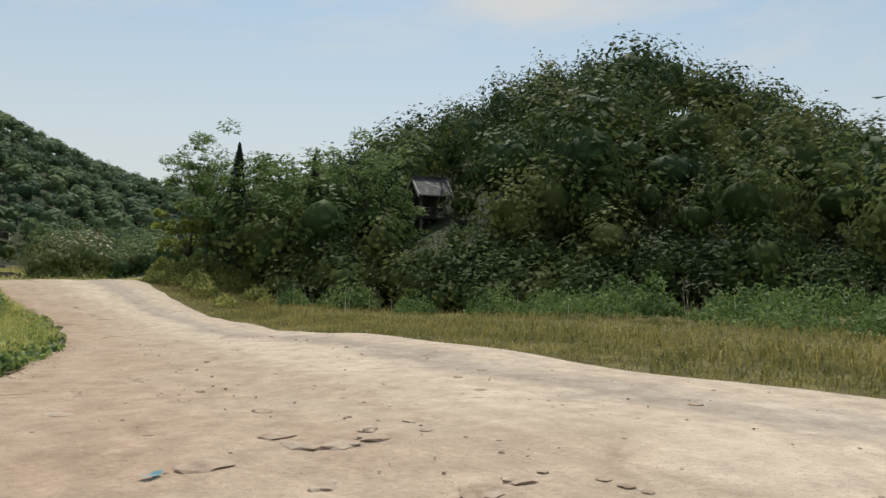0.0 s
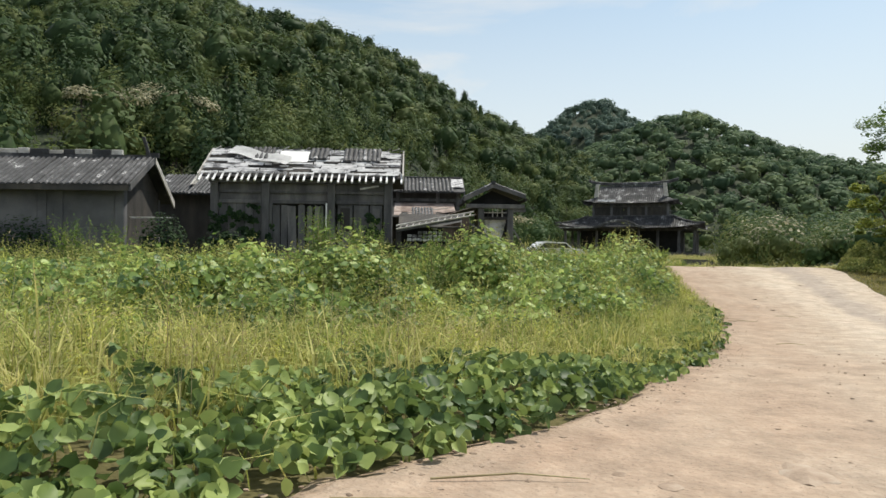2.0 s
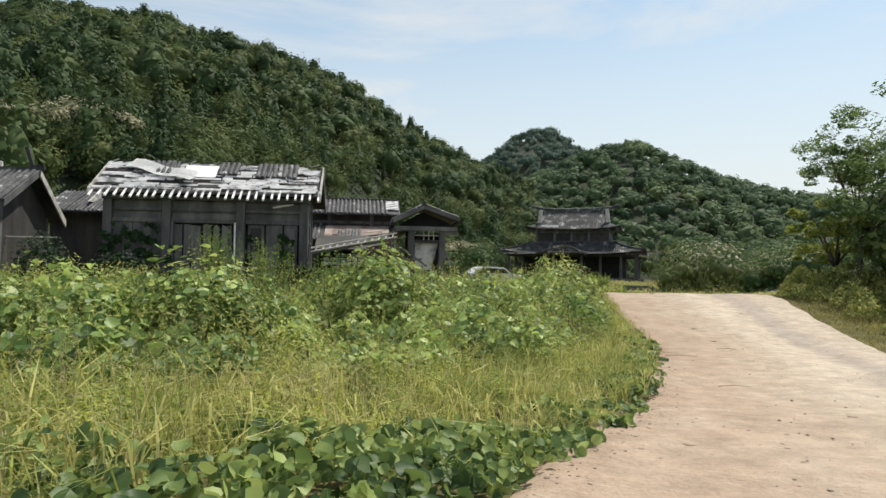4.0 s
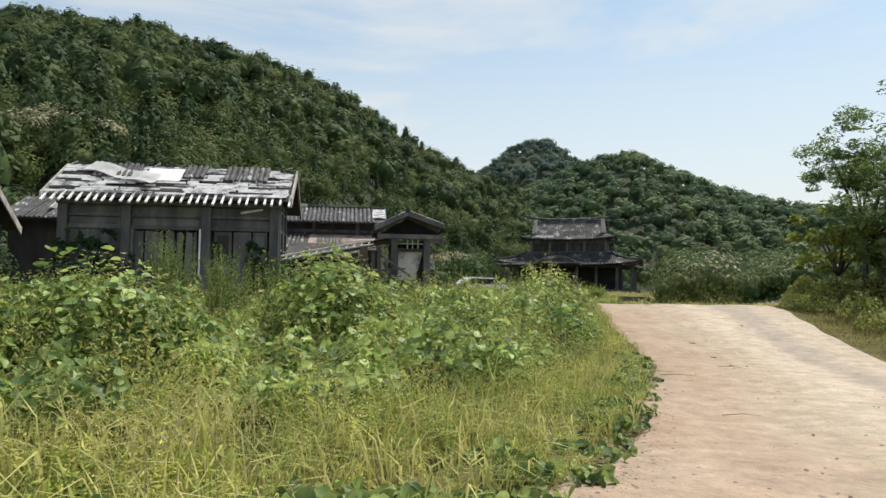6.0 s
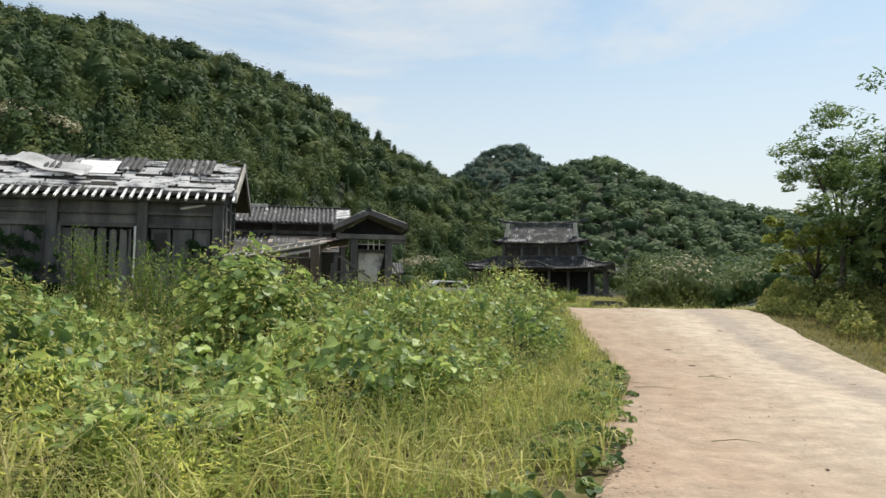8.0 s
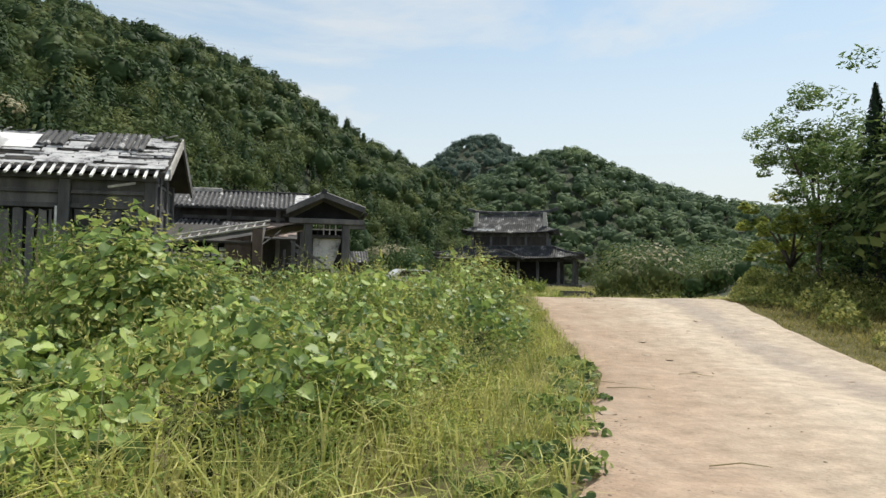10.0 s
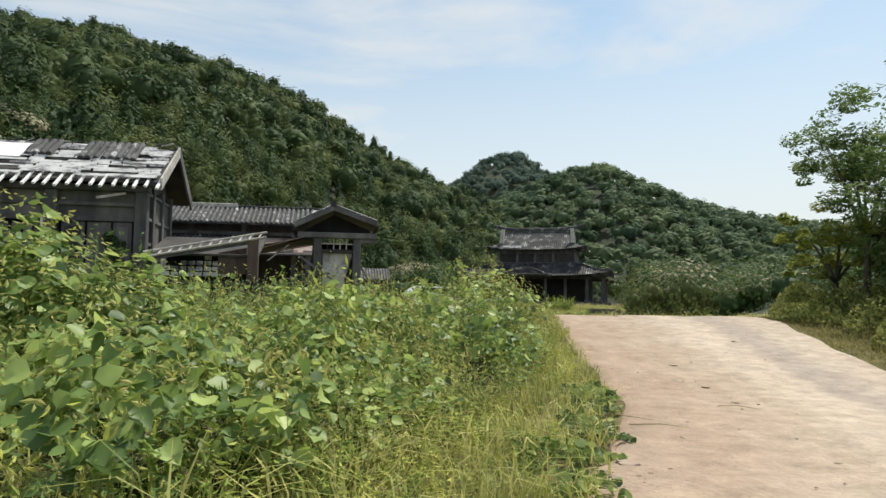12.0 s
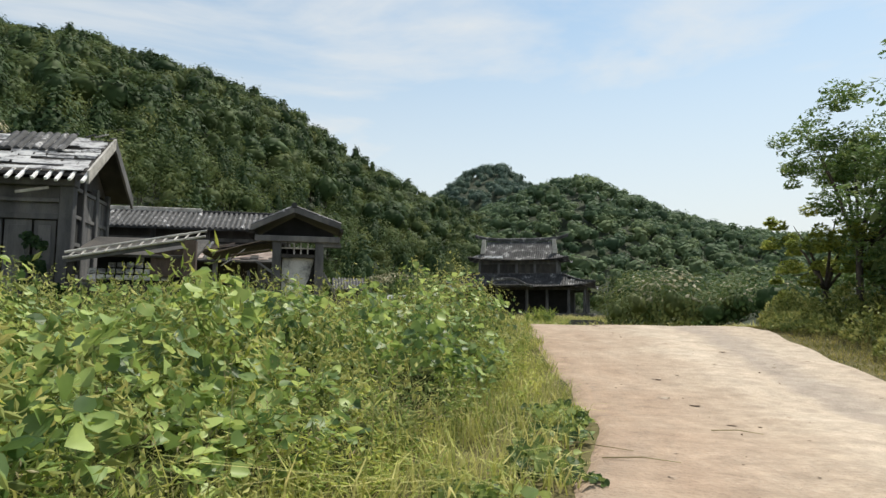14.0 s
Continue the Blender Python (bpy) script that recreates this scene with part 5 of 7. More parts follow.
def broad_leaves(P, N, size, r):
    """Broad three-cornered vine leaves at P, facing N."""
    N = N / np.linalg.norm(N, axis=1)[:, None]
    t = r.normal(0, 1, N.shape) + [0, 0, -0.3]
    t -= (t * N).sum(1)[:, None] * N
    t /= np.linalg.norm(t, axis=1)[:, None]
    b = np.cross(t, N)
    L = LEAF_V[None] * np.asarray(size)[:, None, None]
    L = L * np.stack([r.uniform(0.85, 1.1, len(P)), np.ones(len(P)), r.uniform(0.4, 2.2, len(P))], 1)[:, None]
    v = P[:, None] + L[..., :1] * b[:, None] + L[..., 1:2] * t[:, None] + L[..., 2:] * N[:, None]
    k = np.arange(len(P))[:, None, None] * 9
    return v.reshape(-1, 3), (LEAF_T[None] + k).reshape(-1, 3)


def blades(P, length, width, r, lean=0.45):
    """Curved grass blades from roots P."""
    n = len(P)
    a = r.uniform(0, 2 * math.pi, n)
    d = np.stack([np.cos(a), np.sin(a), np.zeros(n)], 1)
    s = np.stack([-np.sin(a), np.cos(a), np.zeros(n)], 1)
    k = r.uniform(0.1, 1.0, n)[:, None] * lean
    length, width = np.asarray(length)[:, None], np.asarray(width)[:, None]
    up = np.array([0, 0, 1.0])
    p1 = P + up * length * 0.55 + d * length * k * 0.35
    p2 = P + up * length * (0.95 - 0.35 * k) + d * length * k * 1.1
    v = np.stack([P - s * width, P + s * width, p1 - s * width * 0.8, p1 + s * width * 0.8, p2], 1)
    i = np.arange(n)[:, None] * 5
    return v.reshape(-1, 3), np.concatenate([i + [0, 1, 3], i + [0, 3, 2], i + [2, 3, 4]])


MOUNDS = [(1.5, 16.2, 1.0, 0.3), (-0.6, 16.6, 0.9, 0.35), (-3.4, 14.9, 1.2, 0.95), (-5.4, 14.4, 1.4, 0.75), (-7.8, 15.0, 1.3, 0.5), (-10.5, 16.0, 1.4, 0.45), (-0.5, 18.4, 0.9, 0.75), (0.9, 19.8, 0.8, 0.2), (-1.6, 15.6, 0.8, -0.4),
          (0.7, 16.5, 0.7, 0.35), (2.0, 18.4, 0.8, 0.3), (3.6, 21.5, 1.0, 0.35), (-2.4, 21.0, 1.6, -0.45), (-4.6, 25.5, 1.8, -0.4), (6.2, 28.8, 1.5, 0.6), (4.0, 27.6, 1.3, -0.55), (1.4, 24.0, 1.3, 0.2),
          (-0.6, 13.6, 0.5, 0.2), (1.9, 14.9, 0.5, 0.2), (-8.5, 21.0, 1.8, 0.3), (-12, 20, 1.5, 0.35), (5.2, 22.5, 0.8, 0.35), (7.6, 30.5, 1.0, 0.4), (-6.6, 16.4, 0.8, -0.4), (-9.2, 17.5, 0.9, -0.4)]


def growth(x, y, d):
    """Height of the weeds over the ground at plan places that lie d metres into the field."""
    start = np.interp(y, [5, 8, 10.5, 12.5, 15, 20, 26], [4.6, 4.2, 3.6, 2.4, 1.2, 0.7, 0.35])
    full = np.interp(y, [5, 10, 14, 20, 26, 31], [0.8, 0.8, 0.72, 0.95, 1.25, 0.8])
    low = np.interp(d, [0, 0.5, 1.6, 2.4], [0.16, 0.32, 0.42, 0.55])
    s = np.clip((d - start + 0.3) / 1.9, 0, 1)
    s = s * s * (3 - 2 * s)
    h = full * (0.12 + 0.95 * ripple(x, y, 31, 2.6) + 0.62 * ripple(x, y, 33, 1.1))
    for mx, my, mr, mh in MOUNDS:
        h = h + mh * np.exp(-((x - mx) ** 2 + (y - my) ** 2) / mr ** 2)
    h = np.where(x < -7, np.minimum(h, 1.3), h)
    return low + (np.maximum(h, 0.45) - low) * s, s


def field_points(n, x0, x1, y0, y1, r, inner=0.0):
    x, y = r.uniform(x0, x1, n), r.uniform(y0, y1, n)
    keep = x > -8.5 - 0.66 * (y - 3)
    x, y = x[keep], y[keep]
    d = left_of(EDGE_L_D, x, y) + 0.18 * (ripple(x, y, 77, 1.1) - 0.5)
    keep = (d > inner) & ~((y > 29.3) & (x < -2.3)) & ~((y > 29.8) & (x < 0.6))
    return x[keep], y[keep], d[keep]


def facing(n, r, up=1.0, spread=0.6, side=(0.1, -0.35)):
    return np.stack([r.normal(side[0], spread, n), r.normal(side[1], spread, n), np.full(n, up) + r.normal(0, 0.25, n)], 1)


def slope_facing(x, y, d, r, spread=0.35, steep=0.75):
    """Leaf directions that follow the humps of the thicket."""
    h0 = growth(x, y, d)[0]
    gx, gy = (growth(x + 0.06, y, d)[0] - h0) / 0.06, (growth(x, y + 0.06, d)[0] - h0) / 0.06
    n = np.stack([-gx * steep, -gy * steep - 0.15, np.ones(len(x))], 1)
    n /= np.linalg.norm(n, axis=1)[:, None]
    return n + r.normal(0, spread, n.shape)


def make_field():
    r = np.random.RandomState(201)
    # lumpy sheet under the leaves, coloured dark for the shade in their gaps
    xs, ys = np.arange(-28, 12, 0.35), np.arange(9, 34, 0.35)
    gx, gy = np.meshgrid(xs, ys)
    d = left_of(EDGE_L_D, gx.ravel(), gy.ravel())
    h, s = growth(gx.ravel(), gy.ravel(), np.maximum(d, 0))
    h = np.where((gx.ravel() < 0.6) & (gy.ravel() > 29.6), 0.0, h)
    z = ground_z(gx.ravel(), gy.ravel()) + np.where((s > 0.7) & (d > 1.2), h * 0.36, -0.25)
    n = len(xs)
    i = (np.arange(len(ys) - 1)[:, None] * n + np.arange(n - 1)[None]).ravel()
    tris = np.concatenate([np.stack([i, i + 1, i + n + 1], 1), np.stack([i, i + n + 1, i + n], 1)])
    tagged(big_mesh("thicket_core", np.stack([gx.ravel(), gy.ravel(), z], 1), tris, M_GAP_SHADE, True), "dark lumpy sheet under the weeds in place of the shade between them", "undergrowth", kind="stuff")

    # low vine carpet along the road
    arr = []
    x, y, d = field_points(130000, -14, 6.5, 4.5, 22, r, -0.2)
    patch = ripple(x, y, 41, 1.6)
    keep = ((d < 0.7 + 1.6 * patch) & (y < 10.5) & (r.rand(len(x)) < 0.25 + 1.4 * ripple(x, y, 42, 0.7))) | ((y >= 9.5) & (d < 0.25 + 0.9 * (patch - 0.4)) & (patch > 0.45) & (r.rand(len(x)) < 0.8))
    x, y, d, patch = x[keep], y[keep], d[keep], patch[keep]
    h, s = growth(x, y, np.maximum(d, 0))
    z = ground_z(x, y) + h * (1 - 0.75 * r.rand(len(x)) ** 1.6) * (0.65 + 0.45 * patch) * np.interp(y, [8.5, 10.5], [1.0, 0.5])
    arr.append(broad_leaves(np.stack([x, y, z], 1), facing(len(x), r, 0.8, 0.75), r.uniform(0.045, 0.125, len(x)) * np.interp(y, [8, 11], [1.0, 0.9]), r))
    stuff("ground_vines", arr, M_LOW_VINE, "broad glossy green vine leaves carpeting the road's edge", "vines", True)
    # vine over the mounds
    arr = []
    x, y, d = field_points(100000, -20, 9, 10.5, 27, r, 0.9)
    h, s = growth(x, y, d)
    patch = 0.8 * ripple(x, y, 43, 2.4)
    for mx, my, mr, mh in MOUNDS:
        if mh > 0:
            patch = patch + 0.42 * np.exp(-((x - mx) ** 2 + (y - my) ** 2) / (1.35 * mr) ** 2)
    keep = (s > 0.35) & (patch > np.where(y < 18, 0.50, 0.52)) & (r.rand(len(x)) < np.interp(y, [10, 18, 27], [1.0, 0.7, 0.35]))
    x, y, h, d = x[keep], y[keep], h[keep], d[keep]
    z = ground_z(x, y) + h * (1.0 - 0.5 * r.rand(len(x)) ** 1.8)
    arr.append(broad_leaves(np.stack([x, y, z], 1), slope_facing(x, y, d, r, 0.45), r.uniform(0.05, 0.155, len(x)), r))
    # vine runners creeping on to the road
    for k in range(26):
        i = r.randint(70, 130)
        p = EDGE_L_D[np.clip(i, 0, len(EDGE_L_D) - 1)]
        a = r.uniform(-0.9, 0.1)
        m = 14
        tt = np.linspace(0, r.uniform(0.3, 0.9), m)
        q = p + np.stack([np.cos(a) * tt, np.sin(a) * tt], 1) + r.normal(0, 0.04, (m, 2))
        zz = ground_z(q[:, 0], q[:, 1]) + r.uniform(0.03, 0.10, m)
        arr.append(broad_leaves(np.column_stack([q, zz]), facing(m, r, 1.0, 0.4), r.uniform(0.05, 0.10, m), r))
    stuff("vine_leaves", arr, M_KUDZU, "broad bright yellow-green vine leaves over the weeds", "vines", True)

    # small-leaved weeds of the thicket
    arr = []
    for n, y0, y1, x0, size, dens in ((130000, 10.5, 19, -17, (0.018, 0.042), 0.6), (120000, 18, 31, -24, (0.028, 0.062), 0.55)):
        x, y, d = field_points(n, x0, 10, y0, y1, r, 0.5)
        h, s = growth(x, y, d)
        patch = ripple(x, y, 47, 1.7)
        keep = (s > 0.25) & (r.rand(len(x)) < dens * (0.45 + 0.75 * patch))
        x, y, h, d = x[keep], y[keep], h[keep], d[keep]
        tuft = ripple(x, y, 49, 0.55)
        z = ground_z(x, y) + h * (0.74 + 0.5 * tuft - 0.42 * r.rand(len(x)) ** 1.6)
        arr.append(sprays(np.stack([x, y, z], 1), slope_facing(x, y, d, r, 0.5), r.uniform(*size, len(x)), r, 0.38))
    stuff("weed_leaves", arr, M_WEED, "small yellow-green leaves of tall weeds", "weeds")

    # tall shoots that stick out of the thicket
    arr, stem = [], []
    x, y, d = field_points(4200, -18, 9, 11.0, 31, r, 0.7)
    h, s = growth(x, y, d)
    ok = (s > 0.4) & (ripple(x, y, 57, 1.5) > 0.52)
    for px, py, ph in zip(x[ok], y[ok], h[ok]):
        z0 = ground_z(px, py) + ph * 0.62
        L = r.uniform(0.35, 0.95)
        m = 22
        t = np.linspace(0.1, 1, m)
        lean = r.normal(0, 0.12, 2)
        P = np.stack([px + lean[0] * t, py + lean[1] * t, z0 + L * t], 1)
        P[:, :2] += r.normal(0, 0.05, (m, 2)) * (1.2 - t)[:, None]
        arr.append(sprays(P, facing(m, r, 0.6, 0.9), r.uniform(0.025, 0.06, m) * (1.25 - 0.6 * t), r, 0.35))
    stuff("weed_shoots", arr, M_WEED, "leafy weed shoots standing above the thicket", "weeds")

    # grass belt and strip
    arr = []
    x, y, d = field_points(260000, -16, 11.5, 5.5, 40, r, -0.08)
    h, s = growth(x, y, d)
    start = np.interp(y, [5, 8, 10.5, 12.5, 15, 20, 26], [4.6, 4.2, 3.6, 2.4, 1.2, 0.7, 0.35])
    patch = ripple(x, y, 53, 1.2)
    near_vine = (y < 10) & (d < 1.1)
    w = np.where(d < start + 1.0, 1.0, 0.10 + 0.35 * (patch > 0.62)) * np.where(near_vine, 0.12, 1.0) * (0.1 + 1.3 * (patch > 0.45) * patch) * np.where((y > 10) & (d < 2.5), 0.75, 1.0)
    keep = r.rand(len(x)) < w
    x, y, d = x[keep], y[keep], d[keep]
    tall = np.clip(0.25 + 0.25 * d, 0.25, 0.72) * r.uniform(0.55, 1.25, len(x)) * (0.35 + 1.1 * ripple(x, y, 55, 0.8))
    tall = np.where(d > 3.2, tall * 1.15, tall)
    arr.append(blades(np.stack([x, y, ground_z(x, y) - 0.02], 1), tall, r.uniform(0.004, 0.011, len(x)), r, 1.5))
    stuff("field_grass", arr, M_GRASS, "long yellow-green grass bending between the weeds", "grass")
    # pale seed heads over the grass
    k = r.permutation(len(x))[:3600]
    P = np.stack([x[k], y[k], ground_z(x[k], y[k]) + tall[k] * 0.98 + 0.06], 1)
    k2 = np.where(d[k] > 1.0)[0]
    P = P[k2]
    v1 = blades(P - [0, 0, 0.5], np.full(len(P), 0.62), np.full(len(P), 0.0022), r, 0.25)
    sub = np.repeat(P, 4, 0) + r.normal(0, 0.03, (len(P) * 4, 3)) + [0, 0, 0.06]
    v2 = sprays(sub, facing(len(sub), r, 0.3, 1.0), r.uniform(0.01, 0.024, len(sub)), r, 0.25)
    stuff("seed_heads", [v1, v2], M_STALK, "dry straw-coloured grass seed heads", "grass")

    field_plants(r)


def herb(seed, stems, per, leaf, spread, slim=0.3, start=0.25):
    """A unit-high leafy plant: stems that arch out from one root, set with narrow leaves."""
    r = np.random.RandomState(seed)
    P, N, S = [], [], []
    for k in range(stems):
        a = k * 2.4 + r.uniform(-0.5, 0.5)
        top, lean = r.uniform(0.65, 1.0), spread * r.uniform(0.3, 1.0)
        t = np.linspace(start, 1, per)
        p = np.stack([math.cos(a) * lean * t ** 1.5, math.sin(a) * lean * t ** 1.5, top * t * (1 - 0.12 * lean * t)], 1)
        side = r.normal(0, 1, (per, 3)) * [1, 1, 0.2]
        side /= np.linalg.norm(side, axis=1)[:, None]
        P.append(p + side * leaf * 0.9 * (1.25 - 0.7 * t)[:, None])
        N.append(side * 0.5 + [math.cos(a) * 0.3, math.sin(a) * 0.3, 0.8] + r.normal(0, 0.3, (per, 3)))
        S.append(leaf * (1.25 - 0.7 * t) * r.uniform(0.7, 1.2, per))
    return sprays(np.concatenate(P), np.concatenate(N), np.concatenate(S), r, slim)


def tuft(seed, stems, lean=0.9):
    """A unit-high tuft of thin bending grass with loose seed heads."""
    r = np.random.RandomState(seed)
    root = np.column_stack([r.normal(0, 0.10, (stems, 2)), np.zeros(stems)])
    v1, t1 = blades(root, r.uniform(0.6, 1.0, stems), np.full(stems, 0.007), r, lean)
    tip = v1.reshape(-1, 5, 3)
    n = 5
    f = r.uniform(0.3, 1.05, (stems, n, 1))
    q = (tip[:, None, 2] + (tip[:, None, 4] - tip[:, None, 2]) * f).reshape(-1, 3) + r.normal(0, 0.035, (stems * n, 3))
    v2, t2 = sprays(q, r.normal(0, 1, q.shape) + [0, 0, 0.4], r.uniform(0.012, 0.03, len(q)), r, 0.25)
    return np.concatenate([v1, v2]), np.concatenate([t1, t2 + len(v1)])


def field_plants(r):
    """Single weeds and grass tufts that stand among the leaves of the field."""
    herbs = [herb(810 + k, 6 + k % 3, 11, 0.085 - 0.008 * (k % 3), 0.42, 0.26 + 0.05 * (k % 3)) for k in range(5)]
    x, y, d = field_points(5000, -17, 9.5, 8.5, 30, r, 0.1)
    h, s = growth(x, y, d)
    keep = r.rand(len(x)) < np.interp(y, [8, 14, 20, 30], [0.75, 0.75, 0.4, 0.25]) * np.where(ripple(x, y, 91, 2.2) > 0.42, 1.0, 0.25) * np.interp(d, [0.1, 1.5], [0.6, 1.0])
    x, y, h = x[keep], y[keep], h[keep]
    P = np.stack([x, y, ground_z(x, y)], 1)
    size = np.clip(h * r.uniform(0.8, 1.32, len(x)), 0.2, 2.0)
    v, t, k = stamp_tinted(herbs, P, size, np.clip(0.75 / size, 0.45, 1.2), 811)
    tagged(big_mesh("herb_plants", v, t, M_HERB, tint=k), "leafy upright weeds of mixed greens", "weeds", kind="stuff")
    tufts = [tuft(830 + k, 15, 0.7 + 0.2 * k) for k in range(4)]
    x, y, d = field_points(5200, -15, 10.5, 6.5, 32, r, 0.15)
    start = np.interp(y, [5, 8, 10.5, 12.5, 15, 20, 26], [4.6, 4.2, 3.6, 2.4, 1.2, 0.7, 0.35])
    keep = (d < start + 1.6) & (d > np.where(y < 10, 1.2, 0.1)) & (ripple(x, y, 93, 1.8) > 0.4)
    x, y, d = x[keep], y[keep], d[keep]
    P = np.stack([x, y, ground_z(x, y) - 0.02], 1)
    v, t, k = stamp_tinted(tufts, P, np.clip(0.3 + 0.2 * d, 0.3, 0.85) * r.uniform(0.7, 1.3, len(x)), r.uniform(0.8, 1.4, len(x)), 831)
    tagged(big_mesh("grass_tufts", v, t, M_TUFT, tint=k), "tan and yellow-green grass tufts with loose seed heads", "grass", kind="stuff")


def make_verge():
    r = np.random.RandomState(301)
    x, y = r.uniform(4, 34, 240000), r.uniform(-16, 56, 240000)
    d = -left_of(EDGE_R_D, x, y) + 0.25 * (ripple(x, y, 61, 1.4) - 0.5)
    keep = (d > 0.05) & (d < 20) & (r.rand(len(x)) < np.interp(d, [0, 3, 6, 10, 20], [1.0, 1.0, 0.35, 0.1, 0.06])) & (np.hypot(x + 5, y + 2) < 42 + 0.5 * np.maximum(y, 0))
    x, y, d = x[keep], y[keep], d[keep]
    h = np.clip(0.10 + 0.09 * d, 0.1, 0.40) * r.uniform(0.5, 1.2, len(x)) * (0.65 + 0.6 * ripple(x, y, 63, 2.2))
    stuff("verge_grass", [blades(np.stack([x, y, ground_z(x, y) - 0.03], 1), h, r.uniform(0.006, 0.016, len(x)), r, 1.5)], M_VERGE,
          "yellowing grass along the road verge", "grass")
    # weeds and low bushes on the verge
    arr = []
    bushes = [(17.8, 33, 0.9, 1.0), (18.6, 34.2, 1.0, 1.15), (19.8, 35.2, 1.2, 1.3), (21.4, 37.5, 1.4, 1.3), (20.6, 33.2, 1.1, 1.3), (22.5, 34.5, 1.2, 1.6), (24, 36, 1.6, 1.6),
              (18.6, 30.5, 0.9, 0.9), (20.2, 30.0, 1.2, 1.2), (22, 31, 1.3, 1.4), (17, 28, 0.8, 0.8), (17.5, 25, 0.9, 0.9), (15.5, 24, 0.6, 0.6),
              (17.5, 7.5, 1.2, 1.2), (19.0, 6.0, 1.3, 1.3), (16.5, 4.6, 0.9, 1.0), (18, 2.8, 1.4, 1.2), (17, 0.8, 1.3, 1.1), (15.4, 1.6, 0.9, 0.8), (19.5, 0.0, 1.5, 1.3), (18.5, 9.8, 1.1, 1.1),
              (13.6, -0.6, 0.8, 0.75), (16, -1.5, 1.2, 1.0), (17.8, 12.0, 1.0, 1.0), (18.2, 15.0, 0.9, 0.9), (18.5, 18.5, 0.9, 1.1), (18.0, 21.5, 0.9, 1.2)]
    for bx, by, br, bh in bushes:
        m = int(900 * br * bh)
        bx, by = bx + r.normal(0, 0.5), by + r.normal(0, 0.6)
        br *= r.uniform(0.8, 1.7)
        bh *= r.uniform(0.55, 1.1)
        a, q = r.uniform(0, 2 * math.pi, m), np.sqrt(r.rand(m))
        px, py = bx + np.cos(a) * q * br, by + np.sin(a) * q * br
        top = bh * (1 - 0.75 * q ** 2.2) * (0.5 + 0.9 * ripple(px, py, 65, 0.7))
        pz = ground_z(px, py) + top * (1.05 - 0.75 * r.rand(m) ** 1.5)
        arr.append(sprays(np.stack([px, py, pz], 1), facing(m, r, 0.7, 0.9), r.uniform(0.05, 0.11, m), r, 0.45))
    stuff("crest_weeds", arr[:13], M_WEED, "light green weeds along the verge at the road's crest", "bushes")
    stuff("verge_weeds", arr[13:], M_LOCUST, "green weeds and low bushes behind the verge", "bushes")
    m = 70
    px, py = r.uniform(14, 22, m), r.uniform(-4, 24, m)
    P = np.stack([px, py, ground_z(px, py)], 1)
    sub = np.repeat(P, 8, 0) + r.normal(0, 0.05, (m * 8, 3)) + np.repeat(r.uniform(0.9, 1.3, m), 8)[:, None] * [0, 0, 1]
    stuff("plume_grass", [blades(P, r.uniform(0.9, 1.25, m), np.full(m, 0.007), r, 0.3), sprays(sub, facing(m * 8, r, 0.2, 0.9), r.uniform(0.02, 0.045, m * 8), r, 0.3)], M_PLUME,
          "pale feathery grass plumes at the wood's edge", "grass")


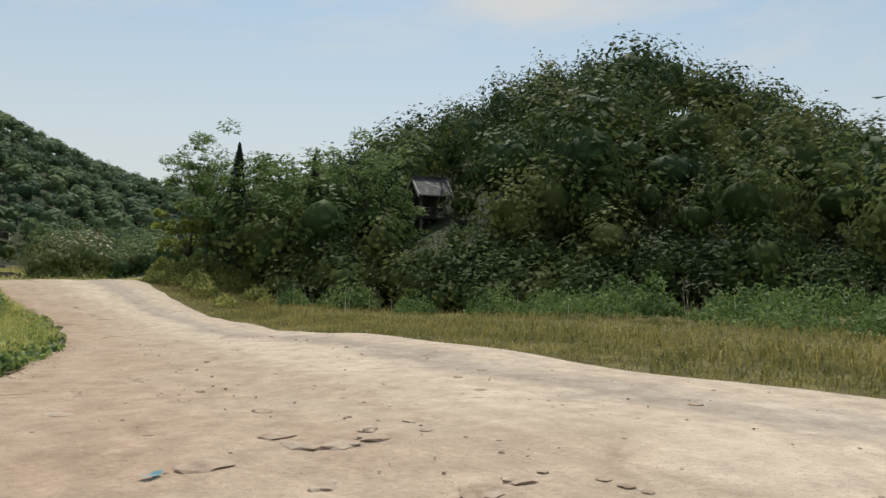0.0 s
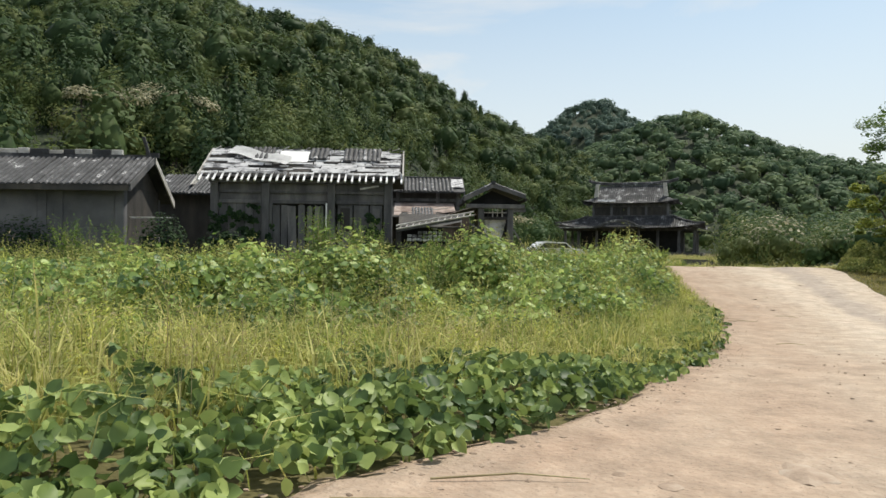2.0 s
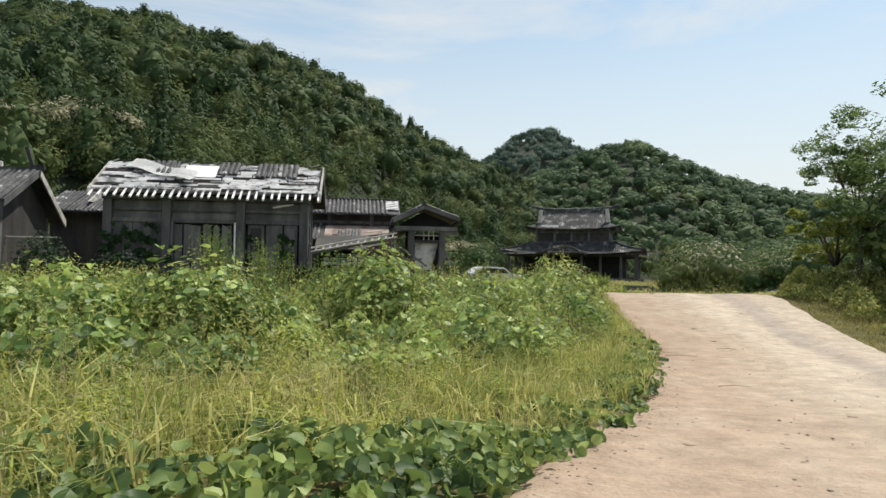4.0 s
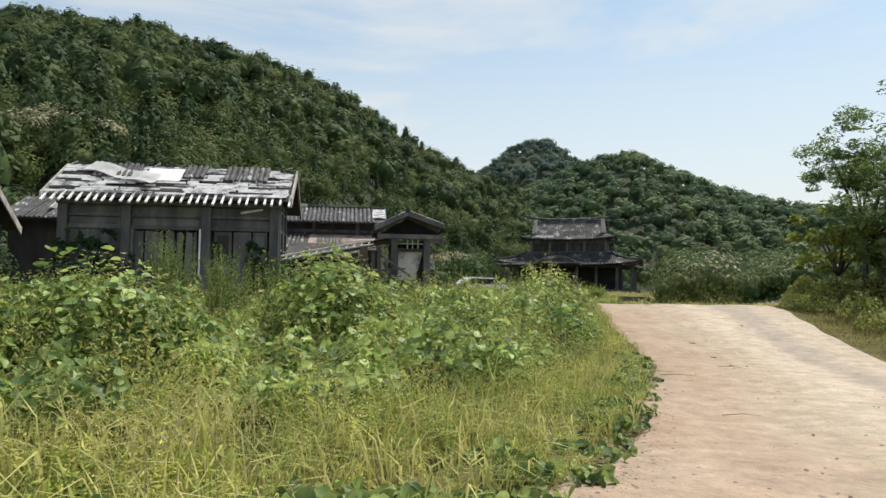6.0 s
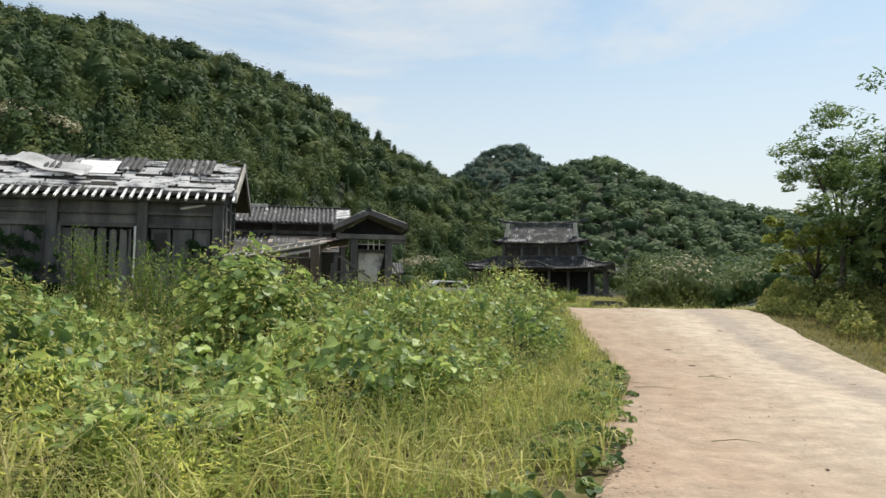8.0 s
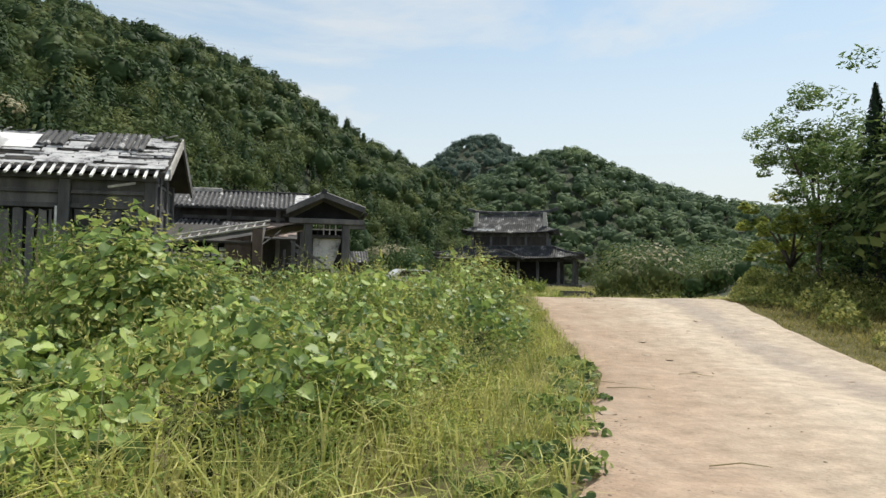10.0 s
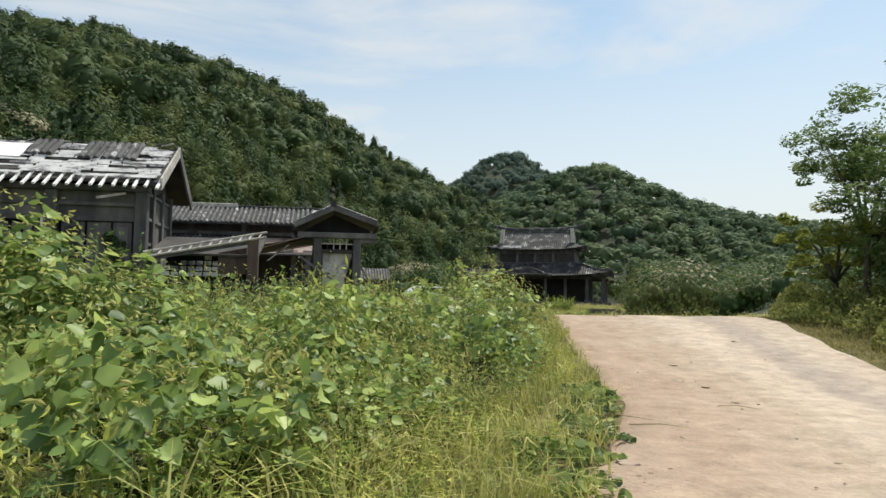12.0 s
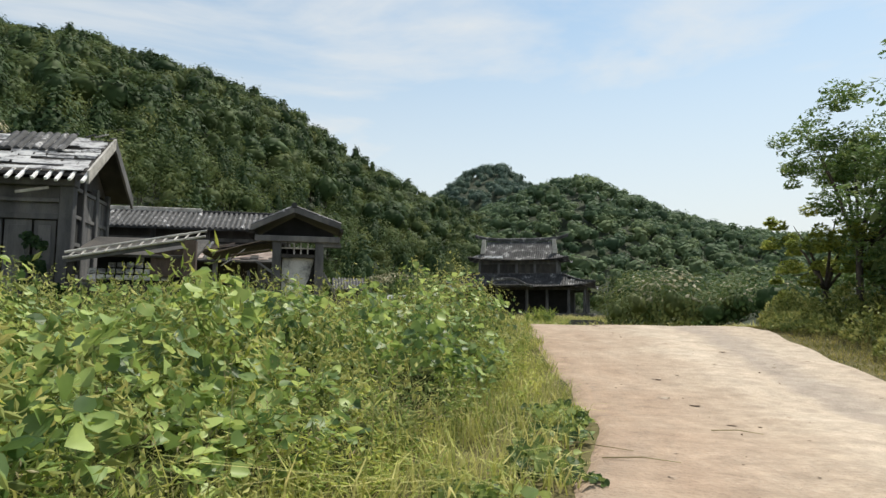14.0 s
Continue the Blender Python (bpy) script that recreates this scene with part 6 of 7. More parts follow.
def far_meadow():
    """Rough grass and weeds between the road's crest and the temple, with a low broken wall in it."""
    r = np.random.RandomState(351)
    n = 5200
    a, q = np.radians(r.uniform(3, 44, n)), r.uniform(40, 108, n)
    x, y = np.sin(a) * q, 5 + np.cos(a) * q
    keep = (left_of(EDGE_L_D, x, y) > 0.2) | (left_of(EDGE_R_D, x, y) < -0.2) | (y > 57)
    keep &= ~((np.abs(x - 8.6) < 2.6) & (np.abs(y - 53.5) < 2.0))
    keep &= ~((np.abs(x - 29.5) < 3.4) & (y > 68) & (y < 81.5))
    x, y, q = x[keep], y[keep], q[keep]
    v0, t0 = [], []
    for k in range(4):
        m = 13
        root = np.column_stack([r.normal(0, 0.35, (m, 2)), np.full(m, -0.05)])
        b = blades(root, r.uniform(0.5, 1.0, m), r.uniform(0.02, 0.05, m), r, 1.0)
        v0.append(b[0])
        t0.append(b[1])
    P = np.stack([x, y, ground_z(x, y) - 0.06], 1)
    v, t, k = stamp_tinted(list(zip(v0, t0)), P, (0.35 + 0.6 * ripple(x, y, 67, 9.0)) * r.uniform(0.6, 1.3, len(x)), r.uniform(0.9, 1.6, len(x)), 352)
    tagged(big_mesh("meadow_grass", v, t, M_TUFT, tint=k), "rough yellow-green grass beyond the road's crest", "grass", kind="stuff")
    herbs = [herb(360 + k, 9, 12, 0.10, 0.6, 0.4) for k in range(3)]
    P, H = [], []
    for bx, by, m, hh in ((28.0, 86.5, 18, 1.9), (35.5, 77, 14, 1.2), (38.5, 74, 10, 1.3), (22, 66, 10, 0.7), (18.5, 58, 12, 1.0)):
        px, py = bx + r.normal(0, 0.8, m), by + r.normal(0, 0.8, m)
        P.append(np.stack([px, py, ground_z(px, py) - 0.05], 1))
        H.append(hh * r.uniform(0.6, 1.1, m))
    P, H = np.concatenate(P), np.concatenate(H)
    v, t, k = stamp_tinted(herbs, P, H, r.uniform(0.7, 1.1, len(P)), 361)
    tagged(big_mesh("meadow_weeds", v, t, M_HERB, tint=k), "clumps of light green weeds in the rough grass", "weeds", kind="stuff")
    h = thing("broken_wall", (30.5, 80.4, 0.0), "low dark concrete wall stub in rough grass", "wall", turn=-22)
    M = pose(30.5, 80.4, 0.1, 0, 0, -22)
    put("footing", box(-2.1, 2.1, -0.5, 0.5, -0.8, 0.02, bevel=0.03), M_CONCRETE, h, "", M)
    put("wall_body", prism([(-1.8, 0.02), (1.9, 0.02), (1.7, 0.3), (0.9, 0.5), (-1.5, 0.52), (-1.8, 0.4)], -0.3, 0.3), M_CONCRETE, h, "", M)


def woodland_edges():
    r = np.random.RandomState(401)
    low = [crown(90 + k, 170, 0.044, wide=0.6, base=-0.02, lobes=12, core=(6, 4), fill=0.5, heart=0.45) for k in range(4)]

    def band(name, spot, az, share, count, tall, material, label, templates=low, power=1.0, clear=None):
        a = r.uniform(az[0], az[1], count)
        P, _, _ = spot(a, share[0] + (share[1] - share[0]) * r.rand(count) ** power)
        if clear is not None:
            P = P[clear(P)]
        h = r.uniform(tall[0], tall[1], len(P))
        v, t, k = stamp_tinted(templates, P - [0, 0, 0.2], h, r.uniform(0.8, 1.3, len(P)), 402)
        tagged(big_mesh(name, v, t, material, True, tint=k), label, "bushes", kind="stuff")

    band("understory_right", spot_right, (40, 100), (0.0, 0.45), 430, (1.3, 3.0), M_WOOD_R, "dense bushes at the foot of the knoll", clear=lambda P: clear_pavilion(P) | (np.hypot(P[:, 0] + 5, P[:, 1] + 2) < 38))
    band("understory_edge", spot_right, (42, 100), (0.0, 0.06), 170, (1.6, 3.2), M_WOOD_R, "leafy bushes along the wood's edge")
    band("understory_left", spot_left, (-48, 16), (0.0, 0.3), 250, (1.5, 3.4), M_WOOD_L, "bushes under the hillside trees")
    # valley wood between the temple and the ridge
    n = 330
    a, q = np.radians(r.uniform(6.5, 46, n)), r.uniform(62, 150, n)
    P = np.stack([np.sin(a) * q, 5 + np.cos(a) * q, np.zeros(n)], 1)
    deg = np.degrees(a)
    keep = ~((deg > 9.8) & (deg < 24.5) & (q < 137)) & ~((deg < 10.5) & (q < 84)) & ~((deg > 24) & (deg < 30) & (q < 78))
    P = P[keep]
    P[:, 2] = ground_z(P[:, 0], P[:, 1]) - 0.2
    h = r.uniform(3.6, 6.5, len(P)) * np.interp(q[keep], [60, 150], [0.85, 1.5])
    v, t, k = stamp_tinted(low + NEAR_CROWNS[:3], P, h, r.uniform(0.8, 1.2, len(P)), 403)
    tagged(big_mesh("valley_wood", v, t, M_WOOD_MID, True, tint=k), "mixed green bushes and trees across the valley floor", "woodland", kind="stuff")
    # row of shrubs beyond the crest, some of them in pale flower
    shrub = [crown(95 + k, 480, 0.036, wide=w, base=-0.05, lobes=n, core=(6, 4), fill=0.55, heart=0.42) for k, (w, n) in enumerate(((0.6, 20), (0.5, 26), (0.7, 30)))]
    n = 50
    a, q = np.radians(r.uniform(23.5, 47, n)), r.uniform(66, 86, n)
    P = np.stack([np.sin(a) * q, 5 + np.cos(a) * q, np.zeros(n)], 1)
    P[:, 2] = ground_z(P[:, 0], P[:, 1]) - 0.15
    tall, foot = r.uniform(1.9, 5.6, n), P
    v, t, k = stamp_tinted(shrub, P, tall, r.uniform(0.7, 1.15, n), 404)
    tagged(big_mesh("valley_shrubs", v, t, M_WOOD_MID, True, tint=k), "rounded green shrubs beyond the road's crest", "shrubs", kind="stuff")
    # pale blossoming crowns
    arr = []
    for az, sh, rad in ((-20.5, 0.13, 2.0), (-22.2, 0.14, 1.9), (-18.8, 0.12, 1.5), (-24.0, 0.12, 1.6), (-27, 0.14, 1.3), (7.6, 0.02, 1.6), (6.6, 0.01, 1.4), (8.6, 0.02, 1.5)):
        P, _, _ = spot_left(np.array([az]), np.array([sh]))
        m = 260
        nn = r.normal(0, 1, (m, 3))
        nn /= np.linalg.norm(nn, axis=1)[:, None]
        nn[:, 2] = np.abs(nn[:, 2])
        arr.append(sprays(P[0] + [0, 0, 5.0] + nn * rad * [1.3, 1.2, 0.75] * r.uniform(0.75, 1.15, (m, 1)), nn + [0, 0, 0.6], r.uniform(0.10, 0.26, m), r, 0.6))
    for k in np.where((q < 78) & (r.rand(n) < 0.55))[0]:
        m = 170
        nn = r.normal(0, 1, (m, 3)) + [-0.25, -0.55, 0.5]
        nn /= np.linalg.norm(nn, axis=1)[:, None]
        nn[:, 2] = np.abs(nn[:, 2])
        g = ripple(nn[:, 0] * 2, nn[:, 2] * 2, int(k), 1.2) > 0.45
        nn = nn[g]
        c = foot[k] + [0, 0, tall[k] * 0.45]
        arr.append(sprays(c + nn * tall[k] * np.array([0.55, 0.55, 0.55]) * r.uniform(0.85, 1.06, (len(nn), 1)), nn + [0, 0, 0.5], r.uniform(0.12, 0.3, len(nn)), r, 0.6))
    stuff("pale_blossom", arr, M_BLOSSOM, "cream-coloured blossom on shrubs", "shrubs")


def tree(name, at, height, label, category, seed, limbs, leaf_mat, crown_c, crown_r, count, size, lumps, slim=0.42, trunk_r=0.16):
    """A tree with a tapering forked trunk and a crown of leaf sprays on lumps at the limb ends."""
    r = np.random.RandomState(seed)
    h = thing(name, at, label, category)
    base = np.array(at, float)
    cc = base + crown_c
    bm = pole(base - [0, 0, 0.2], base + [0.1, 0.05, height * 0.32], trunk_r, trunk_r * 0.7, 9)
    fork = base + [0.1, 0.05, height * 0.32]
    ends = []
    for k in range(limbs):
        a = k * 2.4 + r.uniform(-0.4, 0.4)
        s = r.uniform(0.35, 0.95)
        e = cc + np.array([math.cos(a) * crown_r[0] * s, math.sin(a) * crown_r[1] * s, crown_r[2] * r.uniform(-0.6, 0.85)])
        mid = fork + (e - fork) * 0.5 + [0, 0, 0.35]
        pole(fork, mid, trunk_r * 0.5, trunk_r * 0.28, 6, bm)
        pole(mid, e, trunk_r * 0.28, trunk_r * 0.08, 5, bm)
        ends.append(e)
    put("trunk", bm, M_BARK, h)
    V = []
    per = count // lumps
    for k in range(lumps):
        e = ends[k % limbs] + r.normal(0, 1, 3) * np.array(crown_r) * 0.34
        rad = np.array([1.0, 1.0, 0.6]) * np.mean(crown_r) * r.uniform(0.12, 0.27)
        q = r.normal(0, 1, (per, 3))
        q /= np.linalg.norm(q, axis=1)[:, None]
        p = e + q * rad * r.uniform(0.3, 1.0, (per, 1)) ** 0.5
        p[:, 2] -= 0.12 * np.hypot(q[:, 0], q[:, 1]) ** 2
        V.append(p)
    P = np.concatenate(V)
    v, t = sprays(P, facing(len(P), r, 1.0, 0.5, (0, 0)), r.uniform(*size, len(P)), r, slim)
    ob = big_mesh("crown", v, t, leaf_mat)
    ob.parent = h
    ob.matrix_parent_inverse = h.matrix_basis.inverted()


def cypress(at, height, seed):
    r = np.random.RandomState(seed)
    h = thing("cypress", at, "slim dark cypress among broadleaf trees", "tree")
    base = np.array(at, float)
    put("trunk", pole(base - [0, 0, 0.2], base + [0, 0, height * 0.9], 0.14, 0.03, 7), M_BARK, h)
    n = 3600
    s = r.rand(n) ** 0.8
    a = r.uniform(0, 2 * math.pi, n)
    rad = 1.35 * (1 - s) ** 0.8 * (0.75 + 0.3 * np.sin(a * 5 + s * 30)) * r.uniform(0.75, 1.05, n)
    P = base + np.stack([np.cos(a) * rad, np.sin(a) * rad, height * (0.12 + 0.88 * s)], 1)
    N = np.stack([np.cos(a), np.sin(a), np.full(n, 0.6)], 1) + r.normal(0, 0.3, (n, 3))
    v, t = sprays(P, N, r.uniform(0.05, 0.13, n), r, 0.45)
    ob = big_mesh("crown", v, t, M_CYPRESS)
    ob.parent = h
    ob.matrix_parent_inverse = h.matrix_basis.inverted()


def ivy():
    r = np.random.RandomState(501)
    arr = []
    for x0, x1, z0, z1, n, y in ((-10.1, -8.15, 0.6, 3.0, 2600, 31.0), (-3.85, -3.3, 0.7, 2.85, 750, 31.12), (-3.4, -2.3, 0.4, 1.5, 900, 30.9), (-7.9, -7.6, 0.8, 2.2, 250, 31.05), (-4.95, -4.85, 1.2, 2.7, 90, 31.1)):
        x, z = r.uniform(x0, x1, n), z0 + (z1 - z0) * r.rand(n)
        keep = ripple(x, z, 71, 0.8) > 0.30 + 0.3 * (z - z0) / (z1 - z0)
        x, z = x[keep], z[keep]
        arr.append(broad_leaves(np.stack([x, y - 0.22 * ripple(x, z, 72, 0.5), z], 1), facing(len(x), r, 0.3, 0.4, (0, -1.0)), r.uniform(0.07, 0.13, len(x)), r))
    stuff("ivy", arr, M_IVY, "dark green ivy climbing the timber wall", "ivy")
    arr = []
    for bx, by, bz, rx, rz, n in ((-11.4, 29.2, 1.2, 0.9, 1.3, 1500), (-9.2, 30.0, 0.9, 1.2, 1.1, 1500), (-16.5, 28.9, 0.8, 1.6, 1.5, 1700), (-4.0, 29.6, 0.5, 1.0, 0.6, 700), (1.4, 30.6, 0.8, 1.0, 0.8, 800), (4.9, 41, 0.9, 0.9, 0.8, 900)):
        q = r.normal(0, 1, (n, 3))
        q /= np.linalg.norm(q, axis=1)[:, None]
        p = np.array([bx, by, bz]) + q * [rx, 0.6, rz] * r.uniform(0.6, 1.1, (n, 1))
        arr.append(broad_leaves(p, q + [0, -0.3, 0.7], r.uniform(0.07, 0.13, n), r))
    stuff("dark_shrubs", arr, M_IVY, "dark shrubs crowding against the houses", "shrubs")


def bushes_in_field():
    r = np.random.RandomState(651)
    for at, rad, n in (((-0.5, 17.5, 0.5), (0.85, 0.8, 1.25), 1100), ((0.2, 18.6, 0.4), (0.8, 0.8, 0.95), 800), ((-3.2, 15.0, 0.4), (1.2, 1.0, 1.05), 1300), ((-4.9, 14.6, 0.3), (1.2, 1.0, 1.0), 1200),
                       ((6.2, 28.8, 0.8), (1.5, 1.2, 1.0), 900), ((2.6, 23.0, 0.4), (1.2, 1.0, 0.85), 800), ((-7.6, 16.2, 0.3), (1.3, 1.0, 0.95), 1000), ((4.2, 24.4, 0.4), (1.0, 0.9, 0.8), 700)):
        h = thing("bush", (at[0], at[1], float(ground_z(at[0], at[1]))), "vine-covered green bush standing above the weeds", "bush", "bushes in the field")
        q = r.normal(0, 1, (n, 3))
        q /= np.linalg.norm(q, axis=1)[:, None]
        lump = 0.72 + 0.5 * ripple(q[:, 0] * 2 + q[:, 2], q[:, 1] * 2 - q[:, 2], 81, 1.3)
        P = np.array(at) + q * rad * (lump * r.uniform(0.72, 1.06, n))[:, None]
        P[:, 2] = np.maximum(P[:, 2], ground_z(P[:, 0], P[:, 1]) + 0.05)
        v, t = broad_leaves(P, q + [0, 0, 0.6] + r.normal(0, 0.4, q.shape), r.uniform(0.07, 0.16, n), r)
        q2 = r.normal(0, 1, (n * 3, 3))
        q2 /= np.linalg.norm(q2, axis=1)[:, None]
        P2 = np.array(at) + q2 * rad * r.uniform(0.7, 1.18, (n * 3, 1))
        P2[:, 2] = np.maximum(P2[:, 2], ground_z(P2[:, 0], P2[:, 1]) + 0.05)
        v2, t2 = sprays(P2, q2 + [0, 0, 0.6] + r.normal(0, 0.5, q2.shape), r.uniform(0.02, 0.05, n * 3), r, 0.4)
        for nm, vv, tt, m in (("vine_cover", v, t, M_KUDZU), ("twig_leaves", v2, t2, M_WEED)):
            ob = big_mesh(nm, vv, tt, m)
            ob.parent = h
            ob.matrix_parent_inverse = h.matrix_basis.inverted()
            tagged(ob, kind="stuff")


def tall_reeds():
    r = np.random.RandomState(601)
    for at, height, n in (((-4.9, 25.2, -0.2), 3.1, 26), ((-3.6, 25.5, -0.2), 2.75, 20), ((-13.2, 26.0, -0.1), 2.6, 16), ((-12.0, 26.5, -0.1), 2.5, 12), ((-1.2, 18.2, -0.38), 2.4, 14), ((-0.2, 19.0, -0.38), 2.3, 12)):
        n = n * 2
        h = thing("tall_weed", at, "clump of tall feathery weeds with pale flower heads", "weed", "tall weeds in the field")
        P = np.array(at) + np.column_stack([r.normal(0, 0.25, (n, 2)), np.zeros(n)])
        top = height * r.uniform(0.75, 1.0, n)
        v1, t1 = blades(P, top, np.full(n, 0.008), r, 0.22)
        tips = v1.reshape(-1, 5, 3)
        sub, siz = [], []
        for b in tips:
            for t in np.linspace(0.25, 1, 34):
                q = b[2] + (b[4] - b[2]) * (t - 0.5) / 0.5 if t > 0.5 else b[0] + (b[2] - b[0]) * t / 0.5
                sub.append(q + r.normal(0, 0.075 * (1.15 - t) + 0.03, 3))
                siz.append(r.uniform(0.045, 0.1) * (1.2 - 0.6 * t))
        sub = np.array(sub)
        v2, t2 = sprays(sub, facing(len(sub), r, 0.6, 0.8), np.array(siz), r, 0.3)
        for nm, v, t, m in (("stem_clump", v1, t1, M_STALK), ("leaf_plume", v2, t2, M_HERB)):
            ob = big_mesh(nm, v, t, m)
            ob.parent = h
            ob.matrix_parent_inverse = h.matrix_basis.inverted()
            tagged(ob, kind="stuff")


# ---------------------------------------------------------------- stones, sticks and litter on the road
def rock(size, r, flat=0.35):
    bm = bmesh.new()
    bmesh.ops.create_icosphere(bm, subdivisions=2, radius=1.0)
    for v in bm.verts:
        k = 1 + 0.6 * noise.noise(v.co * 1.9 + Vector((r.random() * 3 + size * 40, size * 17, 0)))
        v.co = Vector((v.co.x * size * k * 1.25, v.co.y * size * k * 0.9, v.co.z * size * k * flat))
    return bm


def road_litter():
    r = random.Random(71)
    spots = [(-0.89, 2.43, 0.13), (-0.95, 2.06, 0.16), (-0.79, 1.87, 0.14), (-0.49, 1.79, 0.11), (-0.3, 2.0, 0.08), (0.23, 1.89, 0.13), (-1.7, 2.25, 0.17), (-1.03, 0.47, 0.14), (-1.48, 4.6, 0.12),
             (-1.53, 1.29, 0.09), (-0.72, 0.37, 0.1), (0.32, 6.22, 0.17), (9.2, 24.6, 0.10), (4.75, 16.85, 0.09), (8.3, 22.7, 0.08), (0.7, 2.6, 0.06), (-0.2, 3.4, 0.07), (12.6, 35.5, 0.16), (5.9, 18.0, 0.05)]
    for x, y, s in spots:
        z = float(ground_z(x, y)) + 0.006
        ob = new("stone", bpy.data.meshes.new("stone"))
        bm = rock(s, r, 0.2 if s > 0.09 else 0.4)
        bm.to_mesh(ob.data)
        bm.free()
        ob.data.materials.append(M_STONE)
        ob.matrix_world = pose(x, y, z, 0, 0, r.uniform(0, 180))
        tagged(ob, "flat pale stone half sunk in the dirt road", "stone", "stones on the road")
    rr = np.random.RandomState(72)
    base = [(np.array([v.co[:] for v in b.verts]), np.array([[v.index for v in f.verts] for f in b.faces])) for b in [ico(rr) for _ in range(4)]]
    x, y = np.concatenate([rr.uniform(-9, 8, 2200), rr.uniform(2, 20, 1200)]), np.concatenate([rr.uniform(-3, 14, 2200), rr.uniform(12, 40, 1200)])
    ok = (left_of(EDGE_L_D, x, y) < -0.05) & (left_of(EDGE_R_D, x, y) > 0.05) & (ripple(x, y, 73, 2.0) > 0.35)
    x, y = x[ok], y[ok]
    i = rr.randint(60, 175, 2600)
    e = EDGE_L_D[np.clip(i, 0, len(EDGE_L_D) - 1)] + rr.normal(0, 0.16, (2600, 2)) + [0.22, -0.14]
    x, y = np.concatenate([x, e[:, 0]]), np.concatenate([y, e[:, 1]])
    P = np.stack([x, y, ground_z(x, y) + 0.012], 1)
    size = 0.005 + 0.018 * rr.rand(len(x)) ** 3.5
    v, t = stamp(base, P, size, rr.uniform(0.9, 1.5, len(x)), 74)
    tagged(big_mesh("gravel", v, t, M_STONE), "loose grit and pebbles scattered over the dirt road", "gravel", kind="stuff")
    m = 620
    x, y = np.concatenate([rr.uniform(-6, 5.5, 420), rr.uniform(2, 16, 200)]), np.concatenate([rr.uniform(-1, 12, 420), rr.uniform(12, 32, 200)])
    ok = (left_of(EDGE_L_D, x, y) < -0.1) & (left_of(EDGE_R_D, x, y) > 0.3) & (ripple(x, y, 75, 1.7) > 0.5)
    x, y = x[ok], y[ok]
    flat = [(v * [1, 1, 0.22], t) for v, t in base]
    v, t = stamp(flat, np.stack([x, y, ground_z(x, y) + 0.014], 1), 0.015 + 0.05 * rr.rand(len(x)) ** 2.2, rr.uniform(0.8, 1.6, len(x)), 76)
    tagged(big_mesh("dirt_flakes", v, t, M_STONE), "flat dried clods and stone flakes on the dirt", "stones", kind="stuff")
    for a, b in (((5.6, 18.7), (6.2, 18.4)), ((5.2, 19.6), (6.0, 18.9)), ((7.4, 19.9), (7.9, 19.7)), ((-2.4, 5.6), (-1.5, 5.5)), ((-1.9, 6.0), (-1.0, 6.1)), ((4.6, 14.6), (5.1, 14.5))):
        za, zb = float(ground_z(*a)) + 0.03, float(ground_z(*b)) + 0.03
        m = ((a[0] + b[0]) / 2 + 0.04, (a[1] + b[1]) / 2 + 0.05)
        bm = pole((*a, za), (*m, (za + zb) / 2 + 0.015), 0.007, 0.006, 6)
        pole((*m, (za + zb) / 2 + 0.015), (*b, zb), 0.006, 0.003, 6, bm)
        ob = new("stick", bpy.data.meshes.new("stick"))
        bm.to_mesh(ob.data)
        bm.free()
        ob.data.materials.append(M_STALK)
        tagged(ob, "thin dry brown stick lying on the dirt", "stick", "sticks on the road")
    for name, at, mat, label in (("rag", (-2.05, 2.3), M_BLUE, "faded blue plastic scrap trodden into the road"), ("paper_scrap", (-3.7, 4.7), M_WHITE, "crumpled white paper scrap on the dirt")):
        bm = bmesh.new()
        z = float(ground_z(*at)) + 0.02
        g = [[bm.verts.new((at[0] + (i - 2) * 0.035 + r.uniform(-0.01, 0.01), at[1] + (j - 1) * 0.035 + r.uniform(-0.01, 0.01), z + r.uniform(0.0, 0.03))) for j in range(3)] for i in range(5)]
        for i in range(4):
            for j in range(2):
                bm.faces.new((g[i][j], g[i + 1][j], g[i + 1][j + 1], g[i][j + 1]))
        bmesh.ops.solidify(bm, geom=bm.faces[:], thickness=0.003)
        ob = new(name, bpy.data.meshes.new(name))
        bm.to_mesh(ob.data)
        bm.free()
        ob.data.materials.append(mat)
        tagged(ob, label, "litter")


def ico(rr):
    bm = bmesh.new()
    bmesh.ops.create_icosphere(bm, subdivisions=1, radius=1.0)
    for v in bm.verts:
        v.co *= rr.uniform(0.7, 1.2)
        v.co.z *= 0.6
    bm.verts.index_update()
    return bm


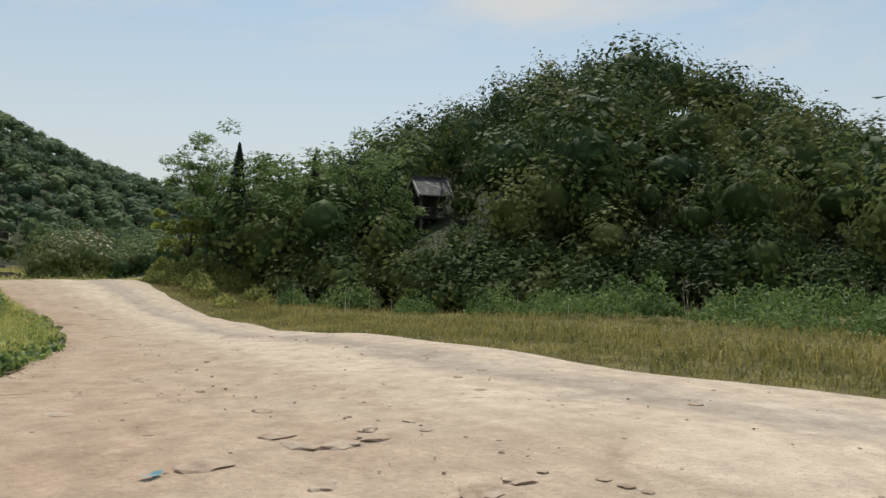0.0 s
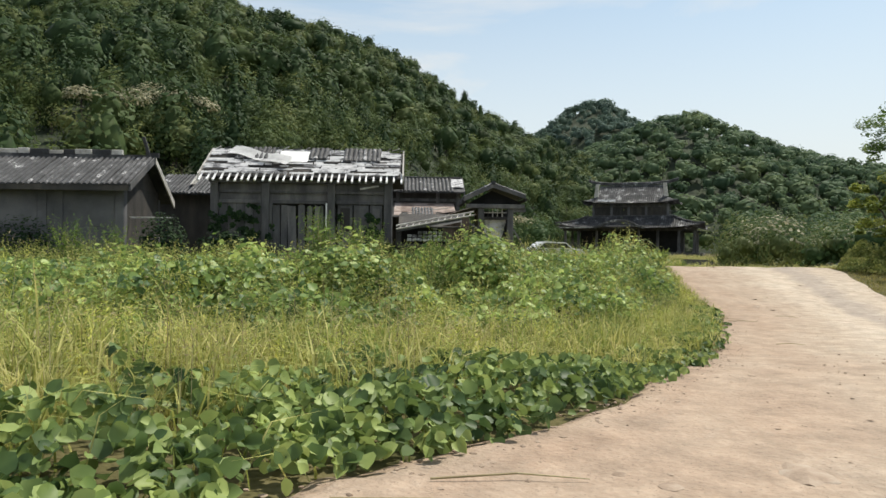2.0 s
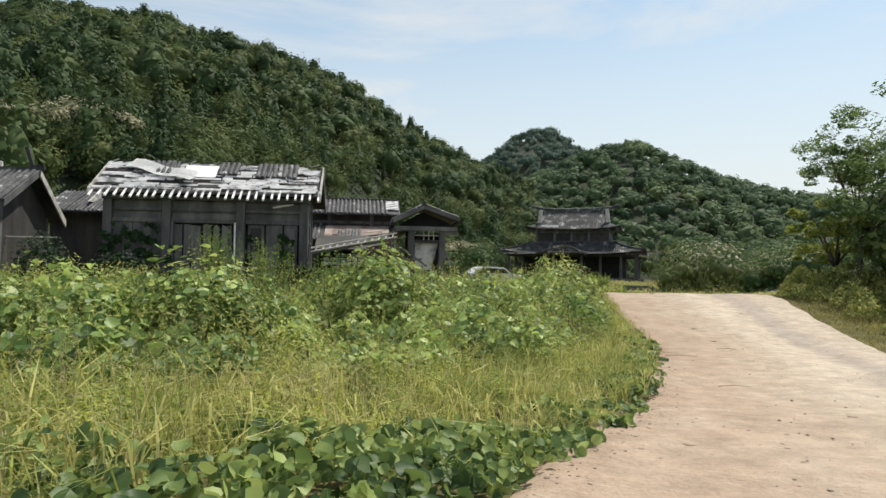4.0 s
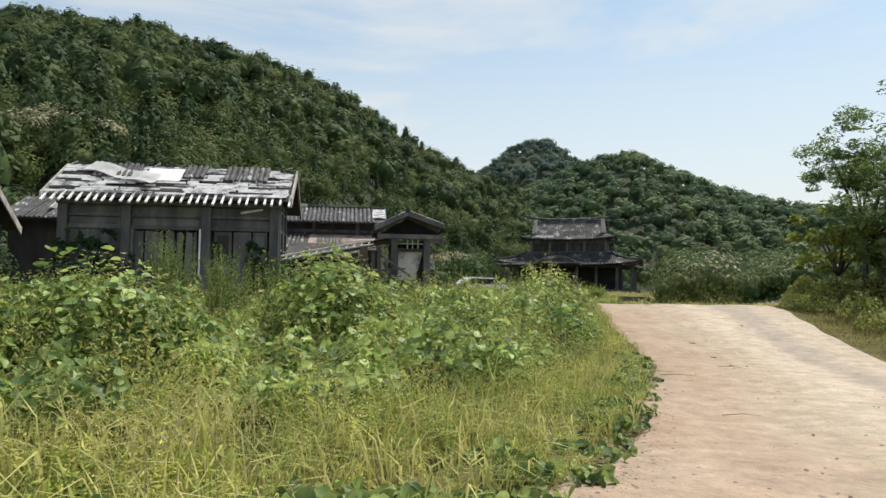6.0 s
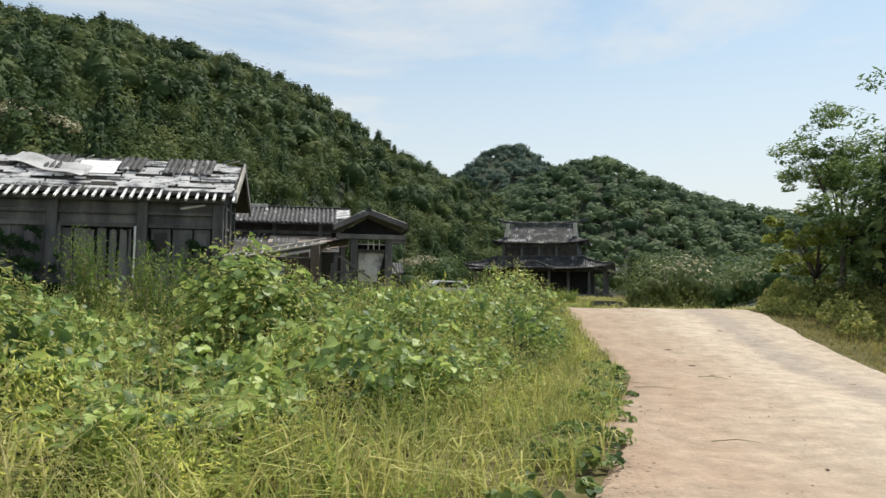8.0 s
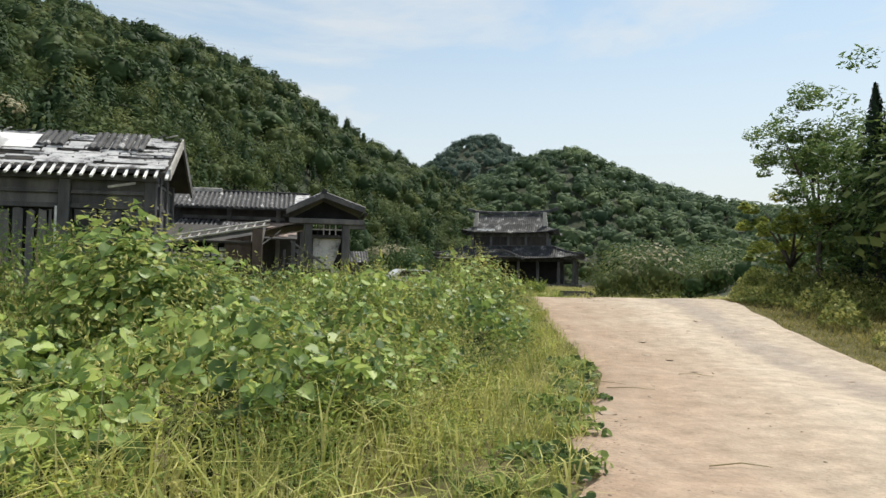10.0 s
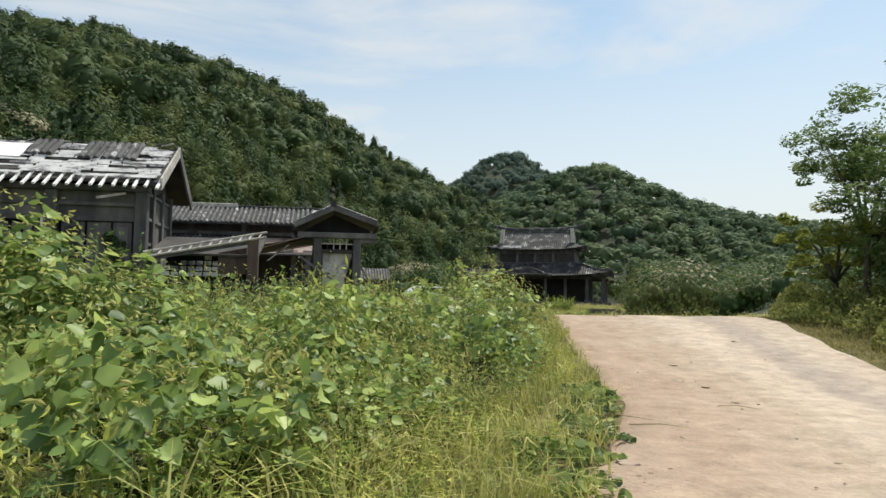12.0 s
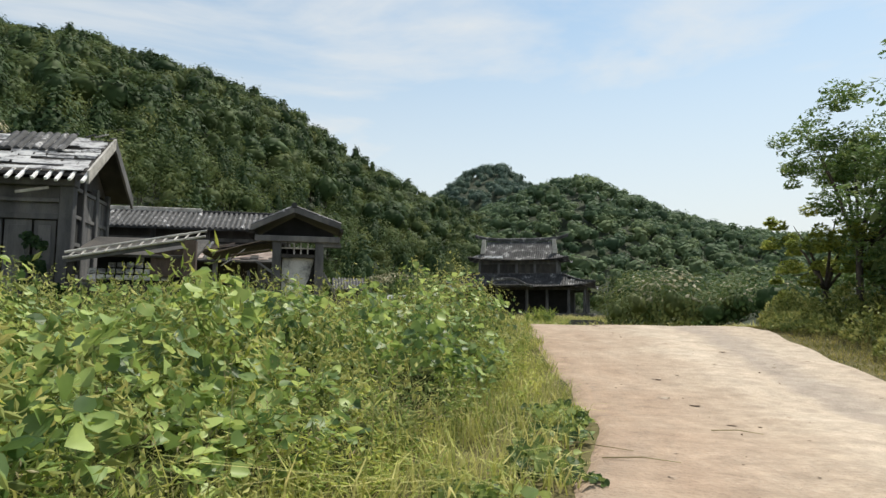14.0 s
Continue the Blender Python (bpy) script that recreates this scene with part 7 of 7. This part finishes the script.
def concrete_block():
    at = (22.0, 34.5)
    bm = bmesh.new()
    bmesh.ops.create_cube(bm, size=1.0)
    for v in bm.verts:
        v.co = Vector((v.co.x * 0.7, v.co.y * 0.55, v.co.z * 0.95))
    bmesh.ops.bevel(bm, geom=bm.edges[:], offset=0.04, segments=2, affect="EDGES")
    for v in bm.verts:
        v.co += Vector((noise.noise(v.co * 3), noise.noise(v.co * 3 + Vector((5, 0, 0))), noise.noise(v.co * 3 + Vector((0, 5, 0))))) * 0.03
    ob = new("concrete_block", bpy.data.meshes.new("concrete_block"))
    bm.to_mesh(ob.data)
    bm.free()
    ob.data.materials.append(M_CONCRETE)
    ob.matrix_world = pose(*at, float(ground_z(*at)) + 0.42, 0, 0, 25)
    tagged(ob, "weathered grey concrete block in the verge grass", "block")


make_field()
make_verge()
concrete_block()
far_meadow()
woodland_edges()
tree("locust_tree", (22.9, 35.4, 0.5), 9.0, "open-crowned locust tree with feathery light green leaves", "tree", 701, 12, M_LOCUST, np.array([0.7, 0, 5.3]), (2.8, 2.8, 2.7), 19000, (0.06, 0.12), 130)
tree("yellow_tree", (22.9, 37.2, 0.5), 5.0, "low tree with yellow-green drooping leaves", "tree", 702, 8, M_YELLOW, np.array([0, 0, 3.0]), (2.2, 2.2, 1.6), 6000, (0.08, 0.15), 36)
tree("broadleaf_tree", (28.0, 34.0, 0.4), 8.6, "dense green broadleaf tree beside the road", "tree", 703, 12, M_LOCUST, np.array([0, 0, 5.0]), (3.2, 3.2, 3.0), 10000, (0.08, 0.17), 120)
tree("broadleaf_tree", (23.0, 30.4, 0.4), 7.6, "dense green broadleaf tree beside the road", "tree", 704, 12, M_LOCUST, np.array([0, 0, 4.2]), (3.0, 3.0, 2.8), 10000, (0.08, 0.17), 120)
tree("broadleaf_tree", (29.0, 27.0, 0.4), 9.5, "dense dark green broadleaf tree beside the road", "tree", 705, 12, M_LOCUST, np.array([0, 0, 5.6]), (3.4, 3.4, 3.2), 10000, (0.08, 0.17), 120)
tree("broadleaf_tree", (26.2, 32.6, 0.4), 5.6, "bushy green tree behind the verge", "tree", 708, 9, M_LOCUST, np.array([0, 0, 3.0]), (2.3, 2.3, 2.0), 9000, (0.07, 0.13), 70)
tree("broadleaf_tree", (26.0, 37.5, 0.4), 4.5, "bushy green tree behind the verge", "tree", 709, 9, M_LOCUST, np.array([0.6, 0, 2.2]), (2.6, 2.6, 1.6), 9000, (0.07, 0.13), 80)
cypress((22.0, 31.3, 0.4), 8.3, 706)
cypress((26.4, 29.6, 0.4), 8.0, 707)
ivy()
bushes_in_field()
tall_reeds()
road_litter()
